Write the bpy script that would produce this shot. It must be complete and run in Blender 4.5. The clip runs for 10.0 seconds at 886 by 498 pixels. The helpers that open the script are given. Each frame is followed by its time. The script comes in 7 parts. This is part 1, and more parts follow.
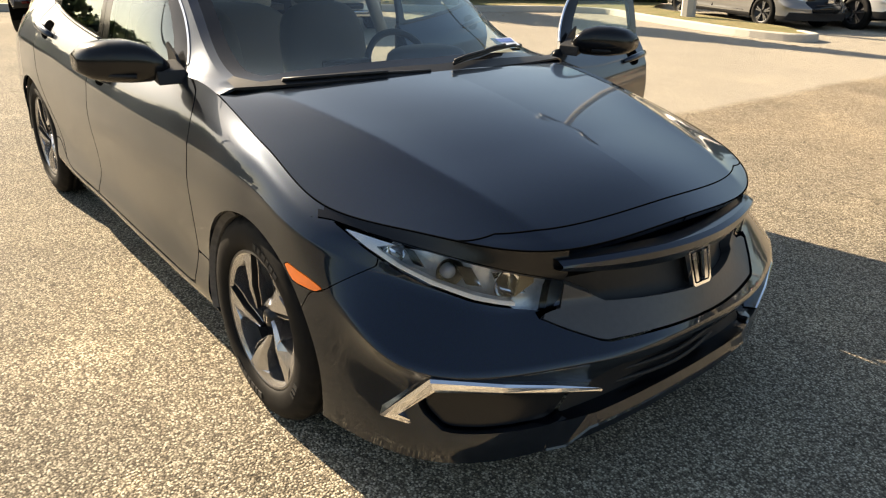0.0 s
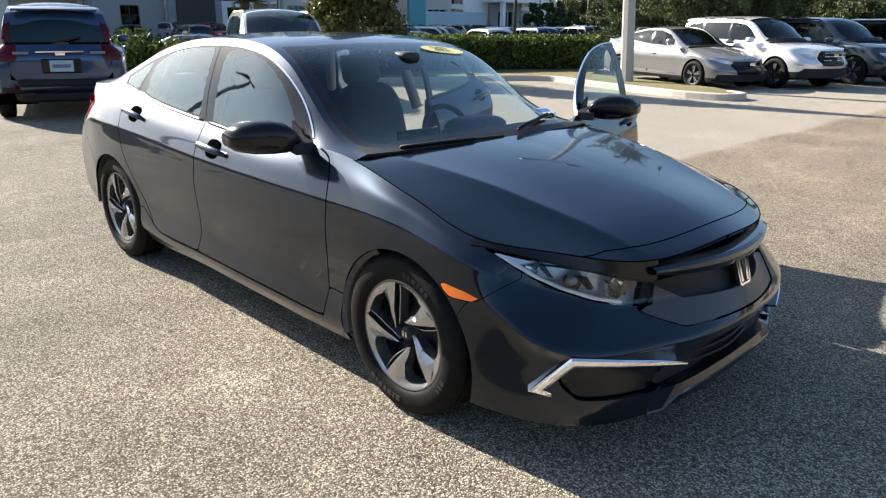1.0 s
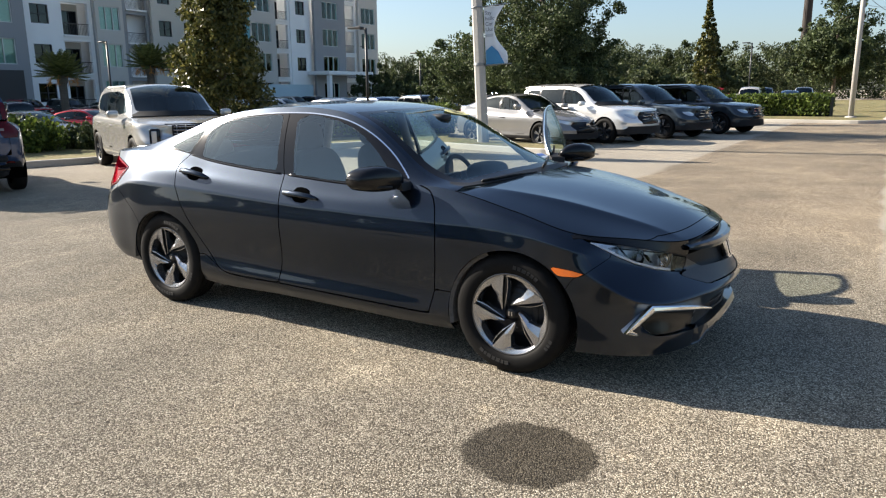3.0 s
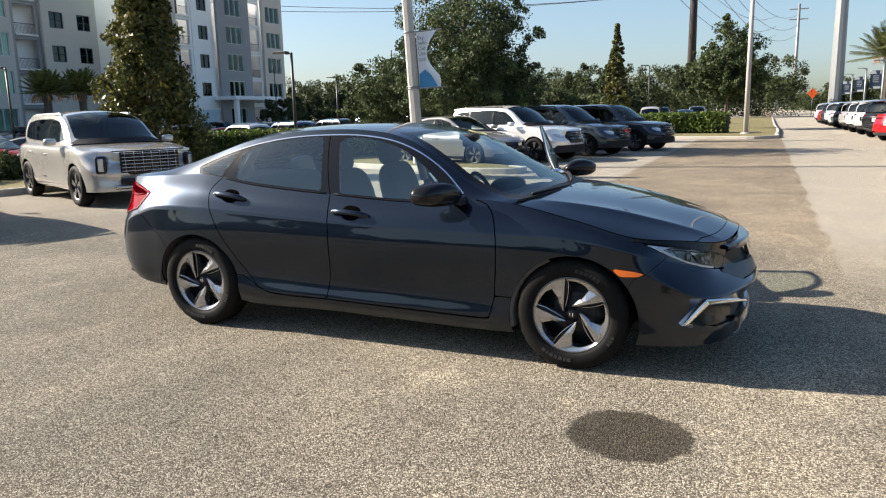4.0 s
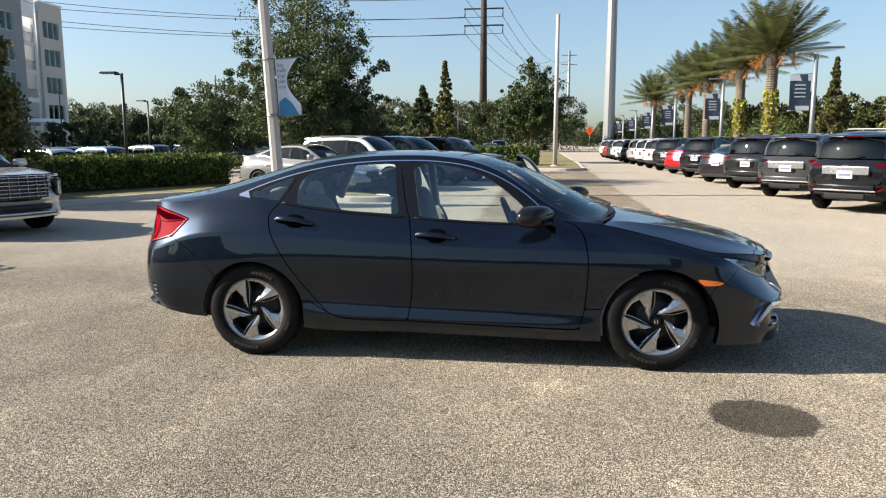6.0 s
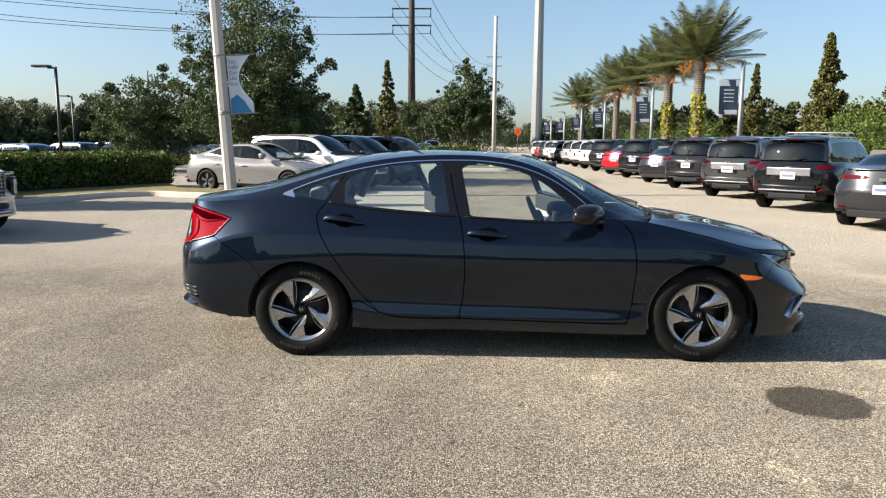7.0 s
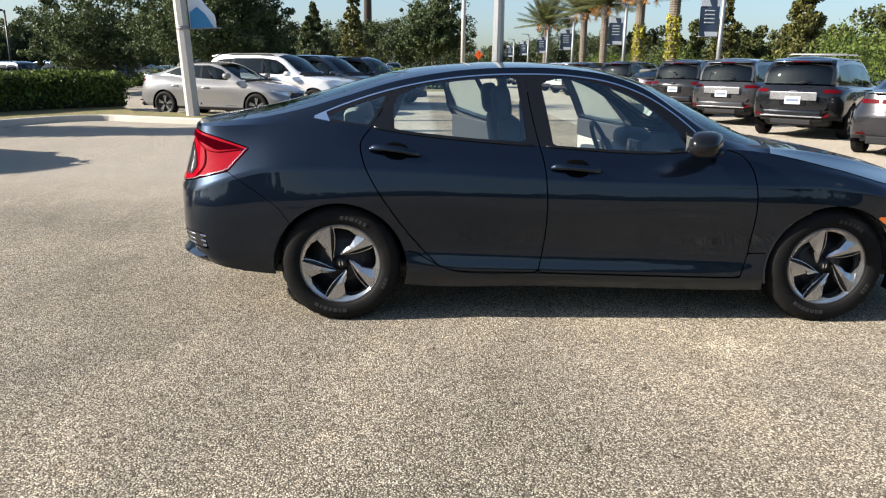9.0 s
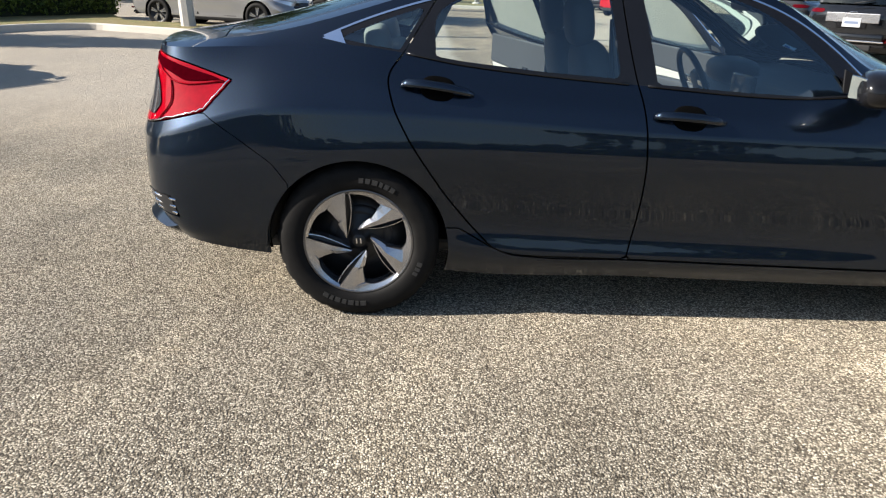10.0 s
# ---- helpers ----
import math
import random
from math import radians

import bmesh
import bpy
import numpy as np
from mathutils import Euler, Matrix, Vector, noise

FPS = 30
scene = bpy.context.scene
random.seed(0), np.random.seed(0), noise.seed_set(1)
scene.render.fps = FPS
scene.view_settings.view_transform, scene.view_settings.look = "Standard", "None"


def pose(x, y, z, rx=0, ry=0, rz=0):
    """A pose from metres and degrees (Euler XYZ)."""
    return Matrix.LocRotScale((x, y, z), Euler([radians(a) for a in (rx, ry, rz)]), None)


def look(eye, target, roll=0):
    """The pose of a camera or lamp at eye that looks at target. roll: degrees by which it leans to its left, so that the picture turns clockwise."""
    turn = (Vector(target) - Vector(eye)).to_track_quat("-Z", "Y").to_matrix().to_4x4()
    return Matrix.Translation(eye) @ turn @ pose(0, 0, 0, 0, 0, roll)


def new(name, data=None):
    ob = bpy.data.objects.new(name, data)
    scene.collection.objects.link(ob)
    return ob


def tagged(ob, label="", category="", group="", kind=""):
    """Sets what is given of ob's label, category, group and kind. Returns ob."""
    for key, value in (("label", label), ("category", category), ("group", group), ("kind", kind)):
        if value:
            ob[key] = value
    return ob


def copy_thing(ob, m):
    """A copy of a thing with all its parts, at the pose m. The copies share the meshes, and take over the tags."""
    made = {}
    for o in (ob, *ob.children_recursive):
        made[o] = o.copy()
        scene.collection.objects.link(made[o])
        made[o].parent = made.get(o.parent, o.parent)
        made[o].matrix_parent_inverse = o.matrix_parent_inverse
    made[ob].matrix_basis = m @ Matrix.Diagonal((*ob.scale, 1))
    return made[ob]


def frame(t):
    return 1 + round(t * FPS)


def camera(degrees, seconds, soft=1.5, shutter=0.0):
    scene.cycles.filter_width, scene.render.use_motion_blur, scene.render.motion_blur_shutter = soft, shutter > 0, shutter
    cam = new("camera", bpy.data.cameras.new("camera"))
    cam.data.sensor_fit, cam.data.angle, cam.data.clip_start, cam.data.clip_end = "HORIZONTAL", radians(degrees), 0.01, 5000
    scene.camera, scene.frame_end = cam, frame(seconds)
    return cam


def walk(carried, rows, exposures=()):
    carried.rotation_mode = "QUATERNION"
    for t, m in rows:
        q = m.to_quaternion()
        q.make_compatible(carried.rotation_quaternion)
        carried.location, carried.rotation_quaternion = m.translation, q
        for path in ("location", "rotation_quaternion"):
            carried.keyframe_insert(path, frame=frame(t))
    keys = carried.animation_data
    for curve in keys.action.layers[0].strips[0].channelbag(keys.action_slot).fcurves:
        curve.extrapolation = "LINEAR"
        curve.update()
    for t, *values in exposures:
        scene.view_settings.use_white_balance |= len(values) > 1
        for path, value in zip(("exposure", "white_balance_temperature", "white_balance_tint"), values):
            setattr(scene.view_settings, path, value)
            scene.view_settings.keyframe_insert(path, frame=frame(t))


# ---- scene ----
cam = camera(63.4, 10.0, 1.2)
PATH = [
    (0, (3.178, -1.69, 1.39), (1.765, -0.506, 0.615), 2.0),
    (0.5, (3.257, -2.083, 1.447), (1.862, -0.822, 0.767), 1.1),
    (1, (3.248, -2.532, 1.47), (1.892, -1.191, 0.866), 0.6),
    (1.5, (3.286, -2.927, 1.463), (1.985, -1.507, 0.922), 0.2),
    (2, (3.251, -3.35, 1.45), (2.032, -1.842, 0.961), 0.1),
    (2.5, (3.139, -3.711, 1.446), (2.011, -2.123, 0.994), -0.1),
    (3.8, (2.451, -4.665, 1.486), (1.605, -2.894, 1.103), -1.2),
    (4, (2.305, -4.75, 1.461), (1.501, -2.957, 1.092), -1.3),
    (4.5, (1.909, -4.997, 1.467), (1.24, -3.144, 1.125), -1.2),
    (5, (1.485, -5.262, 1.482), (0.955, -3.361, 1.16), -0.8),
    (5.5, (1.046, -5.4, 1.469), (0.65, -3.463, 1.165), -0.4),
    (7, (-0.23, -5.633, 1.464), (-0.292, -3.656, 1.17), 0.4),
    (7.5, (-0.543, -5.674, 1.476), (-0.541, -3.698, 1.166), 0.4),
    (8, (-0.678, -5.564, 1.458), (-0.636, -3.595, 1.109), 0.3),
    (8.5, (-0.782, -5.162, 1.426), (-0.723, -3.206, 1.014), 0.4),
    (9, (-0.912, -4.665, 1.377), (-0.85, -2.728, 0.884), 0.8),
    (9.5, (-0.999, -4.143, 1.352), (-0.941, -2.232, 0.763), 1.4),
    (10, (-1.084, -3.59, 1.331), (-1.032, -1.72, 0.624), 2.0),
]
EXPOSURES = [(0.0, 1.95, 8300, 10), (0.5, 1.88, 6500, 10), (1.0, 1.78, 6300, 10), (2.5, 1.60, 6500, 10), (4.0, 1.55, 6500, 10), (7.0, 1.52, 6430, 10), (10.0, 1.55, 6250, 10)]
walk(cam, [(t, look(eye, target, roll)) for t, eye, target, roll in PATH], EXPOSURES)

# ---- light ----
SUN_EL, SUN_DIR = 29.0, Vector((1.0, 0.155, 0.0)).normalized()
world = bpy.data.worlds.new("sky")
scene.world = world
world.use_nodes = True
wn = world.node_tree.nodes
wn.clear()
w_out, w_bg, w_sky = wn.new("ShaderNodeOutputWorld"), wn.new("ShaderNodeBackground"), wn.new("ShaderNodeTexSky")
w_sky.sky_type, w_sky.sun_disc = "NISHITA", False
w_sky.sun_elevation, w_sky.sun_rotation = radians(SUN_EL), math.atan2(-SUN_DIR.x, -SUN_DIR.y)
w_sky.air_density, w_sky.dust_density, w_sky.ozone_density = 1.0, 1.5, 2.8
w_bg.inputs["Strength"].default_value = 0.068
# a thin haze evens the brightness towards the horizon
w_cap, w_mix = wn.new("ShaderNodeMix"), wn.new("ShaderNodeMix")
for n in (w_cap, w_mix):
    n.data_type = "RGBA"
w_cap.blend_type, w_cap.inputs[0].default_value, w_cap.inputs[7].default_value = "DARKEN", 1.0, (1.85, 2.65, 3.30, 1)
w_mix.inputs[0].default_value = 0.25
world.node_tree.links.new(w_sky.outputs[0], w_cap.inputs[6])
world.node_tree.links.new(w_sky.outputs[0], w_mix.inputs[6])
world.node_tree.links.new(w_cap.outputs[2], w_mix.inputs[7])
world.node_tree.links.new(w_mix.outputs[2], w_bg.inputs[0])
world.node_tree.links.new(w_bg.outputs[0], w_out.inputs[0])
sun = new("sun", bpy.data.lights.new("sun", "SUN"))
sun.data.energy, sun.data.angle, sun.data.color = 4.7, radians(0.53), (1.0, 0.91, 0.79)
sun.matrix_world = look((0, 0, 0), SUN_DIR * math.cos(radians(SUN_EL)) - Vector((0, 0, math.sin(radians(SUN_EL)))))

# ---- materials ----
def nodes_of(m):
    m.use_nodes = True
    nt = m.node_tree
    return nt, nt.nodes, nt.links, nt.nodes["Principled BSDF"]


def ramp(nt, fac, stops):
    n = nt.nodes.new("ShaderNodeValToRGB")
    el = n.color_ramp.elements
    while len(el) < len(stops):
        el.new(0.5)
    for e, (p, c) in zip(el, stops):
        e.position, e.color = p, (*c, 1.0) if len(c) == 3 else c
    nt.links.new(fac, n.inputs[0])
    return n.outputs[0]


def tex(nt, kind, scale, detail=3.0, rough=0.55, coord=None, feature=None):
    n = nt.nodes.new("ShaderNodeTexNoise" if kind == "noise" else "ShaderNodeTexVoronoi")
    n.inputs["Scale"].default_value = scale
    if kind == "noise":
        n.inputs["Detail"].default_value, n.inputs["Roughness"].default_value = detail, rough
    elif feature:
        n.feature = feature
    if coord is None:
        coord = nt.nodes.new("ShaderNodeTexCoord").outputs["Object"]
    nt.links.new(coord, n.inputs["Vector"])
    return n


def mixed(nt, fac, a, b, blend="MIX"):
    n = nt.nodes.new("ShaderNodeMix")
    n.data_type, n.blend_type = "RGBA", blend
    for sock, val in ((n.inputs[0], fac), (n.inputs[6], a), (n.inputs[7], b)):
        if isinstance(val, (int, float)):
            sock.default_value = val
        elif isinstance(val, tuple):
            sock.default_value = (*val, 1.0)
        else:
            nt.links.new(val, sock)
    return n.outputs[2]


def bumped(nt, bsdf, height, strength=0.3, dist=0.01):
    b = nt.nodes.new("ShaderNodeBump")
    b.inputs["Strength"].default_value, b.inputs["Distance"].default_value = strength, dist
    nt.links.new(height, b.inputs["Height"])
    nt.links.new(b.outputs[0], bsdf.inputs["Normal"])


def surface(name, base, rough=0.5, metal=0.0, grain=60.0, var=0.15, large=1.2, bump=0.0, coat=0.0, spec=0.5, rough_var=0.1):
    """A plain surface with grain and larger stains in colour and roughness."""
    m = bpy.data.materials.new(name)
    nt, nd, lk, b = nodes_of(m)
    fine, wide = tex(nt, "noise", grain), tex(nt, "noise", large, 5.0, 0.6)
    dark = tuple(c * (1 - var) for c in base)
    light = tuple(min(1.0, c * (1 + var)) for c in base)
    c1 = ramp(nt, fine.outputs[0], [(0.3, dark), (0.7, light)])
    c2 = mixed(nt, 0.5, c1, ramp(nt, wide.outputs[0], [(0.3, dark), (0.7, light)]))
    lk.new(c2, b.inputs["Base Color"])
    r = nd.new("ShaderNodeMapRange")
    r.inputs["To Min"].default_value, r.inputs["To Max"].default_value = max(0.02, rough - rough_var), min(1.0, rough + rough_var)
    lk.new(wide.outputs[0], r.inputs["Value"])
    lk.new(r.outputs[0], b.inputs["Roughness"])
    b.inputs["Metallic"].default_value = metal
    b.inputs["Coat Weight"].default_value, b.inputs["Coat Roughness"].default_value = coat, 0.03
    b.inputs["Specular IOR Level"].default_value = spec
    if bump:
        bumped(nt, b, fine.outputs[0], bump, 0.004)
    return m


def car_paint(name, base=None, flake=0.35, metal=0.35, gloss=0.22):
    """Clear-coated metallic paint; without a base colour it takes the object's own colour."""
    m = bpy.data.materials.new(name)
    nt, nd, lk, b = nodes_of(m)
    if base is None:
        col = nd.new("ShaderNodeObjectInfo").outputs["Color"]
    else:
        fl = tex(nt, "voronoi", 900.0)
        col = mixed(nt, flake, base, mixed(nt, 1.0, base, fl.outputs["Color"], "OVERLAY"))
    lk.new(col, b.inputs["Base Color"])
    dust = tex(nt, "noise", 2.2, 6.0, 0.65)
    r = nd.new("ShaderNodeMapRange")
    r.inputs["To Min"].default_value, r.inputs["To Max"].default_value = gloss - .03, gloss + .04
    lk.new(dust.outputs[0], r.inputs["Value"])
    lk.new(r.outputs[0], b.inputs["Roughness"])
    b.inputs["Metallic"].default_value = metal
    b.inputs["Specular IOR Level"].default_value = 0.12
    b.inputs["Specular Tint"].default_value = (0.85, 0.88, 0.92, 1)
    b.inputs["Coat Weight"].default_value, b.inputs["Coat Roughness"].default_value, b.inputs["Coat IOR"].default_value = 1.0, 0.022, 1.45
    return m


def glass_mat(name, tint, gloss=0.01, ior=1.5):
    m = bpy.data.materials.new(name)
    nt, nd, lk, b = nodes_of(m)
    nd.remove(b)
    out = nd["Material Output"]
    tr, gl, mx, fr = nd.new("ShaderNodeBsdfTransparent"), nd.new("ShaderNodeBsdfGlossy"), nd.new("ShaderNodeMixShader"), nd.new("ShaderNodeFresnel")
    tr.inputs[0].default_value = (*tint, 1)
    gl.inputs["Color"].default_value = (0.86, 0.98, 1.0, 1)
    gl.inputs["Roughness"].default_value = gloss
    fr.inputs[0].default_value = ior
    lk.new(fr.outputs[0], mx.inputs[0])
    lk.new(tr.outputs[0], mx.inputs[1])
    lk.new(gl.outputs[0], mx.inputs[2])
    lk.new(mx.outputs[0], out.inputs["Surface"])
    return m


PAINT = car_paint("gunmetal_paint", (0.0088, 0.0152, 0.0270), 0.35, 0.86, 0.30)
PAINT_ANY = car_paint("any_paint", None, 0.0, 0.45)
GLASS = glass_mat("tinted_glass", (0.70, 0.79, 0.77), 0.005, 1.42)
GLASS_SIDE = glass_mat("door_glass", (0.84, 0.95, 0.92), 0.005, 1.95)
GLASS_OPEN = glass_mat("open_door_glass", (0.80, 0.90, 0.87), 0.15, 1.3)
GLASS_DARK = glass_mat("privacy_glass", (0.05, 0.055, 0.06))
GLASS_CLEAR = glass_mat("lamp_glass", (0.9, 0.92, 0.95))
BLACK_GLOSS = surface("black_gloss_plastic", (0.007, 0.007, 0.008), 0.16, rough_var=0.05, spec=0.32)
BLACK_MATT = surface("black_plastic", (0.012, 0.012, 0.013), 0.55, bump=0.1, spec=0.3)
VOID = surface("black_gap", (0.003, 0.003, 0.003), 0.95, spec=0.0)
CHROME = surface("chrome", (0.82, 0.82, 0.83), 0.08, 1.0, rough_var=0.03, var=0.03)
RUBBER = surface("tyre_rubber", (0.0085, 0.0082, 0.008), 0.7, grain=25, var=0.35, bump=0.15, spec=0.12)
RIM = surface("machined_alloy", (0.44, 0.44, 0.455), 0.25, 0.92, grain=200, var=0.06)
RIM_DARK = surface("dark_rim_pocket", (0.016, 0.016, 0.017), 0.4, 0.3)
RUBBER_MARK = surface("raised_tyre_mark", (0.017, 0.0165, 0.016), 0.75, var=0.2)
RIM_LIP = surface("rim_lip_alloy", (0.17, 0.17, 0.175), 0.3, 0.85)
ORANGE = surface("amber_lens", (0.85, 0.17, 0.015), 0.15, coat=1.0, var=0.08)
RED_LENS = surface("red_lens", (0.21, 0.0007, 0.006), 0.3, coat=0.5, spec=0.0, var=0.25, grain=45)
RED_PARKED = surface("parked_red_lens", (0.065, 0.0004, 0.002), 0.25, coat=0.5, spec=0.0, var=0.4, grain=30)
GLASS_SCREEN = glass_mat("shaded_screen", (0.30, 0.33, 0.34), 0.01, 1.45)
SATIN = surface("satin_silver", (0.20, 0.20, 0.205), 0.45, 0.6)
CLOTH = surface("dark_seat_cloth", (0.10, 0.097, 0.09), 0.9, grain=300, bump=0.2)
TRIM_DARK = surface("dark_trim", (0.02, 0.021, 0.024), 0.6, bump=0.1)
TRIM_GREY = surface("grey_trim", (0.30, 0.29, 0.27), 0.7, bump=0.1)
CONCRETE = surface("kerb_concrete", (0.42, 0.39, 0.34), 0.9, grain=40, var=0.2, large=0.6, bump=0.3)
POLE_CONC = surface("pole_concrete", (0.40, 0.38, 0.35), 0.85, grain=20, var=0.12, large=0.8, bump=0.2)

# ---- mesh helpers ----
def hermite(knots, pts, ts):
    """A smooth curve through pts (n x d) at ts."""
    k, p, t = np.asarray(knots, float), np.asarray(pts, float), np.atleast_1d(np.asarray(ts, float))
    if p.ndim == 1:
        p = p[:, None]
    slope = np.diff(p, axis=0) / np.diff(k)[:, None]
    h = np.diff(k)
    m = np.empty_like(p)
    m[0], m[-1] = slope[0], slope[-1]
    m[1:-1] = (slope[:-1] * h[1:, None] + slope[1:] * h[:-1, None]) / (h[:-1] + h[1:])[:, None]
    i = np.clip(np.searchsorted(k, t, side="right") - 1, 0, len(k) - 2)
    s = ((t - k[i]) / h[i])[:, None]
    hh = h[i][:, None]
    return (2 * s**3 - 3 * s**2 + 1) * p[i] + (s**3 - 2 * s**2 + s) * hh * m[i] + (3 * s**2 - 2 * s**3) * p[i + 1] + (s**3 - s**2) * hh * m[i + 1]


def curve(pts, n=8, closed=False):
    """Points of a smooth curve through 2D or 3D pts, n to a span."""
    p = np.asarray(pts, float)
    if closed:
        q = np.vstack([p[-2:], p, p[:3]])
        k = np.r_[0, np.cumsum(np.linalg.norm(np.diff(q, axis=0), axis=1))]
        ts = np.concatenate([np.linspace(k[i + 2], k[i + 3], n, endpoint=False) for i in range(len(p))])
        return hermite(k, q, ts)
    k = np.r_[0, np.cumsum(np.linalg.norm(np.diff(p, axis=0), axis=1))]
    ts = np.concatenate([np.linspace(k[i], k[i + 1], n, endpoint=False) for i in range(len(p) - 1)] + [[k[-1]]])
    return hermite(k, p, ts)


def grid_shell(P):
    """Verts (position and normal) and quads of a grid of points (nu x nv x 3)."""
    P = np.asarray(P, float)
    du, dv = np.gradient(P, axis=0), np.gradient(P, axis=1)
    N = np.cross(du, dv)
    N /= np.maximum(np.linalg.norm(N, axis=2), 1e-9)[..., None]
    nu, nv = P.shape[:2]
    idx = np.arange(nu * nv).reshape(nu, nv)
    F = np.stack([idx[:-1, :-1], idx[1:, :-1], idx[1:, 1:], idx[:-1, 1:]], -1).reshape(-1, 4).tolist()
    return np.concatenate([P, N], -1).reshape(-1, 6).tolist(), F


def carve(V, F, sd):
    """Cut the faces F along sd = 0. Returns the faces where sd < 0 and the others; new verts go into V."""
    val = sd(np.asarray(V)[:, :3])
    val = np.where(np.abs(val) < 1e-6, 1e-6, val).tolist()
    made, inner, outer = {}, [], []
    for f in F:
        s = [val[i] < 0 for i in f]
        if all(s):
            inner.append(f)
        elif not any(s):
            outer.append(f)
        else:
            a, b = [], []
            for i, j in zip(f, f[1:] + f[:1]):
                (a if val[i] < 0 else b).append(i)
                if (val[i] < 0) != (val[j] < 0):
                    key = (i, j) if i < j else (j, i)
                    if key not in made:
                        i0, j0 = key
                        w = val[i0] / (val[i0] - val[j0])
                        made[key] = len(V)
                        V.append([p + w * (q - p) for p, q in zip(V[i0], V[j0])])
                    a.append(made[key])
                    b.append(made[key])
            if len(a) > 2:
                inner.append(a)
            if len(b) > 2:
                outer.append(b)
    return inner, outer


def flat_sd(poly, ax=(0, 2)):
    """Signed distance (negative inside) to a closed outline in the plane of two axes."""
    P = np.asarray(poly, float)
    A, B = P, np.roll(P, -1, axis=0)

    def sd(X):
        q = X[:, ax]
        q = np.stack([q[:, 0], np.abs(q[:, 1]) if ax[1] == 1 else q[:, 1]], -1) if ax[1] == 1 else q
        best = np.full(len(q), 1e9)
        odd = np.zeros(len(q), bool)
        for a, b in zip(A, B):
            e, w = b - a, q - a
            t = np.clip((w @ e) / max(e @ e, 1e-12), 0, 1)
            best = np.minimum(best, np.linalg.norm(w - t[:, None] * e, axis=1))
            c = (a[1] > q[:, 1]) != (b[1] > q[:, 1])
            with np.errstate(divide="ignore", invalid="ignore"):
                xx = a[0] + (q[:, 1] - a[1]) * e[0] / (e[1] if abs(e[1]) > 1e-12 else 1e-12)
            odd ^= c & (q[:, 0] < xx)
        return np.where(odd, -best, best)
    return sd


def panel(V, F, sd, gap=0.003):
    """Faces of a panel inside sd, and the faces that stay outside its joint."""
    inner, outer = carve(V, F, lambda X: sd(X) + gap)
    return inner, carve(V, outer, lambda X: sd(X) - gap)[1]


def link_mesh(name, verts, faces, mats, parent=None, label="", smooth=True, normals=None, midx=None):
    me = bpy.data.meshes.new(name)
    me.from_pydata([tuple(v) for v in verts], [], faces)
    for m in mats if isinstance(mats, (list, tuple)) else [mats]:
        me.materials.append(m)
    if smooth:
        me.polygons.foreach_set("use_smooth", [True] * len(me.polygons))
    if midx:
        me.polygons.foreach_set("material_index", midx)
    if normals is not None:
        me.normals_split_custom_set_from_vertices([tuple(n) for n in normals])
    ob = new(name, me)
    if parent is not None:
        ob.parent = parent
    if label:
        ob["label"] = label
    return ob


def shell_part(name, V, F, mat, parent, label="", depth=0.012, sgn=1, shift=0.0):
    """A cut piece of a shell as one mesh with a turned-in edge; sgn -1 mirrors it to the other side."""
    used = sorted({i for f in F for i in f})
    at = {i: n for n, i in enumerate(used)}
    A = np.asarray([V[i] for i in used])
    if not len(A):
        return None
    pos, nor = A[:, :3] + shift * A[:, 3:], A[:, 3:].copy()
    faces = [[at[i] for i in f] for f in F]
    count = {}
    for f in faces:
        for i, j in zip(f, f[1:] + f[:1]):
            count[(i, j)] = count.get((i, j), 0) + 1
    edge = [e for e in count if (e[1], e[0]) not in count] if depth else []
    rim = {}
    verts, norms = pos.tolist(), nor.tolist()
    for i, j in edge:
        for k in (i, j):
            if k not in rim:
                rim[k] = (len(verts), len(verts) + 1)
                verts += [pos[k].tolist(), (pos[k] - depth * nor[k]).tolist()]
                norms += [[0, 0, 0]] * 2
        faces.append([rim[j][0], rim[i][0], rim[i][1], rim[j][1]])
    if sgn < 0:
        verts = [(x, -y, z) for x, y, z in verts]
        norms = [(x, -y, z) for x, y, z in norms]
        faces = [f[::-1] for f in faces]
    return link_mesh(name, verts, faces, mat, parent, label, True, norms)


def lathe(profile, n=48, axis="y"):
    """Verts and faces of a profile of (radius, offset) turned about the axis."""
    verts, faces, m = [], [], len(profile)
    for k in range(n):
        a = 2 * math.pi * k / n
        for r, o in profile:
            verts.append((r * math.cos(a), o, r * math.sin(a)) if axis == "y" else (r * math.cos(a), r * math.sin(a), o))
    for k in range(n):
        q = (k + 1) % n
        for i in range(m - 1):
            f = [k * m + i, k * m + i + 1, q * m + i + 1, q * m + i]
            faces.append(f if axis == "y" else f[::-1])
    return verts, faces


def bm_part(name, bm, mat, parent=None, label="", smooth=False):
    me = bpy.data.meshes.new(name)
    bm.to_mesh(me)
    bm.free()
    for m in mat if isinstance(mat, (list, tuple)) else [mat]:
        me.materials.append(m)
    if smooth:
        me.polygons.foreach_set("use_smooth", [True] * len(me.polygons))
    ob = new(name, me)
    if parent is not None:
        ob.parent = parent
    if label:
        ob["label"] = label
    return ob


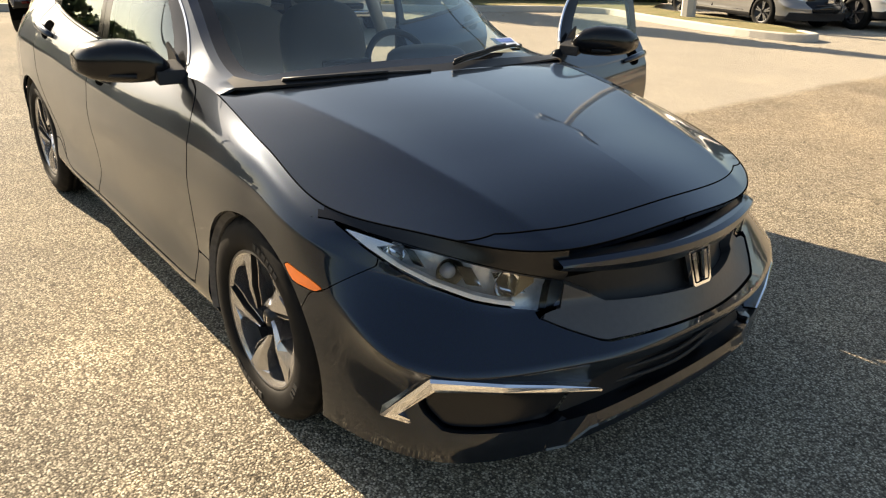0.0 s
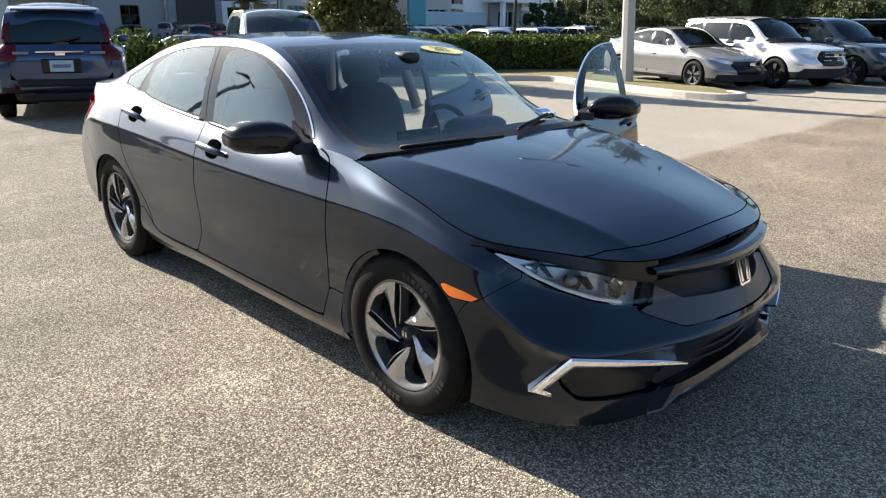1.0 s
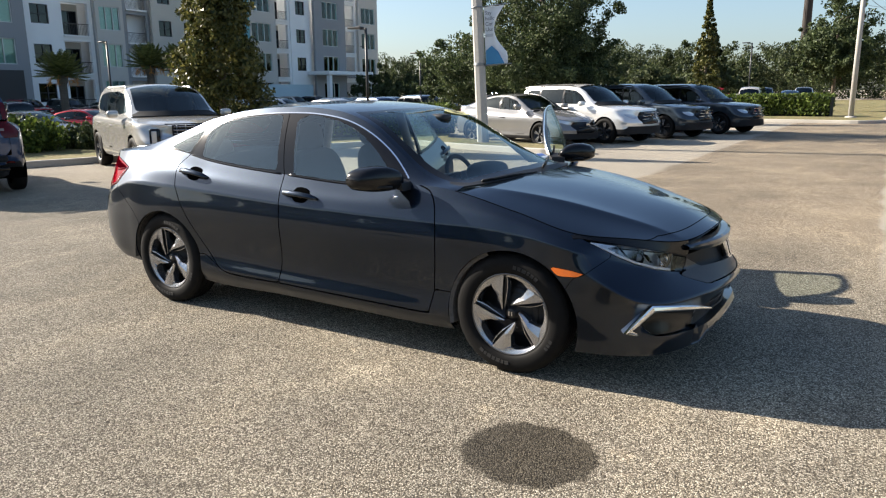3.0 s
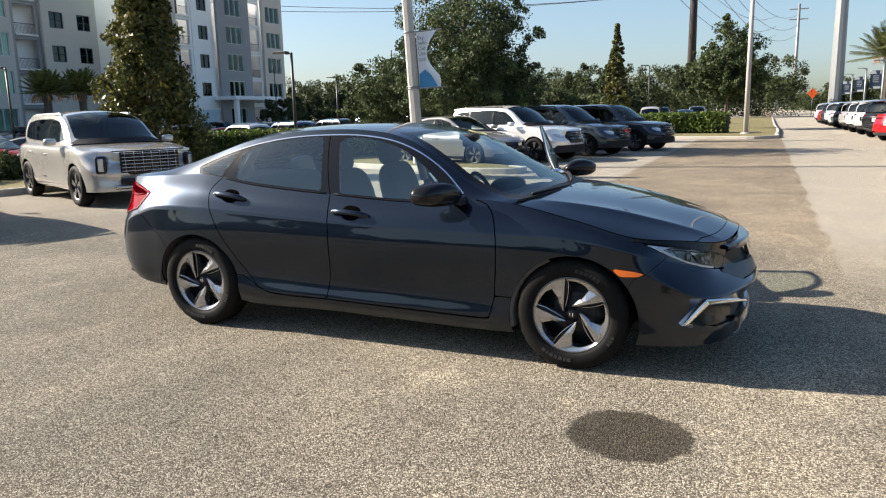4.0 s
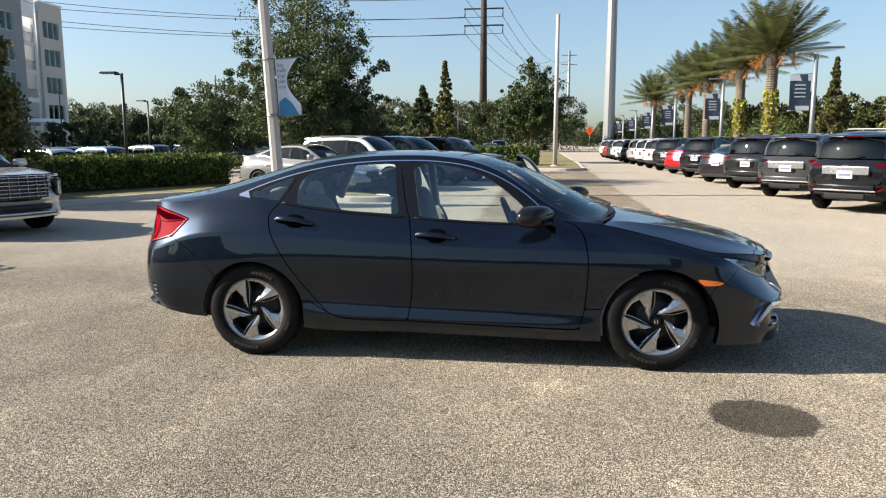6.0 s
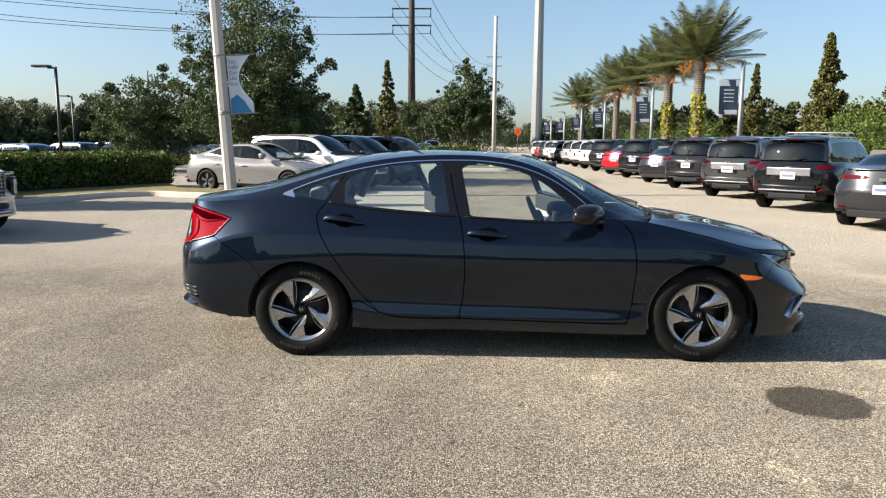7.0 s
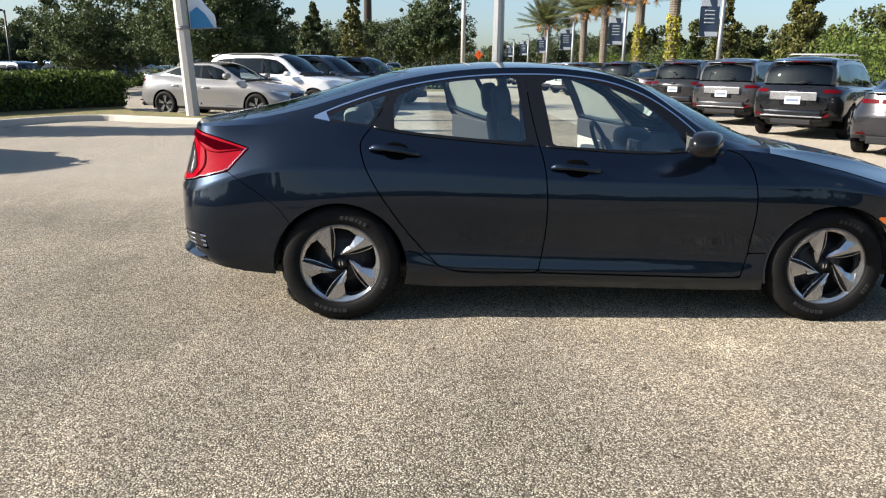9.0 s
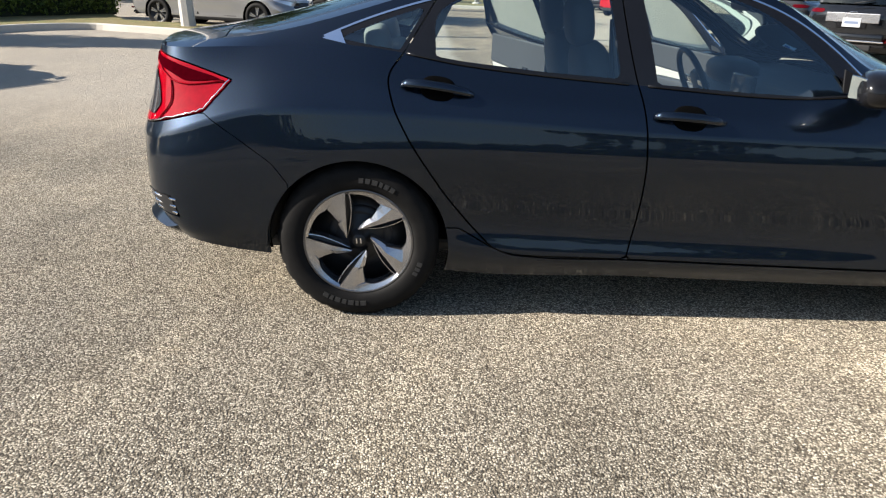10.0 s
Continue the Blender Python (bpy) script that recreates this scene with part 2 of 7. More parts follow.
def box_bm(size, at=(0, 0, 0), bevel=0.0, seg=2, bm=None, turn=None):
    own = bmesh.new()
    bmesh.ops.create_cube(own, size=1.0)
    bmesh.ops.scale(own, vec=size, verts=own.verts)
    if bevel:
        bmesh.ops.bevel(own, geom=own.edges[:], offset=bevel, segments=seg, affect="EDGES", profile=0.5)
    if turn is not None:
        bmesh.ops.transform(own, matrix=turn, verts=own.verts)
    bmesh.ops.translate(own, vec=at, verts=own.verts)
    if bm is None:
        return own
    tmp = bpy.data.meshes.new("tmp")
    own.to_mesh(tmp)
    own.free()
    bm.from_mesh(tmp)
    bpy.data.meshes.remove(tmp)
    return bm


def prism(poly, lo, hi, axis="z", bevel=0.0):
    """A bmesh of a closed outline drawn out between lo and hi along the axis."""
    bm = bmesh.new()
    put = {"z": lambda a, b, c: (a, b, c), "y": lambda a, b, c: (a, c, b), "x": lambda a, b, c: (c, a, b)}[axis]
    low = [bm.verts.new(put(a, b, lo)) for a, b in poly]
    top = [bm.verts.new(put(a, b, hi)) for a, b in poly]
    n = len(poly)
    bm.faces.new(low[::-1])
    bm.faces.new(top)
    for i in range(n):
        bm.faces.new((low[i], low[(i + 1) % n], top[(i + 1) % n], top[i]))
    bmesh.ops.recalc_face_normals(bm, faces=bm.faces)
    if bevel:
        bmesh.ops.bevel(bm, geom=bm.edges[:], offset=bevel, segments=2, affect="EDGES", profile=0.5)
    return bm


def tube(pts, radius, n=8, taper=None):
    """Verts and faces of a round rod along 3D points."""
    P = [Vector(p) for p in pts]
    verts, faces = [], []
    for i, p in enumerate(P):
        d = (P[min(i + 1, len(P) - 1)] - P[max(i - 1, 0)]).normalized()
        a = d.orthogonal().normalized() if i == 0 else (a - d * a.dot(d)).normalized()
        b = d.cross(a)
        r = radius if taper is None else radius + (taper - radius) * i / (len(P) - 1)
        verts += [p + r * (a * math.cos(2 * math.pi * k / n) + b * math.sin(2 * math.pi * k / n)) for k in range(n)]
        if i:
            o = (i - 1) * n
            faces += [[o + k, o + (k + 1) % n, o + n + (k + 1) % n, o + n + k] for k in range(n)]
    faces += [list(range(n))[::-1], [len(verts) - n + k for k in range(n)]]
    return verts, faces


def thing(name, label, category, group="", kind="", at=(0, 0, 0), turn=0.0):
    ob = new(name)
    ob.empty_display_size = 0.2
    ob.matrix_world = pose(*at, 0, 0, turn)
    return tagged(ob, label, category, group, kind)

# ---- ground ----
def ground_mat():
    m = bpy.data.materials.new("exposed_aggregate_asphalt")
    nt, nd, lk, b = nodes_of(m)
    co = nd.new("ShaderNodeTexCoord").outputs["Object"]
    stones = tex(nt, "voronoi", 150.0, coord=co)
    grit = tex(nt, "noise", 260.0, 2.0, coord=co)
    patch = tex(nt, "noise", 0.55, 6.0, 0.62, coord=co)
    blot = tex(nt, "noise", 2.6, 5.0, 0.7, coord=co)
    sep = nd.new("ShaderNodeSeparateColor")
    lk.new(stones.outputs["Color"], sep.inputs[0])
    c = ramp(nt, sep.outputs[0], [(0.0, (0.035, 0.031, 0.026)), (0.3, (0.165, 0.146, 0.115)), (0.6, (0.36, 0.325, 0.26)), (1.0, (0.76, 0.71, 0.60))])
    gaps = ramp(nt, stones.outputs["Distance"], [(0.35, (1, 1, 1)), (0.75, (0.27, 0.26, 0.24))])
    c = mixed(nt, 1.0, c, gaps, "MULTIPLY")
    c = mixed(nt, 0.22, c, ramp(nt, grit.outputs[0], [(0.35, (0.10, 0.085, 0.07)), (0.65, (0.40, 0.35, 0.28))]))
    c = mixed(nt, 1.0, c, ramp(nt, patch.outputs[0], [(0.3, (0.72, 0.72, 0.72)), (0.5, (0.96, 0.95, 0.94)), (0.7, (1.28, 1.25, 1.2))]), "MULTIPLY")
    c = mixed(nt, 1.0, c, ramp(nt, blot.outputs[0], [(0.28, (0.80, 0.79, 0.78)), (0.45, (1, 1, 1)), (0.62, (1.0, 1.0, 1.0)), (0.72, (1.5, 1.45, 1.38))]), "MULTIPLY")
    # pale scuffs drawn out along the lane
    st = nd.new("ShaderNodeMapping")
    st.inputs["Scale"].default_value = (1.0, 0.42, 1.0)
    st.inputs["Rotation"].default_value = (0, 0, 0.5)
    lk.new(co, st.inputs["Vector"])
    scuff = tex(nt, "noise", 1.7, 9.0, 0.68, coord=st.outputs[0])
    c = mixed(nt, 1.0, c, ramp(nt, scuff.outputs[0], [(0.30, (0.84, 0.83, 0.82)), (0.47, (1, 1, 1)), (0.58, (1.03, 1.02, 1.0)), (0.68, (1.42, 1.40, 1.36))]), "MULTIPLY")
    # small dark spots of oil and rubber
    drop = tex(nt, "voronoi", 5.5, coord=co)
    c = mixed(nt, 1.0, c, ramp(nt, drop.outputs["Distance"], [(0.06, (0.55, 0.54, 0.53)), (0.12, (1, 1, 1))]), "MULTIPLY")
    # a damp stain beside the front wheel, with an uneven rim
    geo = nd.new("ShaderNodeVectorMath")
    geo.operation = "DISTANCE"
    sc = nd.new("ShaderNodeMapping")
    sc.inputs["Scale"].default_value = (1.0, 1.06, 0.0)
    sc.inputs["Location"].default_value = (0, 0, 0)
    lk.new(co, sc.inputs["Vector"])
    lk.new(sc.outputs[0], geo.inputs[0])
    geo.inputs[1].default_value = (1.81, -1.61 * 1.06, 0.0)
    wob = nd.new("ShaderNodeMath")
    wob.operation = "MULTIPLY_ADD"
    rim = tex(nt, "noise", 9.0, 4.0, coord=co)
    lk.new(rim.outputs[0], wob.inputs[0])
    wob.inputs[1].default_value = 0.10
    lk.new(geo.outputs["Value"], wob.inputs[2])
    wet = ramp(nt, wob.outputs[0], [(0.315, (1, 1, 1)), (0.345, (0, 0, 0))])
    c = mixed(nt, wet, c, mixed(nt, 1.0, c, (0.27, 0.26, 0.245), "MULTIPLY"))
    # paler paving beyond the seams of the brown lane
    xyz = nd.new("ShaderNodeSeparateXYZ")
    lk.new(co, xyz.inputs[0])
    seam = tex(nt, "noise", 0.9, 4.0, coord=co)
    ax = nd.new("ShaderNodeMath")
    ax.operation = "MULTIPLY_ADD"
    lk.new(seam.outputs[0], ax.inputs[0])
    ax.inputs[1].default_value = 0.3
    lk.new(xyz.outputs[0], ax.inputs[2])
    mr = nd.new("ShaderNodeMapRange")
    mr.inputs["From Min"].default_value, mr.inputs["From Max"].default_value = 3.11, 3.17
    lk.new(ax.outputs[0], mr.inputs["Value"])
    mw = nd.new("ShaderNodeMapRange")
    mw.inputs["From Min"].default_value, mw.inputs["From Max"].default_value = -0.40, -0.55
    lk.new(ax.outputs[0], mw.inputs["Value"])
    my = nd.new("ShaderNodeMapRange")
    my.inputs["From Min"].default_value, my.inputs["From Max"].default_value = 1.5, 4.5
    lk.new(xyz.outputs[1], my.inputs["Value"])
    both = nd.new("ShaderNodeMath")
    both.operation = "MAXIMUM"
    lk.new(mr.outputs[0], both.inputs[0])
    lk.new(mw.outputs[0], both.inputs[1])
    pale = nd.new("ShaderNodeMath")
    pale.operation = "MULTIPLY"
    lk.new(both.outputs[0], pale.inputs[0])
    lk.new(my.outputs[0], pale.inputs[1])
    c = mixed(nt, my.outputs[0], c, mixed(nt, 1.0, c, (1.10, 1.03, 0.97), "MULTIPLY"))
    c = mixed(nt, pale.outputs[0], c, mixed(nt, 0.6, c, (0.40, 0.37, 0.32)))
    c = mixed(nt, 1.0, c, (1.06, 1.045, 1.01), "MULTIPLY")
    lk.new(c, b.inputs["Base Color"])
    rr = ramp(nt, wet, [(0, (0.86,) * 3), (1, (0.55,) * 3)])
    lk.new(rr, b.inputs["Roughness"])
    b.inputs["Specular IOR Level"].default_value = 0.15
    b.inputs["Diffuse Roughness"].default_value = 0.30
    bumped(nt, b, gaps, 0.85, 0.006)
    return m


GROUND = ground_mat()
def ground_z(x):
    """The far lot lies half a metre lower than the lane."""
    return float(np.interp(x, (-58, -50, -24, -17), (0, -.5, -.5, 0)))


G_X = (-1500, -58, -50, -24, -17, 20, 60, 1500)
g_verts = [(x, y, ground_z(x)) for y in (-900, -60, -20, 60, 200, 1800) for x in G_X]
g_faces = [[j * 8 + i, j * 8 + i + 1, j * 8 + i + 9, j * 8 + i + 8] for j in range(5) for i in range(7)]
tagged(link_mesh("ground", g_verts, g_faces, GROUND, smooth=False), "worn tan exposed-aggregate asphalt of a parking lot", "ground", kind="structure")

# ---- the saloon car: smooth lofts between its feature lines; x ahead, origin on the ground between the wheels ----
STATIONS = 14
RAILS = (
    ((2.235, 0, .190), (2.206, .47, .198), (2.000, .790, .190), (1.747, .872, .190), (1.35, .86, .20), (.93, .855, .180), (.3, .860, .190),
     (-.25, .860, .200), (-.95, .858, .203), (-1.35, .84, .25), (-1.75, .835, .258), (-2.09, .745, .298), (-2.23, .42, .305), (-2.25, 0, .305)),
    ((2.235, 0, .262), (2.204, .47, .268), (2.012, .792, .272), (1.745, .882, .285), (1.35, .893, .30), (.9, .889, .262), (.3, .894, .268),
     (-.25, .896, .28), (-.95, .898, .298), (-1.35, .893, .34), (-1.75, .868, .36), (-2.11, .770, .345), (-2.27, .43, .335), (-2.31, 0, .335)),
    ((2.255, 0, .36), (2.205, .43, .372), (1.998, .785, .404), (1.745, .887, .44), (1.35, .905, .45), (.9, .878, .405), (.3, .876, .405),
     (-.25, .877, .41), (-.95, .884, .44), (-1.35, .905, .48), (-1.74, .884, .48), (-2.165, .768, .46), (-2.305, .44, .45), (-2.345, 0, .45)),
    ((2.312, 0, .462), (2.250, .41, .458), (1.998, .832, .481), (1.745, .886, .592), (1.35, .908, .64), (.9, .896, .645), (.3, .899, .645),
     (-.25, .900, .65), (-.95, .904, .67), (-1.35, .909, .68), (-1.74, .888, .63), (-2.170, .766, .61), (-2.31, .44, .60), (-2.35, 0, .60)),
    ((2.262, 0, .59), (2.122, .42, .572), (1.985, .67, .606), (1.74, .866, .69), (1.35, .894, .766), (.9, .882, .775), (.3, .884, .785),
     (-.25, .885, .80), (-.95, .884, .835), (-1.35, .884, .85), (-1.74, .866, .84), (-2.165, .750, .706), (-2.312, .44, .705), (-2.35, 0, .705)),
    ((2.228, 0, .67), (2.128, .42, .654), (1.945, .69, .690), (1.73, .842, .735), (1.35, .868, .825), (.9, .850, .860), (.3, .850, .858),
     (-.25, .848, .88), (-.95, .842, .925), (-1.35, .824, .965), (-1.76, .79, .955), (-2.14, .705, .84), (-2.27, .42, .83), (-2.30, 0, .83)),
    ((2.185, 0, .735), (2.125, .42, .716), (1.90, .70, .752), (1.69, .818, .775), (1.35, .822, .862), (.9, .792, .952), (.3, .79, .935),
     (-.25, .785, .965), (-.95, .765, 1.02), (-1.35, .73, 1.075), (-1.76, .70, 1.06), (-2.12, .645, 1.045), (-2.20, .40, 1.055), (-2.225, 0, 1.06)),
)


def rail_points(rail, ts):
    """A rail's smooth course; at nose and tail it meets its mirror image squarely."""
    p = np.asarray(rail, float)
    flip = np.array([1, -1, 1])
    q = np.vstack([p[1] * flip, p, p[-2] * flip])
    base = np.asarray(RAILS[3], float)
    k = np.r_[0, np.cumsum(np.linalg.norm(np.diff(base, axis=0), axis=1))]
    kk = np.r_[-k[1], k, k[-1] + (k[-1] - k[-2])]
    return hermite(kk, q, np.interp(ts, np.arange(STATIONS), k))


def wrap_grid(per=16, rows=9):
    """Sections through the rails, creased under the windows and, on the nose, along the bumper's shelf."""
    ts = np.linspace(0, STATIONS - 1, (STATIONS - 1) * per + 1)
    R = np.stack([rail_points(r, ts) for r in RAILS], 1)
    low, high = np.linspace(0, 4, 4 * rows + 1), np.linspace(0, 2, 2 * rows + 1)
    out = []
    for t, sec in zip(ts, R):
        w = float(np.clip((3.3 - t) / .8, 0, 1))
        w = w * w * (3 - 2 * w)
        a = hermite(np.arange(5), sec[:5], low)
        b = np.vstack([hermite(np.arange(4), sec[:4], low[:3 * rows + 1]), hermite(np.arange(2), sec[3:5], np.linspace(0, 1, rows + 1))[1:]])
        out.append(np.vstack([a * (1 - w) + b * w, hermite(np.arange(3), sec[4:], high)[1:]]))
    return np.stack(out)


def islands(F):
    """The connected pieces of a list of faces."""
    left, out = [set(f) for f in F], []
    faces = list(F)
    while faces:
        seen, got = set(left[0]), []
        grown = True
        while grown:
            grown = False
            rest_f, rest_s = [], []
            for f, q in zip(faces, left):
                if q & seen:
                    seen |= q
                    got.append(f)
                    grown = True
                else:
                    rest_f.append(f)
                    rest_s.append(q)
            faces, left = rest_f, rest_s
        out.append(got)
    return [g for g in out if len(g) > 3]


def edge_at(x):
    """Height and half width of the top edge of the flanks at x."""
    p = rail_points(RAILS[6], np.linspace(2.2, 11, 200))
    o = np.argsort(p[:, 0])
    return np.interp(x, p[o, 0], p[o, 1]), np.interp(x, p[o, 0], p[o, 2])


ROOF_X = (-2.24, -2.03, -1.80, -1.535, -1.356, -1.133, -.911, -.645, -.379, -.114, .152, .375, .60, .83, 1.0, 1.15)
ROOF_Z = (1.062, 1.098, 1.148, 1.22, 1.273, 1.336, 1.378, 1.402, 1.410, 1.404, 1.375, 1.318, 1.226, 1.112, 1.03, .972)
SIDE_X = (-2.12, -2.0, -1.8, -1.55, -1.338, -1.062, -.787, -.358, -.084, .151, .31, .51, .65, .80, .90, .99)
SIDE_Y = (.60, .605, .625, .645, .635, .618, .606, .60, .604, .62, .64, .675, .70, .722, .732, .75)
SIDE_Z = (1.055, 1.068, 1.09, 1.145, 1.208, 1.293, 1.347, 1.378, 1.370, 1.333, 1.273, 1.142, 1.048, .985, .967, .962)
COWL = 0.99


def canopy_grids(nc=150, ns=22, nt=36):
    cs = np.linspace(COWL, -2.12, nc)
    yb, zb = edge_at(cs)
    yg = hermite(SIDE_X, np.array(SIDE_Y), cs)[:, 0]
    zg = hermite(SIDE_X, np.array(SIDE_Z), cs)[:, 0]
    skew = np.interp(cs, (-2.12, -1.3, -.5, .1, .5, .99), (-.105, -.06, 0, .03, .09, .15))
    zc = hermite(ROOF_X, np.array(ROOF_Z), cs + skew)[:, 0]
    t = np.linspace(0, 1, ns)
    bulge = 0.035 * np.clip((zg - zb) / 0.4, 0, 1)
    side = np.stack([cs[:, None] + 0.12 * skew[:, None] * t,
                     yb[:, None] + (yg - yb)[:, None] * t + bulge[:, None] * 4 * t * (1 - t) * 0.5,
                     zb[:, None] + (zg - zb)[:, None] * t], -1)
    r = np.linspace(0, 1, nt)
    cr = 1 - (1 - r) ** 2.6
    top = np.stack([cs[:, None] + skew[:, None] * (0.12 + 0.88 * cr), yg[:, None] * (1 - r), zg[:, None] + (zc - zg)[:, None] * cr], -1)
    return side, top


def hood_grid(n=60, m=72):
    """A patch between the nose edge, the wing edges, the cowl and the middle line."""
    p, q = np.linspace(0, 1, n), np.linspace(0, 1, m)
    dense = rail_points(RAILS[6], np.linspace(2, 5, 300))
    end = int(np.argmin(np.abs(dense[:, 0] - COWL)))
    dense = dense[:end + 1]
    k = np.r_[0, np.cumsum(np.linalg.norm(np.diff(dense, axis=0), axis=1))]
    side = np.stack([np.interp(p, k / k[-1], dense[:, i]) for i in range(3)], -1)
    fr = rail_points(RAILS[6], np.linspace(2, 0, m))
    cow = np.stack([COWL + .15 * (1 - (1 - q) ** 2.1), side[-1, 1] * (1 - q), side[-1, 2] + (.978 - side[-1, 2]) * (1 - (1 - q) ** 2.1)], -1)
    mid = hermite((0, .18, .42, .7, 1.0), np.array([(2.185, 0, .735), (2.0, 0, .812), (1.75, 0, .875), (1.45, 0, .935), (1.14, 0, .978)]), p)
    P, Q = p[:, None, None], q[None, :, None]
    S = (1 - Q) * side[:, None] + Q * mid[:, None] + (1 - P) * fr[None] + P * cow[None]
    S = S - ((1 - P) * (1 - Q) * fr[0] + (1 - P) * Q * fr[-1] + P * (1 - Q) * cow[0] + P * Q * cow[-1])
    along = np.sin(np.pi * np.clip(p, 0, 1)) ** 0.7
    off = S[..., 1] - (.43 + .32 * p - .07 * p * p)[:, None]
    ridge = np.where(off > 0, np.exp(-np.hypot(off, .012) / .085), np.exp(-np.hypot(off, .012) / .16))
    S[..., 2] += 0.028 * along[:, None] * ridge + 0.012 * along[:, None] * (1 - q[None]) * q[None] * 4
    return S


# outlines in the side view (x, z)
LINE_B = curve([(-.27, .288), (-.246, .411), (-.233, .609), (-.239, .765), (-.26, .92), (-.292, 1.035), (-.332, 1.224), (-.355, 1.40)], 6)
LINE_FRONT = curve([(.62, 1.05), (.74, .962), (.83, .93), (.872, .88), (.901, .774), (.909, .619), (.897, .462), (.882, .32), (.855, .268), (.80, .262)], 6)
LINE_REAR = curve([(-.68, .293), (-.735, .299), (-.80, .317), (-.859, .368), (-.973, .494), (-1.087, .65), (-1.162, .766), (-1.224, .901), (-1.236, .973), (-1.18, 1.06), (-1.078, 1.225), (-1.03, 1.31)], 6)
SILL = [(-.68, .293), (-.27, .288), (.30, .274), (.80, .262)]
FRONT_DOOR = np.vstack([LINE_B[::-1], [(-.27, .288), (.3, .274)], LINE_FRONT[::-1], [(.62, 1.5), (-.355, 1.5)]])
REAR_DOOR = np.vstack([LINE_B, [(-.355, 1.5), (-1.03, 1.5)], LINE_REAR[::-1], [(-.68, .293), (-.27, .288)]])
WINDOW_TOP = curve([(-1.50, 1.098), (-1.338, 1.165), (-1.062, 1.252), (-.787, 1.307), (-.553, 1.331), (-.358, 1.338), (-.084, 1.331), (.151, 1.293), (.31, 1.235), (.51, 1.112), (.625, 1.012)], 6)
DLO = np.vstack([WINDOW_TOP, [(.70, .945), (.53, .90), (.3, .90), (-.25, .93), (-.9, .99), (-1.2, 1.045)]])
FRONT_GLASS = np.vstack([curve([(-.245, 1.285), (-.22, 1.30), (-.009, 1.296), (.15, 1.258), (.30, 1.185), (.40, 1.11), (.475, 1.045)], 5), [(.555, .952), (.115, .967), (-.185, .985)]])
REAR_GLASS = np.vstack([curve([(-1.045, 1.06), (-1.035, 1.20), (-.99, 1.232), (-.80, 1.285), (-.60, 1.308), (-.43, 1.315)], 5), [(-.405, 1.31), (-.358, 1.003), (-.63, 1.018), (-.94, 1.046)]])
QUARTER_GLASS = np.array([(-1.405, 1.104), (-1.25, 1.168), (-1.115, 1.212), (-1.20, 1.075), (-1.30, 1.088)])
FRONT_ARCH, REAR_ARCH = (1.36, .30, .372), (-1.35, .305, .362)
HEADLIGHT = np.array([(.419, .628), (.424, .578), (.45, .560), (.56, .580), (.63, .597), (.70, .628), (.76, .668), (.80, .708), (.826, .750), (.76, .728), (.66, .697), (.55, .664)])
GRILLE = np.array([(-.1, .80), (.405, .80), (.412, .70), (.412, .565), (.50, .556), (.43, .520), (.352, .489), (-.1, .494)])
LOWER_GRILLE = np.array([(-.1, .412), (.30, .408), (.385, .362), (.455, .290), (.42, .268), (-.1, .268)])
FOG_TRIM = ((2.248, .376, .366, .004), (2.212, .49, .392, .010), (2.155, .63, .418, .013), (2.066, .776, .438, .017), (1.962, .826, .322, .024), (2.016, .754, .283, .003))
FOG_POD = np.array([(.40, .356), (.762, .420), (.778, .40), (.772, .335), (.742, .292), (.60, .284), (.475, .276), (.405, .345)])
MARKER = np.array([(1.575, .618), (1.70, .605), (1.762, .592), (1.72, .574), (1.63, .57), (1.605, .585)])
TAIL = np.array([(-2.5, 1.06), (-2.2, 1.034), (-2.02, .990), (-1.835, .940), (-1.893, .878), (-1.948, .819), (-2.03, .797), (-2.246, .738), (-2.5, .73)])
REFLECTOR = np.array([(-2.40, .490), (-2.296, .482), (-2.107, .479), (-2.074, .392), (-2.18, .398), (-2.40, .430)])
BUMPER_FRONT = np.array([(1.55, .10), (1.66, .50), (1.70, .565), (1.765, .597), (1.85, .668), (1.83, .90), (2.6, .90), (2.6, .10)])
BUMPER_REAR = np.array([(-1.60, .05), (-1.62, .57), (-1.68, .645), (-1.80, .725), (-1.948, .819), (-2.03, .797), (-2.246, .738), (-2.6, .72), (-2.6, .05)])
ROCKER = np.vstack([[(-1.12, .10), (-1.02, .40), (-.95, .40), (-.80, .317)], curve([(-.735, .296), (-.68, .29), (-.27, .285), (.30, .271), (.80, .259)], 4), [(.86, .262), (.895, .40), (1.05, .40), (1.1, .1)]])


def circle_sd(c):
    return lambda X: np.where(np.abs(X[:, 1]) > .5, np.hypot(X[:, 0] - c[0], X[:, 2] - c[1]) - c[2], 1.0)


def low_only(sd, zmax=1.0):
    return lambda X: np.maximum(sd(X), X[:, 2] - zmax)


car = thing("saloon_car", "dark gunmetal grey saloon car with two doors open", "car")

HINGE_F, HINGE_R = Vector((.885, .85, 0)), Vector((-.25, .86, 0))
OPEN_F, OPEN_R = -75.0, -70.0


def swing(hinge, angle):
    return Matrix.Translation(hinge) @ pose(0, 0, 0, 0, 0, angle) @ Matrix.Translation(-hinge)


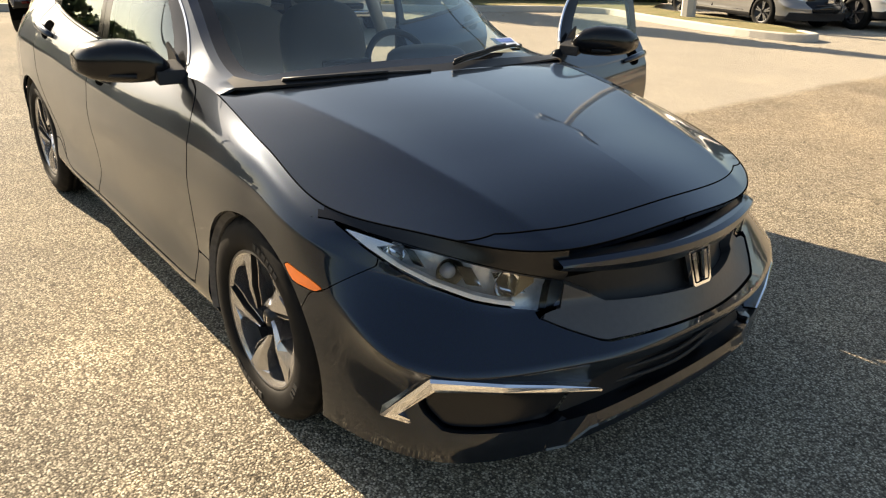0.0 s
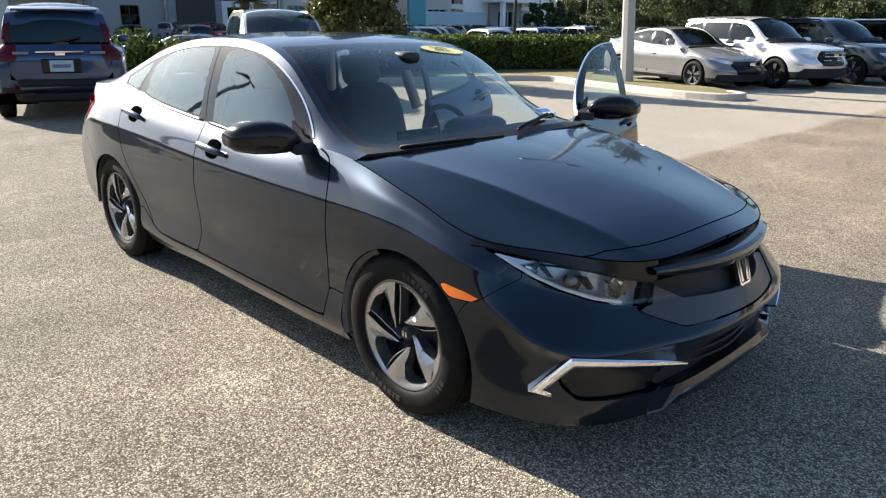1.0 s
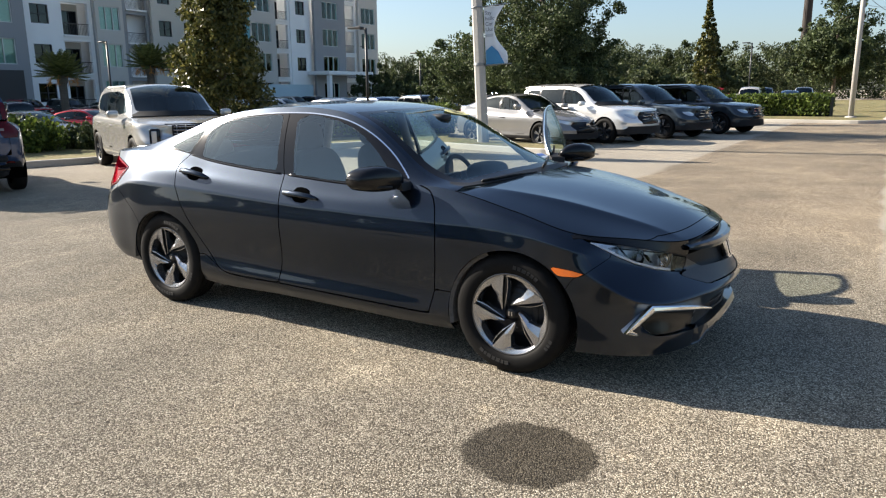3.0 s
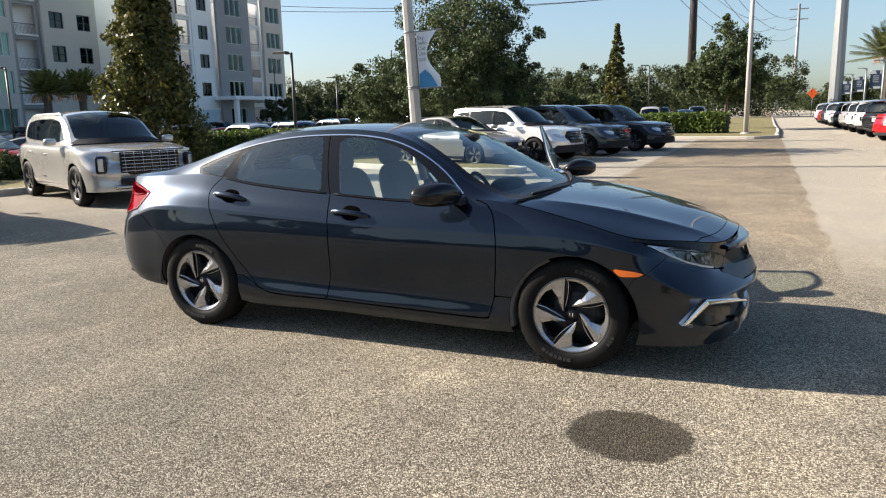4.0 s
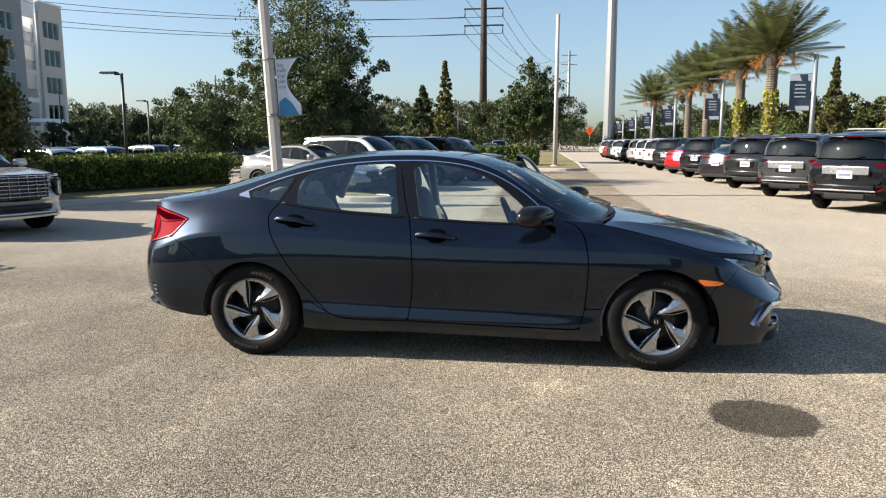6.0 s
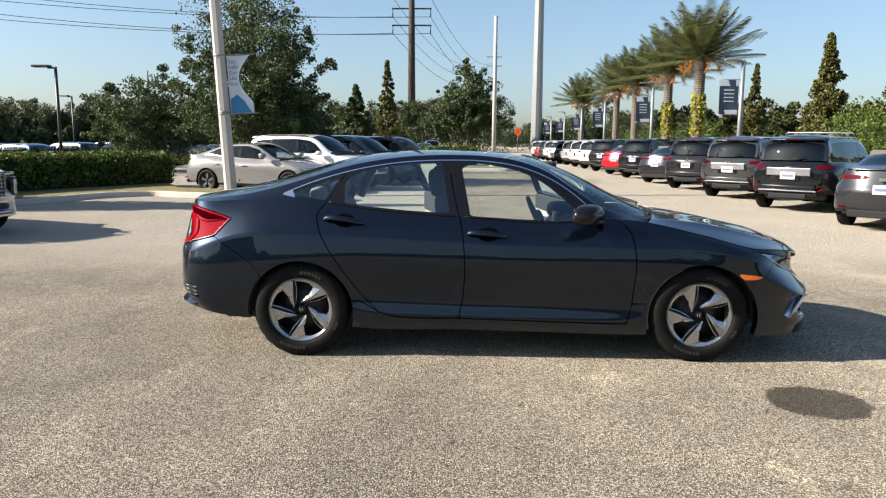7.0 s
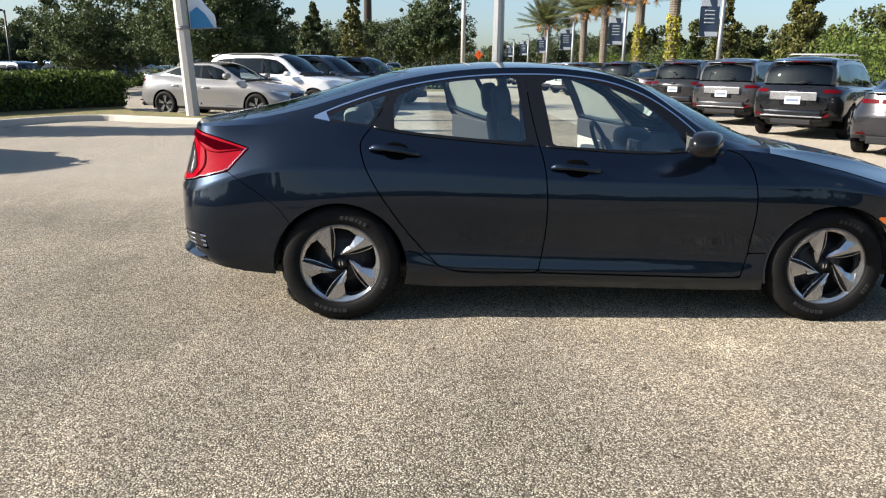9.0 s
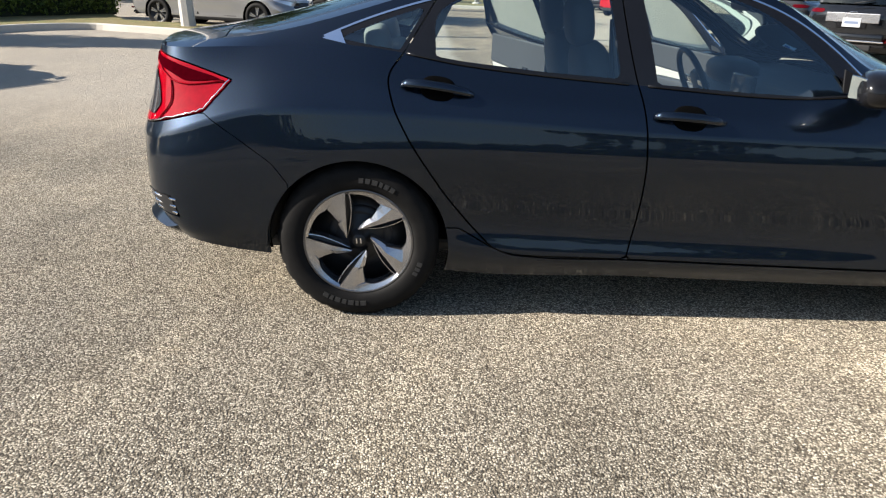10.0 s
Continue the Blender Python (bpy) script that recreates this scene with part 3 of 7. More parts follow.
def build_body():
    V, F = grid_shell(wrap_grid())
    _, F = carve(V, F, circle_sd(FRONT_ARCH))
    _, F = carve(V, F, circle_sd(REAR_ARCH))
    front = lambda sd: (lambda X: np.where(X[:, 0] > 1.5, sd(X), 1.0))
    rear = lambda sd: (lambda X: np.where(X[:, 0] < -1.5, sd(X), 1.0))
    yz = lambda p: flat_sd(p, (1, 2))
    got = {}
    got["headlight"], F = panel(V, F, front(yz(HEADLIGHT)))
    got["brow"], F = panel(V, F, lambda X: np.where(X[:, 0] > 1.66, np.maximum.reduce([np.interp(X[:, 1], (.41, .55, .66, .76, .83), (.632, .672, .704, .733, .755)) - X[:, 2], .405 - X[:, 1], X[:, 1] - .86]), 1.0), .0015)
    got["grille"], F = panel(V, F, front(yz(GRILLE)))
    got["lower_grille"], F = panel(V, F, front(yz(LOWER_GRILLE)))
    got["fog_pod"], F = panel(V, F, front(yz(FOG_POD)))
    got["tail_light"], F = panel(V, F, lambda X: np.where(X[:, 0] < -1.5, np.maximum(flat_sd(TAIL)(X), .40 - X[:, 1]), 1.0))
    got["reflector"], F = panel(V, F, lambda X: np.where(X[:, 0] < -1.5, np.maximum(flat_sd(REFLECTOR)(X), .60 - X[:, 1]), 1.0))
    got["marker_lamp"], F = panel(V, F, front(flat_sd(MARKER)), 0.0015)
    got["front_bumper"], F = panel(V, F, front(flat_sd(BUMPER_FRONT)), 0.0014)
    got["rear_bumper"], F = panel(V, F, rear(flat_sd(BUMPER_REAR)), 0.0018)
    got["sill"], F = panel(V, F, flat_sd(ROCKER), 0.003)
    got["front_door"], F = panel(V, F, flat_sd(FRONT_DOOR), 0.0035)
    got["rear_door"], F = panel(V, F, flat_sd(REAR_DOOR), 0.0035)
    wing, rest = carve(V, F, lambda X: .3 - X[:, 0])
    got["front_wing"], got["quarter_panel"] = wing, rest
    return V, got


WRAP_V, WRAP = build_body()
SIDE, TOP = canopy_grids()


def build_canopy():
    V, F = grid_shell(SIDE)
    got = {}
    got["front_glass"], F = panel(V, F, lambda X: np.maximum(flat_sd(FRONT_GLASS)(X) - .014, flat_sd(DLO)(X) + .006), 0.0)
    got["rear_glass"], F = panel(V, F, lambda X: np.maximum(flat_sd(REAR_GLASS)(X) - .014, flat_sd(DLO)(X) + .006), 0.0)
    got["quarter_glass"], F = panel(V, F, lambda X: np.maximum(flat_sd(QUARTER_GLASS)(X) - .008, flat_sd(DLO)(X) + .006), 0.0)
    black, F = carve(V, F, flat_sd(DLO))
    chrome = lambda X: np.maximum(flat_sd(DLO)(X) - .007, np.where(X[:, 0] < -1.2, 1.053 + .177 * (-1.2 - X[:, 0]), .985 + .1 * np.clip(-X[:, 0], 0, .75)) - X[:, 2])
    spear, black = carve(V, black, lambda X: X[:, 0] + 1.415 + .5 * (X[:, 2] - 1.10))
    trim, F = carve(V, F, chrome)
    got["front_frame"], b2 = panel(V, black, flat_sd(FRONT_DOOR), 0.003)
    got["rear_frame"], got["pillar_cover"] = panel(V, b2, flat_sd(REAR_DOOR), 0.003)
    got["front_trim"], t2 = carve(V, trim, flat_sd(FRONT_DOOR))
    got["rear_trim"], t3 = carve(V, t2, flat_sd(REAR_DOOR))
    back, got["corner_trim"] = carve(V, t3, lambda X: X[:, 0])
    got["quarter_trim"], got["quarter_sill_trim"] = carve(V, back, lambda X: np.interp(X[:, 0], (-1.5, -1.2, -1.0), (1.098, 1.12, 1.13)) - X[:, 2])
    got["trim_spear"] = spear
    got["pillar"] = F
    return V, got


CAN_V, CAN = build_canopy()


def build_top():
    V, F = grid_shell(TOP)
    got = {}
    ws = np.vstack([curve([(.215, .0), (.205, .30), (.165, .50), (.13, .565)], 5), curve([(.30, .60), (.55, .648), (.78, .69), (.90, .70)], 5), curve([(1.0, .66), (1.06, .40), (1.09, .0)], 5), [(1.09, -.1), (.215, -.1)]])
    bl = np.vstack([curve([(-.98, -.1), (-.98, .0), (-1.0, .35), (-1.05, .50)], 5), curve([(-1.30, .555), (-1.6, .57), (-1.80, .565)], 5), curve([(-1.86, .45), (-1.90, .0), (-1.90, -.1)], 4)])
    lid = np.array([(-1.915, -.1), (-1.915, .45), (-1.90, .585), (-1.94, .62), (-2.02, .70), (-2.4, .7), (-2.4, -.1)])
    inner = lambda sd, w: (lambda X: sd(X) + w)
    xy = lambda p: flat_sd(p, (0, 1))
    got["windshield_black"], F = carve(V, F, xy(ws))
    got["windshield"], got["windshield_black"] = carve(V, got["windshield_black"], inner(xy(ws), .045))
    got["rear_window_black"], F = carve(V, F, xy(bl))
    got["rear_window"], got["rear_window_black"] = carve(V, got["rear_window_black"], inner(xy(bl), .035))
    got["boot_lid"], F = panel(V, F, xy(lid), .003)
    cowl, F = carve(V, F, lambda X: .80 - X[:, 0] + np.clip((np.abs(X[:, 1]) - .55) * .6, 0, 1))
    got["cowl"] = cowl
    got["roof"] = F
    return V, got


TOP_V, TOPS = build_top()

def join_sides(name, V, F, mat, label="", depth=0.008, shift=0.0):
    """A panel that crosses the middle line, in one mesh."""
    n = len(V)
    V2 = V + [[x, -y, z, a, -b, c] for x, y, z, a, b, c in V]
    return shell_part(name, V2, F + [[n + i for i in f[::-1]] for f in F], mat, car, label, depth, 1, shift)


HOOD_V, HOOD_F = grid_shell(hood_grid())
join_sides("bonnet", HOOD_V, HOOD_F, PAINT, "", 0.02)
join_sides("roof", TOP_V, TOPS["roof"], PAINT)
join_sides("boot_lid", TOP_V, TOPS["boot_lid"], PAINT)
join_sides("windshield", TOP_V, TOPS["windshield"], GLASS, "clear windscreen", 0)
join_sides("windshield_border", TOP_V, TOPS["windshield_black"], BLACK_GLOSS)
join_sides("rear_window", TOP_V, TOPS["rear_window"], GLASS, "sloping rear window", 0)
join_sides("rear_window_border", TOP_V, TOPS["rear_window_black"], BLACK_GLOSS)
join_sides("cowl_panel", TOP_V, TOPS["cowl"], BLACK_MATT)

BODY_MATS = {"front_bumper": PAINT, "rear_bumper": PAINT, "sill": PAINT, "front_wing": PAINT, "quarter_panel": PAINT, "marker_lamp": ORANGE, "brow": BLACK_GLOSS,
             "tail_light": RED_LENS, "reflector": BLACK_MATT, "headlight": GLASS_CLEAR}
SMOKED = surface("smoked_lens", (.035, .032, .033), .12, coat=1.0, var=.3, grain=90)
CHIN = surface("satin_dark_plastic", (.055, .054, .054), .40, bump=.1)
for side in (-1, 1):
    for nm in ("front_wing", "quarter_panel", "sill", "rear_bumper", "front_bumper"):
        shell_part("inner_shell", WRAP_V, WRAP[nm], VOID, car, "", 0, side, -.035)
    for nm in ("front_wing", "quarter_panel", "sill", "marker_lamp", "brow", "tail_light", "reflector", "headlight"):
        shell_part(nm, WRAP_V, WRAP[nm], BODY_MATS[nm], car, {"marker_lamp": "amber side marker", "tail_light": "red tail light"}.get(nm, ""), 0.0 if nm == "headlight" else 0.012, side)
    shell_part("pillar", CAN_V, CAN["pillar"], PAINT, car, "", 0.008, side)
    shell_part("pillar_cover", CAN_V, CAN["pillar_cover"], BLACK_GLOSS, car, "", 0.006, side)
    shell_part("quarter_glass", CAN_V, CAN["quarter_glass"], GLASS_SIDE, car, "", 0, side)
    for piece in islands(CAN["quarter_trim"]):
        shell_part("quarter_trim", CAN_V, piece, CHROME, car, "bright window trim", 0.006, side, 0.003)
    shell_part("quarter_sill_trim", CAN_V, CAN["quarter_sill_trim"], CHROME, car, "bright window trim", 0.006, side, 0.003)
    shell_part("corner_trim", CAN_V, CAN["corner_trim"], CHROME, car, "bright window trim", 0.006, side, 0.003)
    shell_part("trim_spear", CAN_V, CAN["trim_spear"], CHROME, car, "bright pointed window trim end", 0.006, side, 0.003)
    doors = []
    for nm in ("front", "rear"):
        d = shell_part(nm + "_door", WRAP_V, WRAP[nm + "_door"], PAINT, car, "", 0.02, side)
        shell_part("window_glass", CAN_V, CAN[nm + "_glass"], GLASS_SIDE if side < 0 else GLASS_OPEN, d, "", 0, side)
        shell_part("window_frame", CAN_V, CAN[nm + "_frame"], BLACK_GLOSS, d, "", 0.02, side)
        shell_part("window_trim", CAN_V, CAN[nm + "_trim"], CHROME, d, "bright window trim", 0.006, side, 0.003)
        if side > 0:
            d.matrix_basis = swing(HINGE_F, OPEN_F) if nm == "front" else swing(HINGE_R, OPEN_R)
            d["label"] = nm + " door standing open"
        doors.append(d)
    if side < 0:
        DOORS_R = doors
    else:
        DOORS_L = doors
join_sides("front_bumper", WRAP_V, WRAP["front_bumper"], PAINT, "", .055)
join_sides("rear_bumper", WRAP_V, WRAP["rear_bumper"], PAINT)
g_v, g_f = WRAP_V, WRAP["grille"]
slot_f, g_f = carve(g_v, g_f, lambda X: .697 - X[:, 2])
wing_f, g_f = carve(g_v, g_f, lambda X: .648 - .03 * np.clip((X[:, 1] - .2) / .25, 0, 1) - X[:, 2])
mesh_f, chin_f = carve(g_v, g_f, lambda X: np.maximum(.566 + .06 * np.clip((X[:, 1] - .30) / .12, 0, 1) - X[:, 2], X[:, 1] - .42))
join_sides("grille_slot", g_v, slot_f, VOID, "", 0.0, -.05)
join_sides("grille_wing_back", g_v, wing_f, VOID, "", 0.0, -.03)
wing_v, wing_q = [], []
for i, y in enumerate(np.linspace(-.445, .445, 41)):
    a = abs(y) / .445
    x = 2.242 - .50 * y * y
    z = .672 + .010 * a * a
    h = .024 * (1 - .55 * a ** 3)
    for dx, dz in ((-.06, h + .006), (-.012, h + .002), (.004, h - .006), (.006, 0), (-.004, -h), (-.05, -h - .006)):
        wing_v.append((x + dx, y, z + dz))
    if i:
        o = (i - 1) * 6
        wing_q += [[o + j, o + j + 6, o + j + 7, o + j + 1] for j in range(5)]
wing = link_mesh("grille_wing", wing_v, [q[::-1] for q in wing_q], PAINT, car, "dark wing-shaped grille bar", smooth=False)
join_sides("grille_panel", g_v, mesh_f, BLACK_MATT, "", 0.0, -.035)
join_sides("grille_surround", g_v, chin_f, CHIN, "satin dark grey lower grille surround", 0.03, -.004)
join_sides("lower_grille", WRAP_V, WRAP["lower_grille"], BLACK_MATT, "", 0.0, -0.03)
for zz in (.305, .34, .375):
    pts = [(x + .0, y, zz) for x, y in ((2.15, -.40), (2.205, -.2), (2.23, 0), (2.205, .2), (2.15, .40))]
    v, f = tube(curve(pts, 4), .008, 6)
    link_mesh("grille_slat", v, f, BLACK_MATT, car)
for side in (-1, 1):
    shell_part("fog_pod", WRAP_V, WRAP["fog_pod"], BLACK_GLOSS, car, "", 0.0, side, -0.03)
    for zz in (.30, .322, .344):
        v, f = tube([(2.085, side * .52, zz), (2.03, side * .62, zz), (1.96, side * .72, zz)], .007, 5)
        link_mesh("fog_pod_rib", v, f, BLACK_MATT, car)


LINER = surface("dusty_arch_liner", (.075, .072, .067), .9, grain=45, var=.6, large=6)


def wheel_parts():
    """A wheel about its own hub: the face looks to -y."""
    w = new("wheel")
    w.parent = car
    tyre = curve([(.222, -.082), (.232, -.098), (.262, -.106), (.288, -.101), (.303, -.090), (.3135, -.072)], 4).tolist()
    for o in (-.062, -.030, .003, .036):
        tyre += [(.3155, o - .006), (.3155, o + .016), (.309, o + .018), (.309, o + .024)]
    tyre += [(.3155, .062)] + curve([(.3135, .072), (.303, .090), (.288, .101), (.262, .106), (.232, .098), (.222, .082)], 4).tolist()
    v, f = lathe(tyre, 120)
    grow = lambda r: (.217 + (r - .222) * 1.166) / r
    v = [(x * k * grow(math.hypot(x, z)), y, z * k * grow(math.hypot(x, z))) for n, (x, y, z) in enumerate(v) for k in [1 - (.016 if (n // len(tyre)) % 5 == 0 and .060 < abs(y) < .094 and math.hypot(x, z) > .29 else 0)]]
    tyre_ob = link_mesh("tyre", v, f, RUBBER, w)
    # raised sidewall markings as plain bars in two arcs
    for a0, sizes in ((-128, (5, 3, 5, 4, 5, 3, 5)), (52, (4, 4, 3, 5, 4, 4)), (-35, (3, 3, 4))):
        a = a0
        for size in sizes:
            bm = bmesh.new()
            ring = [[bm.verts.new((r * math.cos(radians(b)), y, r * math.sin(radians(b)))) for r in (.258, .278)] for b in (a, a + size * .5, a + size) for y in (-.1085,)]
            back = [[bm.verts.new((q.co.x, -.098, q.co.z)) for q in pair] for pair in ring]
            for i in range(2):
                bm.faces.new((ring[i][0], ring[i + 1][0], ring[i + 1][1], ring[i][1]))
                for j in (0, 1):
                    bm.faces.new((ring[i][j], ring[i + 1][j], back[i + 1][j], back[i][j]))
            for i in (0, 2):
                bm.faces.new((ring[i][0], ring[i][1], back[i][1], back[i][0]))
            bmesh.ops.recalc_face_normals(bm, faces=bm.faces)
            bm_part("sidewall_bar", bm, RUBBER_MARK, tyre_ob)
            a += size + 1.6
    ring = [(.222, -.082), (.228, -.088), (.226, -.092), (.219, -.091), (.2145, -.084), (.212, -.06), (.205, .05), (.215, .08)]
    v, f = lathe(ring, 72)
    link_mesh("rim", v, f, RIM_LIP, w)
    v, f = lathe([(.0, -.035), (.06, -.03), (.10, -.008), (.206, .0), (.206, .03)], 48)
    link_mesh("hub_disc", v, f, RIM_DARK, w)
    hub = lambda r: .026 * max(0, (.11 - r) / .11)
    for k in range(5):
        turn = 117 + 72 * k
        def at(r, phi, dep):
            a = radians(turn + phi)
            return Vector((r * math.cos(a), dep + hub(r), -r * math.sin(a)))
        # a blade with one straight edge and one hollow edge that runs out into the rim's ring
        cuts = np.linspace(0, 1, 8)
        px, py = .0272 + .1903 * cuts, -.042 * (1 - cuts)
        straight = [(math.hypot(x, y), math.degrees(math.atan2(y, x))) for x, y in zip(px, py)]
        hollow = curve([(.054, -64), (.080, -46), (.112, -35), (.146, -29.5), (.172, -29), (.184, -31)], 6)
        hollow = [hollow[int(round(c * (len(hollow) - 1)))] for c in cuts]
        inner = curve([(.184, -31), (.194, -37), (.2005, -49), (.2045, -62), (.209, -72)], 3)
        outer = [(.2175, -72 * c) for c in np.linspace(0, 1, len(inner))]
        bm = bmesh.new()
        sv = [bm.verts.new(at(r, p, -.090)) for r, p in straight]
        hv = [bm.verts.new(at(r, p, -.082 + .006 * c)) for (r, p), c in zip(hollow, cuts)]
        mv = [bm.verts.new(at((a[0] + b[0]) / 2, (a[1] + b[1]) / 2, -.0915)) for a, b in zip(straight, hollow)]
        for i in range(7):
            bm.faces.new((sv[i], sv[i + 1], mv[i + 1], mv[i]))
            bm.faces.new((mv[i], mv[i + 1], hv[i + 1], hv[i]))
        ov = [sv[-1]] + [bm.verts.new(at(r, p, -.0905)) for r, p in outer[1:]]
        iv = [hv[-1]] + [bm.verts.new(at(r, p, -.083)) for r, p in inner[1:]]
        bm.faces.new((sv[-1], ov[1], mv[-1]))
        bm.faces.new((mv[-1], ov[1], iv[1], hv[-1]))
        for i in range(1, len(iv) - 1):
            bm.faces.new((ov[i], ov[i + 1], iv[i + 1], iv[i]))
        rim_in = hv + iv[1:]
        deep = [bm.verts.new((v.co.x * .985, -.030, v.co.z * .985)) for v in rim_in]
        for i in range(len(deep) - 1):
            bm.faces.new((rim_in[i], rim_in[i + 1], deep[i + 1], deep[i]))
        bmesh.ops.recalc_face_normals(bm, faces=bm.faces)
        blade = bm_part("spoke", bm, RIM, w)
        # the dark pocket along the straight edge, and the slim bright rib that closes it
        wide = [(r * (1 - .03 * c), p + 11 * math.sin(math.pi * min(1, .25 + .62 * c)) * (1 - .35 * c)) for (r, p), c in zip(straight, cuts)]
        bm = bmesh.new()
        lines = [[bm.verts.new(at(r, p, d)) for r, p in pts] for pts, d in ((straight, -.089), (straight, -.066), (wide, -.060))]
        for l0, l1 in zip(lines, lines[1:]):
            for i in range(7):
                bm.faces.new((l0[i], l0[i + 1], l1[i + 1], l1[i]))
        bmesh.ops.recalc_face_normals(bm, faces=bm.faces)
        bm_part("spoke_pocket", bm, RIM_DARK, blade)
        bm = bmesh.new()
        thin = [(r, p + math.degrees(.0035 / r)) for r, p in wide]
        lines = [[bm.verts.new(at(r, p, d)) for r, p in pts] for pts, d in ((wide, -.058), (wide, -.078), (thin, -.077), (thin, -.035))]
        for l0, l1 in zip(lines, lines[1:]):
            for i in range(7):
                bm.faces.new((l0[i], l0[i + 1], l1[i + 1], l1[i]))
        bmesh.ops.recalc_face_normals(bm, faces=bm.faces)
        bm_part("thin_spoke", bm, RIM, blade)
    v, f = lathe([(.10, -.012), (.135, -.012), (.137, -.005), (.137, .01)], 40)
    link_mesh("brake_disc", v, f, RIM_DARK, w)
    for k in range(2):
        bm_part("cap_mark", prism([(-.012 + .017 * k, -.011), (-.006 + .017 * k, -.011), (-.006 + .017 * k, .011), (-.012 + .017 * k, .011)], -.073, -.070, "y"), CHROME, w)
    v, f = lathe([(.0, -.070), (.022, -.070), (.028, -.066), (.034, -.05), (.05, -.04)], 32)
    link_mesh("hub_cap", v, f, RIM_DARK, w)
    for o in w.children_recursive:
        if not o.name.startswith("tyre"):
            for q in o.data.vertices:
                q.co.x, q.co.z = q.co.x * .977, q.co.z * .977
    return w


wheel = wheel_parts()
wheel.matrix_basis = pose(1.35, -.785, .3235)
for x, s, a in ((-1.35, -1, -5), (1.35, 1, 180), (-1.35, 1, 180)):
    copy_thing(wheel, pose(x, .785 * s, .3235, 0, 0, 0 if s < 0 else 180) @ pose(0, 0, 0, 0, a, 0))
for cx, cz, r in (FRONT_ARCH, REAR_ARCH):
    for s in (-1, 1):
        prof = [(cx + (r + .003) * math.cos(t), cz + (r + .003) * math.sin(t)) for t in np.linspace(-.03, math.pi + .03, 30)]
        v = [(x, s * y, z) for x, z in prof for y in (.45, .884)]
        link_mesh("wheel_arch_liner", v, [[2 * i, 2 * i + 1, 2 * i + 3, 2 * i + 2] for i in range(29)], LINER, car)
        link_mesh("wheel_well_wall", [(x, s * .45, z) for x, z in prof] + [(cx + r, s * .45, .27), (cx - r, s * .45, .27)], [list(range(30)) + [31, 30]], VOID, car)
bm_part("boot_floor", box_bm((1.0, 1.0, .05), (-1.75, 0, .36), .01), VOID, car)
bm_part("floor_pan", box_bm((3.9, 1.3, .06), (0, 0, .24), .02), TRIM_DARK, car)
bm_part("engine_block", box_bm((1.0, 1.1, .45), (1.5, 0, .50), .05), VOID, car)

# ---- fittings of the saloon ----
def spot(V, F, a, b, ax):
    """Place and normal of the surface point nearest to (a, b) in the plane of two axes, on the +y half."""
    used = np.array(sorted({i for f in F for i in f}))
    A = np.asarray([V[i] for i in used])
    d = (A[:, ax[0]] - a) ** 2 + (A[:, ax[1]] - b) ** 2
    k = np.argsort(d)[:6]
    w = 1 / (d[k] + 1e-6)
    m = (A[k] * w[:, None]).sum(0) / w.sum()
    return Vector(m[:3]), Vector(m[3:]).normalized()


def mirrored(p, s):
    return Vector((p.x, p.y * s, p.z))


def round_bm(size, at=(0, 0, 0), n=16, power=.6, turn=None):
    """A pillow-like lump: a ball squared off by a power."""
    bm = bmesh.new()
    bmesh.ops.create_uvsphere(bm, u_segments=n * 2, v_segments=n, radius=1)
    for v in bm.verts:
        v.co = Vector([math.copysign(abs(c) ** power, c) * s / 2 for c, s in zip(v.co, size)])
    if turn is not None:
        bmesh.ops.transform(bm, matrix=turn, verts=bm.verts)
    bmesh.ops.translate(bm, vec=at, verts=bm.verts)
    return bm


# door handles
for side, pair in ((-1, DOORS_R), (1, DOORS_L)):
    for d, nm, hx, hz, drop in ((pair[0], "front_door", -.072, .850, -.020), (pair[1], "rear_door", -1.045, .932, -.035)):
        p, n = spot(WRAP_V, WRAP[nm], hx, hz, (0, 2))
        p, n = mirrored(p, side), mirrored(n, side)
        base = Matrix.Translation(p) @ Matrix(((1, 0, 0), (0, 1, 0), (0, 0, 1))).to_4x4()
        tilt = math.degrees(math.atan2(n.z, abs(n.y)))
        fr = Matrix.Translation(p) @ pose(0, 0, 0, tilt * (-1 if side < 0 else 1), math.degrees(math.atan(-drop / .27)), 0)
        # a near-black pad on the skin paints the shade of the hand hollow
        cup = round_bm((.135, .012, .100), (.0, 0, .008), 10, .8)
        bmesh.ops.transform(cup, matrix=fr, verts=cup.verts)
        bm_part("handle_recess", cup, VOID, d, "", True)
        bar = bmesh.new()
        prof = [(-.14, .006, .012), (-.12, .024, .019), (-.06, .036, .020), (.03, .038, .0195), (.10, .028, .018), (.138, .008, .010)]
        rings = []
        for x, o, h in prof:
            rings.append([bar.verts.new((x, side * (o + .009 * math.cos(a)), h * .9 * math.sin(a))) for a in np.linspace(0, 2 * math.pi, 10, endpoint=False)])
        for r0, r1 in zip(rings, rings[1:]):
            for i in range(10):
                bar.faces.new((r0[i], r0[(i + 1) % 10], r1[(i + 1) % 10], r1[i]))
        bar.faces.new(rings[0])
        bar.faces.new(rings[-1])
        bmesh.ops.recalc_face_normals(bar, faces=bar.faces)
        bmesh.ops.transform(bar, matrix=fr, verts=bar.verts)
        bm_part("door_handle", bar, PAINT, d, "", True)

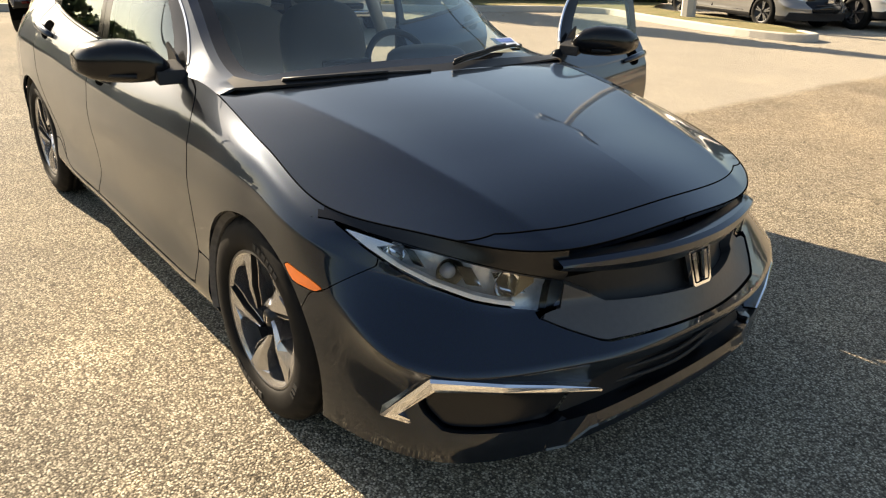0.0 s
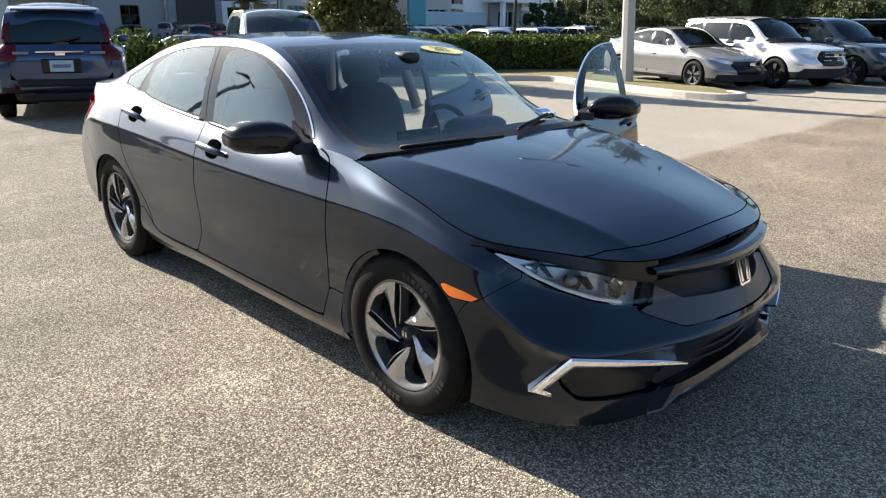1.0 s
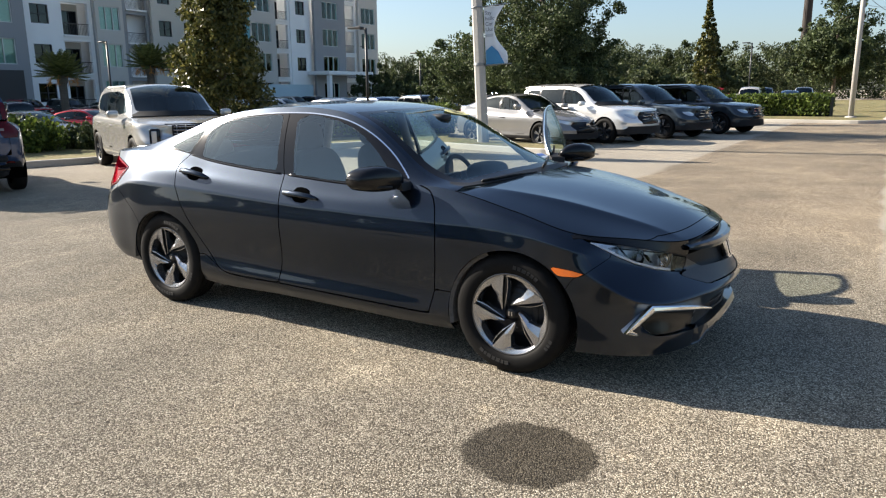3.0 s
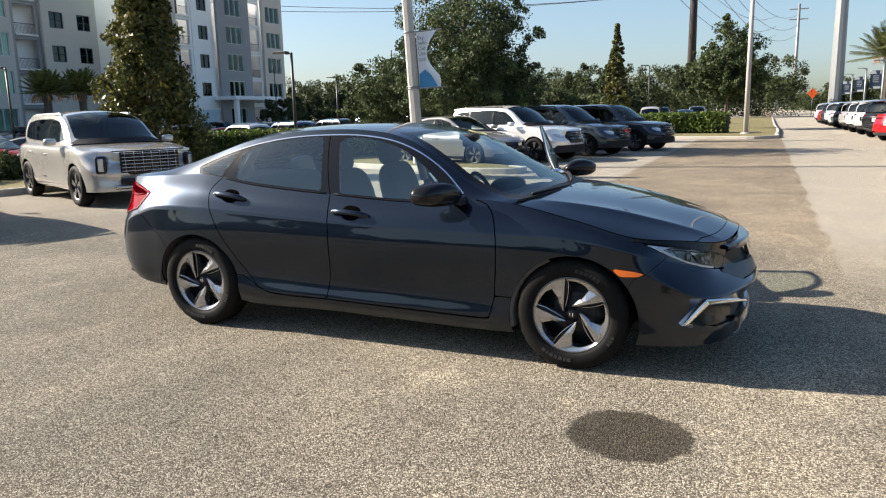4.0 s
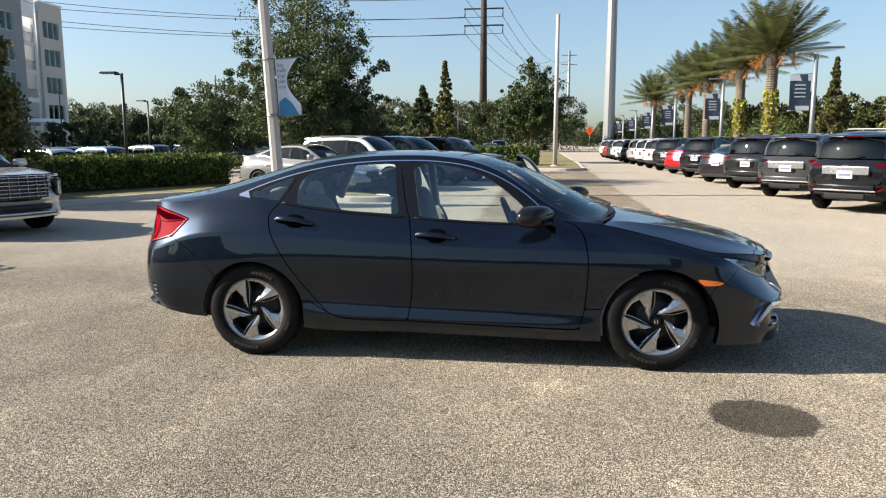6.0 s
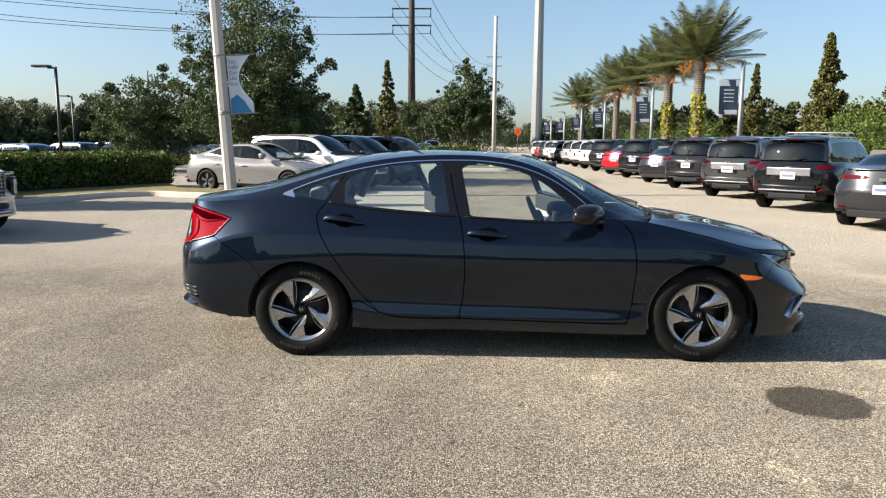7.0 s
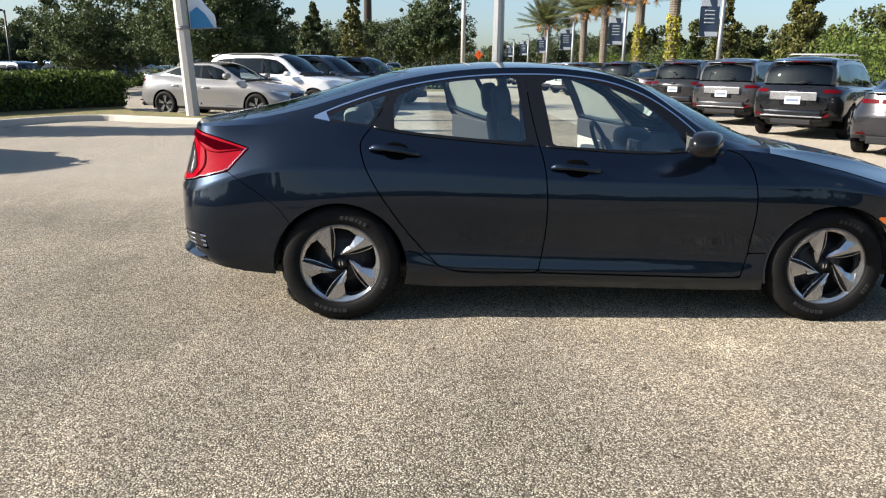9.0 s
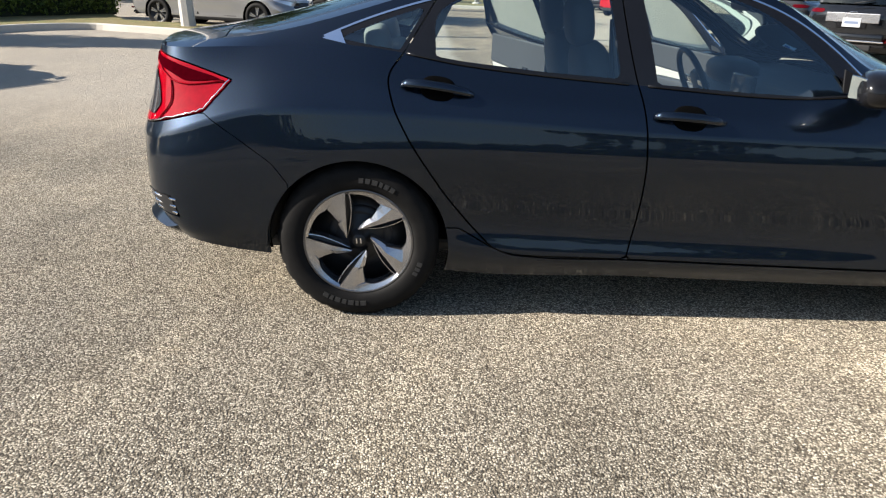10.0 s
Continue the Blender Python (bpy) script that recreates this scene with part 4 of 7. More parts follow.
# wing mirrors on the front doors
for side, d in ((-1, DOORS_R[0]), (1, DOORS_L[0])):
    rings, bm = [], bmesh.new()
    for y, x0, x1, z0, z1 in ((.825, .60, .665, .955, 1.0), (.86, .560, .690, .945, 1.035), (.89, .520, .688, .934, 1.060), (.94, .485, .668, .930, 1.072), (1.0, .462, .642, .933, 1.070), (1.055, .450, .604, .944, 1.055), (1.09, .468, .565, .968, 1.025)):
        rings.append([bm.verts.new(((x0 + x1) / 2 + (x1 - x0) / 2 * math.copysign(abs(math.cos(a)) ** .65, math.cos(a)), side * y,
                                    (z0 + z1) / 2 + (z1 - z0) / 2 * math.copysign(abs(math.sin(a)) ** .75, math.sin(a)))) for a in np.linspace(0, 2 * math.pi, 22, endpoint=False)])
    for r0, r1 in zip(rings, rings[1:]):
        for i in range(22):
            bm.faces.new((r0[i], r0[(i + 1) % 22], r1[(i + 1) % 22], r1[i]))
    bm.faces.new(rings[0])
    bm.faces.new(rings[-1])
    bmesh.ops.recalc_face_normals(bm, faces=bm.faces)
    mir = bm_part("wing_mirror", bm, BLACK_GLOSS, d, "gloss black door mirror", True)
    bm_part("mirror_glass", box_bm((.006, .13, .085), (.476, side * .968, 1.003), .002, turn=pose(0, 0, 0, 0, 0, side * 9)), surface("mirror_silver", (.9, .9, .9), .03, 1.0, rough_var=.01, var=.01), mir)
    bm_part("mirror_foot", prism([(.56, .955), (.70, .930), (.69, .975), (.60, 1.0)], .78 * side, .88 * side, "y", .004), BLACK_MATT, mir)
    v, f = tube([(.464, side * 1.0, .972), (.53, side * 1.078, .966), (.635, side * 1.0, .962), (.668, side * .94, .96)], .007, 6)
    link_mesh("mirror_seam", v, f, BLACK_MATT, mir)
    # corner cover ahead of the window
    bm_part("mirror_sail", prism([(.535, .955), (.66, .945), (.60, 1.015), (.525, 1.05)], side * .772, side * .782, "y"), BLACK_MATT, d)

RED_SHADED = surface("deep_red_lens", (.030, .0003, .002), .4, spec=.0, var=.3)
LAMP_GREY = surface("lamp_housing_grey", (.50, .53, .57), .25, .40, grain=50, var=.3)
# seam round the bonnet
for side in (-1, 1):
    pts = rail_points(RAILS[6], np.linspace(0, 4.82, 90)) * (1, side, 1)
    v, f = tube([Vector(q) + Vector((0, 0, .0)) for q in pts], .0024, 6)
    link_mesh("bonnet_seam", v, f, VOID, car)
hs = hood_grid()
for side in (-1, 1):
    pts = []
    for j in range(hs.shape[1] - 1, 9, -1):
        back = .078 * min(1, (j - 9) / 16)
        run = np.r_[0, np.cumsum(np.linalg.norm(np.diff(hs[:, j], axis=0), axis=1))]
        pts.append(Vector([np.interp(back, run, hs[:, j, k]) for k in range(3)]) * 1.0 + Vector((0, 0, .0004)))
    v, f = tube([mirrored(p, side) for p in pts], .0022, 6)
    link_mesh("bonnet_shut_line", v, f, VOID, car)
# head lamps: housing, reflectors, running light
for side in (-1, 1):
    F = WRAP["headlight"]
    shell_part("lamp_housing", WRAP_V, F, LAMP_GREY, car, "", 0, side, -.075)
    low_f, _ = carve(WRAP_V, F, flat_sd([(.53, .560), (.63, .585), (.71, .622), (.775, .668), (.815, .705), (.84, .76), (.79, .752), (.742, .722), (.782, .712), (.745, .673), (.69, .638), (.62, .609), (.56, .594), (.53, .588)], (1, 2)))
    shell_part("running_light", WRAP_V, low_f, surface("running_light_bar", (.88, .90, .92), .25, .0), car, "pale running light strip", .03, side, -.006)
    for y, z, r, back, mat in ((.735, .690, .030, .045, CHROME), (.640, .648, .038, .05, RIM_DARK), (.525, .618, .040, .04, CHROME)):
        p, n = spot(WRAP_V, F, y, z, (1, 2))
        c = Vector((p.x - back, p.y * side, p.z))
        v, f = lathe([(r, .0), (r * .96, -.008), (r * .75, -.022), (r * .35, -.034), (0, -.038)], 24)
        bowl = link_mesh("reflector_bowl", v, f, mat, car)
        bowl.matrix_basis = Matrix.Translation(c) @ pose(0, 0, 0, 0, 0, -90 + side * 14)
        v, f = lathe([(0, .006), (r * .3, .004), (r * .5, -.006), (r * .55, -.02)], 20)
        if mat is RIM_DARK:
            link_mesh("lamp_lens", v, [q[::-1] for q in f], surface("lens_glass", (.25, .28, .33), .04, 0, coat=1.0), bowl)
    # bright tilted reflector plates between the bowls
    for y0, y1, z0, z1, dx in ((.475, .545, .590, .650, .030), (.575, .615, .612, .668, .040), (.68, .705, .655, .705, .040), (.755, .790, .705, .735, .022)):
        p, n = spot(WRAP_V, F, (y0 + y1) / 2, (z0 + z1) / 2, (1, 2))
        q = [(p.x - dx, y0, z0), (p.x - dx - .012, y1, z0 + .012), (p.x - dx - .045, y1 + .01, z1), (p.x - dx - .030, y0 + .012, z1 - .012)]
        link_mesh("reflector_plate", [mirrored(Vector(c), side) for c in q] + [mirrored(Vector(c) - Vector((.004, 0, 0)), side) for c in q], [[0, 1, 2, 3], [7, 6, 5, 4], [0, 4, 5, 1], [1, 5, 6, 2], [2, 6, 7, 3], [3, 7, 4, 0]], CHROME, car, smooth=False)
    p, n = spot(WRAP_V, F, .475, .635, (1, 2))
    bm_part("corner_reflector", prism([(.45, .652), (.45, .612), (.515, .59), (.495, .655)], p.x - .05, p.x - .045, "x") if side > 0 else prism([(-.45, .652), (-.495, .655), (-.515, .59), (-.45, .612)], p.x - .05, p.x - .045, "x"), surface("amber_tint", (.55, .38, .22), .15, .6), car)
    # tail lamp: an upper blade whose facet shade is coloured in, a bright chevron and a smoked reversing lens behind it
    T = WRAP["tail_light"]
    blade_f, _ = carve(WRAP_V, T, flat_sd([(-2.30, 1.03), (-2.16, 1.012), (-2.02, .972), (-1.862, .936), (-2.03, .925), (-2.12, .962)]))
    shell_part("upper_blade", WRAP_V, blade_f, RED_SHADED, car, "upper lens blade in shaded deep red", 0, side, .005)
    back_f, _ = carve(WRAP_V, T, flat_sd([(-2.6, .955), (-2.17, .950), (-2.145, .90), (-2.135, .83), (-2.175, .785), (-2.6, .77)]))
    shell_part("reverse_lens", WRAP_V, back_f, SMOKED, car, "smoked clear lens", 0, side, .005)
    for run in (((-2.16, .985), (-2.09, .925), (-1.87, .932)), ((-2.09, .925), (-2.085, .85), (-2.15, .770)), ((-1.845, .938), (-1.90, .878), (-1.955, .822), (-2.04, .800), (-2.23, .742))):
        pts = [spot(WRAP_V, T, a, b, (0, 2)) for a, b in curve(run, 6)]
        v, f = tube([mirrored(p + n * .005, side) for p, n in pts], .0035 if len(run) == 3 else .003, 6)
        link_mesh("lens_rib", v, f, RED_LENS if len(run) == 3 else CHROME, car)
    shell_part("bumper_pocket", WRAP_V, WRAP["reflector"], BLACK_MATT, car, "", 0, side, -.012)
    for z0, z1 in ((.470, .466), (.445, .436), (.418, .408)):
        p0, _ = spot(WRAP_V, WRAP["rear_bumper"] + WRAP["reflector"], -2.24, z0, (0, 2))
        p1, _ = spot(WRAP_V, WRAP["rear_bumper"] + WRAP["reflector"], -2.085, z1, (0, 2))
        pm = (p0 + p1) / 2 + Vector((-.02, .015, 0))
        v, f = tube([mirrored(p0, side), mirrored(pm, side), mirrored(p1, side)], .006, 6)
        link_mesh("vent_slat", v, f, CHROME, car)
    # dusty flap behind the front wheel
    cx, cz, r = FRONT_ARCH
    v, k = [], 16
    for a in np.linspace(radians(112), radians(192), k):
        for rr, yy in ((r - .002, .885), (r - .020, .872), (r - .026, .80)):
            v.append((cx + rr * math.cos(a), side * yy, cz + rr * math.sin(a)))
    f = [[3 * i + j, 3 * i + j + 1, 3 * i + j + 4, 3 * i + j + 3] for i in range(k - 1) for j in range(2)]
    link_mesh("mud_flap", v, f, surface("dusty_plastic", (.075, .07, .065), .9, grain=35, var=.6, bump=.5), car, "dust-caked arch liner edge", smooth=False)

# painted ledge along the foot of the rear bumper
ledge_v = []
LEDGE = (((-2.019, .770, .402), (-2.024, .778, .396), (-2.00, .775, .350)), ((-2.060, .762, .384), (-2.068, .786, .360), (-2.04, .770, .315)), ((-2.10, .745, .372), (-2.118, .775, .338), (-2.09, .748, .300)),
         ((-2.20, .64, .366), (-2.222, .672, .330), (-2.17, .63, .300)), ((-2.275, .48, .364), (-2.308, .50, .328), (-2.25, .47, .302)), ((-2.315, .22, .363), (-2.350, .22, .326), (-2.29, .22, .304)), ((-2.325, 0, .363), (-2.360, 0, .326), (-2.30, 0, .304)))
lines3 = [curve([q[k] for q in LEDGE], 6) for k in range(3)]
lines3 = [np.vstack([c * (1, -1, 1), c[-2::-1]]) for c in lines3]
for a, b, c in zip(*lines3):
    ledge_v += [tuple(a), tuple(b * .92 + a * .08), tuple(b), tuple(b + (c - b) * .15 + (0, 0, -.004)), tuple(c)]
link_mesh("bumper_ledge", ledge_v, [[5 * i + j, 5 * i + j + 1, 5 * i + j + 6, 5 * i + j + 5] for i in range(len(ledge_v) // 5 - 1) for j in range(4)], PAINT, car, "painted ledge of the rear bumper", smooth=False)

# chrome hooks round the fog lamp pods
for side in (-1, 1):
    course = np.array([q[:3] for q in FOG_TRIM])
    wide = [q[3] for q in FOG_TRIM]
    v = []
    for i, (p, w) in enumerate(zip(course, wide)):
        ahead, behind_it = Vector(course[min(i + 1, len(course) - 1)] - p), Vector(p - course[max(i - 1, 0)])
        t = (ahead.normalized() + behind_it.normalized()).normalized()
        p = Vector(p)
        n = Vector((.75, .25 + .9 * p.y - .5 * (1 - min(1, max(0, (p.y - .5) / .25))), .12))
        n = (n - t * n.dot(t)).normalized()
        c = n.cross(t).normalized() * w
        for q in (p - c - n * .03, p - c + n * .010, p - c * .5 + n * .015, p + c * .5 + n * .015, p + c + n * .010, p + c - n * .03):
            v.append(mirrored(q, side))
    f = [[6 * i + j, 6 * i + j + 1, 6 * i + j + 7, 6 * i + j + 6] for i in range(len(course) - 1) for j in range(5)]
    link_mesh("fog_trim", v, f if side > 0 else [q[::-1] for q in f], CHROME, car, "chrome hook-shaped trim", smooth=False)

# painted lip blade under the lower intake, with a kinked end each side
lip_v = []
for y in (-.55, -.50, -.45, -.385, -.36, -.28, -.19, -.09, 0, .09, .19, .28, .36, .385, .45, .50, .55):
    a = abs(y)
    x_out = np.interp(a, (0, .09, .19, .28, .36, .45, .50, .55), (2.268, 2.267, 2.264, 2.259, 2.252, 2.226, 2.203, 2.150))
    z_out = np.interp(a, (0, .36, .385, .44, .50, .56), (.250, .247, .243, .205, .200, .198))
    z_in = np.interp(a, (0, .40, .548, .56), (.280, .280, .272, .270))
    x_in = x_out - .012
    for q in ((x_in - .05, y, z_in + .002), (x_in, y, z_in), (x_out - .003, y, z_out + .004), (x_out, y, z_out - .002), (x_out - .008, y, z_out - .010), (x_out - .06, y, min(z_out - .012, .20))):
        lip_v.append(q)
lip_n = len(lip_v) // 6
link_mesh("front_lip", lip_v, [[6 * i + j, 6 * i + 6 + j, 6 * i + 7 + j, 6 * i + 1 + j][::-1] for i in range(lip_n - 1) for j in range(5)], PAINT, car, "painted lip blade", smooth=False)

# front badge: a chrome frame with two plain bars
badge = new("badge")
badge.parent = car
badge.matrix_basis = pose(2.245, 0, .612, 0, -17, 0)
out = [(-.052, .045), (-.046, .054), (.046, .054), (.052, .045), (.042, -.046), (.034, -.053), (-.034, -.053), (-.042, -.046)]
v, f = [], []
for x, k in ((0, 1.0), (.012, .99), (.012, .84), (0, .82)):
    v += [(x, y * k, z * k) for y, z in out]
for j in range(3):
    f += [[j * 8 + i, j * 8 + (i + 1) % 8, (j + 1) * 8 + (i + 1) % 8, (j + 1) * 8 + i] for i in range(8)]
link_mesh("badge_frame", v, f, CHROME, badge, smooth=False)
for s in (-1, 1):
    bm_part("badge_bar", prism([(s * .034, .040), (s * .018, .040), (s * .014, -.040), (s * .028, -.040)], .001, .012, "x"), CHROME, badge)
bm_part("badge_back", box_bm((.02, .07, .08), (-.012, 0, 0), .004), BLACK_GLOSS, badge)

# wipers along the foot of the windscreen
for y0, y1, lift in ((.06, .62, .13), (-.60, -.06, .02)):
    pts = []
    for t in np.linspace(0, 1, 7):
        y = y0 + (y1 - y0) * t
        x = (1.115 if lift > .1 else 1.145) - .30 * y * y - lift * t * (1 - .25 * t)
        p, n = spot(TOP_V, TOPS["windshield"] + TOPS["windshield_black"] + TOPS["cowl"], x, abs(y), (0, 1))
        pts.append((p.x, y, p.z + (.012 if lift > .1 else .003)))
    v, f = tube(pts, .007 if lift > .1 else .005, 6)
    w = link_mesh("wiper", v, f, BLACK_MATT, car)
    v, f = tube([(p[0] + .005, p[1], p[2] + (.011 if lift > .1 else .004)) for p in pts[:5]], .006, 6)
    link_mesh("wiper_arm", v, f, BLACK_MATT, w)

# black weather strip under the windows
for side, dd in ((-1, DOORS_R), (1, DOORS_L)):
    for d, x0, x1 in ((dd[0], -.235, .60), (dd[1], -1.17, -.31)):
        xs = np.linspace(x0, x1, 24)
        yb, zb = edge_at(xs)
        v, f = tube([(x, side * (y + .001), z + .001) for x, y, z in zip(xs, yb, zb)], .0065, 8)
        link_mesh("weather_strip", v, f, BLACK_GLOSS, d)

# dark seals behind the closed doors' joints
for line in (LINE_B[LINE_B[:, 1] < 1.27], LINE_FRONT[6:], LINE_REAR[:-14], np.array(SILL)):
    pts = []
    for x, z in line:
        low = z < edge_at(x)[1]
        V, F = (WRAP_V, WRAP["front_door"] + WRAP["rear_door"] + WRAP["sill"]) if low else (CAN_V, CAN["front_frame"] + CAN["rear_frame"])
        p, n = spot(V, F, x, z, (0, 2))
        q = mirrored(Vector((x, p.y, z)) - n * .020, -1)
        if not pts or (q - pts[-1]).length > .015:
            pts.append(q)
    v, f = tube(pts, .013, 6)
    link_mesh("door_seal", v, f, VOID, car)

# screen stickers
YELLOW = surface("yellow_sticker", (.78, .70, .28), .6, var=.05)
p, n = spot(TOP_V, TOPS["windshield"], .335, .33, (0, 1))
yv = Vector((0, 1, 0)) - n * n.y
yv.normalize()
up = n.cross(yv).normalized()
if up.z < 0:
    up = -up
stick = Matrix(((yv.x, up.x, n.x, p.x + .004 * n.x), (yv.y, up.y, n.y, p.y + .004 * n.y), (yv.z, up.z, n.z, p.z + .004 * n.z), (0, 0, 0, 1)))
ell = bmesh.new()
ring = [ell.verts.new((.16 * math.cos(a), .055 * math.sin(a), 0)) for a in np.linspace(0, 2 * math.pi, 32, endpoint=False)]
ell.faces.new(ring)
oval = bm_part("screen_sticker", ell, YELLOW, car, "yellow oval year sticker")
oval.matrix_basis = stick
txt = bpy.data.curves.new("year", "FONT")
txt.body, txt.size, txt.align_x, txt.align_y, txt.extrude = "202", .085, "CENTER", "CENTER", .0005
digits = new("sticker_digits", txt)
digits.parent = oval
digits.matrix_basis = pose(-.02, 0, .003)
txt.materials.append(TRIM_DARK)
p, n = spot(TOP_V, TOPS["windshield"], .90, .52, (0, 1))
lab = bm_part("screen_label", box_bm((.07, .11, .002), (0, 0, 0)), surface("label_paper", (.70, .74, .80), .6), car, "small white and blue label")
lab.matrix_basis = Matrix.Translation(p + n * .006) @ pose(0, 0, 0, 0, math.degrees(math.atan2(n.x, n.z)), -6)
bm_part("label_print", box_bm((.03, .09, .001), (-.012, 0, .002)), surface("label_ink", (.10, .18, .45), .6), lab)

# ---- interior ----
def part_box(name, size, at, mat, parent, bevel=.03, turn=None, label=""):
    return bm_part(name, box_bm(size, at, bevel, 3, turn=turn), mat, parent, label, True)


LINER = surface("headliner_felt", (.40, .39, .37), .95, grain=200, bump=.1)
bm = prism([(.50, .50), (.47, .80), (.55, .895), (.72, .925), (1.0, .93), (1.06, .80), (1.0, .45)], -.70, .70, "y", .02)
dash = bm_part("dashboard", bm, TRIM_DARK, car)
bm_part("cluster_hood", round_bm((.22, .40, .14), (.56, .37, .915), 10, .7), TRIM_DARK, dash, "", True)
part_box("centre_screen", (.03, .24, .15), (.475, 0, .86), BLACK_GLOSS, dash, .01)
part_box("centre_console", (.95, .22, .30), (0, 0, .42), TRIM_DARK, car, .04)
v, f = [], []
R, r0 = .183, .016
for i in range(40):
    a = 2 * math.pi * i / 40
    for j in range(10):
        b = 2 * math.pi * j / 10
        v.append((r0 * math.sin(b), (R + r0 * math.cos(b)) * math.cos(a), (R + r0 * math.cos(b)) * math.sin(a)))
for i in range(40):
    for j in range(10):
        f.append([i * 10 + j, ((i + 1) % 40) * 10 + j, ((i + 1) % 40) * 10 + (j + 1) % 10, i * 10 + (j + 1) % 10])
wheel_rim = link_mesh("steering_wheel", v, f, TRIM_DARK, car)
wheel_rim.matrix_basis = pose(.36, .37, .845, 0, -24, 0)
bm_part("wheel_hub", round_bm((.06, .15, .12), (.03, 0, 0), 8, .7), TRIM_DARK, wheel_rim, "", True)
for a in (0, 180, 270):
    q = pose(0, 0, 0, a, 0, 0)
    bm_part("wheel_spoke", box_bm((.02, .13, .035), (.015, .11, 0), .006, turn=None), RIM, wheel_rim).matrix_basis = q


def seat(x, y, grey):
    s = new("seat")
    s.parent = car
    bm_part("cushion", round_bm((.52, .50, .17), (.06, 0, .44), 12, .55), CLOTH, s, "", True)
    bm_part("backrest", round_bm((.16, .50, .68), (0, 0, 0), 12, .55), CLOTH, s, "", True).matrix_basis = pose(-.34, 0, .77, 0, -15, 0)
    hr = bm_part("headrest", round_bm((.11, .27, .20), (0, 0, 0), 12, .6), CLOTH, s, "", True)
    hr.matrix_basis = pose(-.465, 0, 1.175, 0, -8, 0)
    for q in (-.06, .06):
        v, f = tube([(0, q, -.16), (0, q, -.04)], .007, 6)
        link_mesh("headrest_post", v, f, CHROME, hr)
    s.matrix_basis = pose(x, y, 0)
    return s


front_seat = seat(.02, -.37, False)
copy_thing(front_seat, pose(.02, .37, 0))
bench = new("rear_bench")
bench.parent = car
bm_part("cushion", round_bm((.55, 1.25, .20), (-.82, 0, .45), 12, .5), CLOTH, bench, "", True)
bk = bm_part("backrest", round_bm((.18, 1.25, .62), (0, 0, 0), 12, .5), CLOTH, bench, "", True)
bk.matrix_basis = pose(-1.18, 0, .74, 0, -18, 0)
PALE = surface("pale_headrest_cloth", (.36, .36, .35), .95, grain=250, bump=.15)
for y in (-.40, .40):
    hr = bm_part("headrest", round_bm((.11, .27, .17), (0, 0, 0), 10, .6), PALE, bench, "", True)
    hr.matrix_basis = pose(-1.30, y, 1.055, 0, -12, 0)
part_box("parcel_shelf", (.55, 1.25, .04), (-1.55, 0, 1.0), TRIM_DARK, car, .01)
roof_f = [q for q in TOPS["roof"]]
mid_f, _ = carve(TOP_V, roof_f, lambda X: np.maximum(X[:, 0] - .20, -.98 - X[:, 0]))
join_sides("headliner", TOP_V, [q[::-1] for q in mid_f], LINER, "", 0, -.03)
for side in (-1, 1):
    for a, b in (((-.31, .78, .93), (-.34, .60, 1.33)), ((-1.15, .70, 1.0), (-1.0, .56, 1.30))):
        v, f = tube([(a[0], side * (a[1] - .05), a[2]), (b[0], side * (b[1] - .02), b[2])], .035, 8)
        link_mesh("pillar_trim", v, f, LINER if a[0] > -.5 else TRIM_GREY, car)
bm_part("rear_view_mirror", round_bm((.03, .24, .07), (.40, 0, 1.265), 8, .6), TRIM_DARK, car, "", True)
bm_part("camera_housing", round_bm((.14, .12, .05), (.40, 0, 1.30), 8, .6), TRIM_DARK, car, "", True)
v, f = tube([(-.36, -.63, 1.20), (-.33, -.66, .75), (-.25, -.66, .42)], .014, 6)
link_mesh("seat_belt", v, f, CLOTH, car)

# inner faces of the doors, dark above, pale below, with armrest
for side, pair in ((-1, DOORS_R), (1, DOORS_L)):
    for d, x0, x1, zt in ((pair[0], -.20, .83, .945), (pair[1], -1.08, -.30, .985)):
        hi = prism([(x0, .80), (x1, .76), (x1, zt - .02), (x0, zt)], side * .735, side * .766, "y", .008)
        inner = bm_part("inner_panel", hi, TRIM_DARK, d)
        bm_part("lower_panel", prism([(x0 + (.03 if x0 > -.5 else .36), .32), (x1 - .05, .32), (x1, .755), (x0 - .0, .795)], side * .745, side * .81, "y", .008), TRIM_GREY, d, "pale grey lower door card")
        ex = (x1 - x0)
        bm_part("armrest", round_bm((ex * .62, .07, .07), (x0 + ex * .42, side * .735, .70), 10, .6), TRIM_DARK, d, "", True)
        bm_part("inner_handle", box_bm((.11, .02, .04), (x0 + ex * .68, side * .745, .80), .008), CHROME, d)

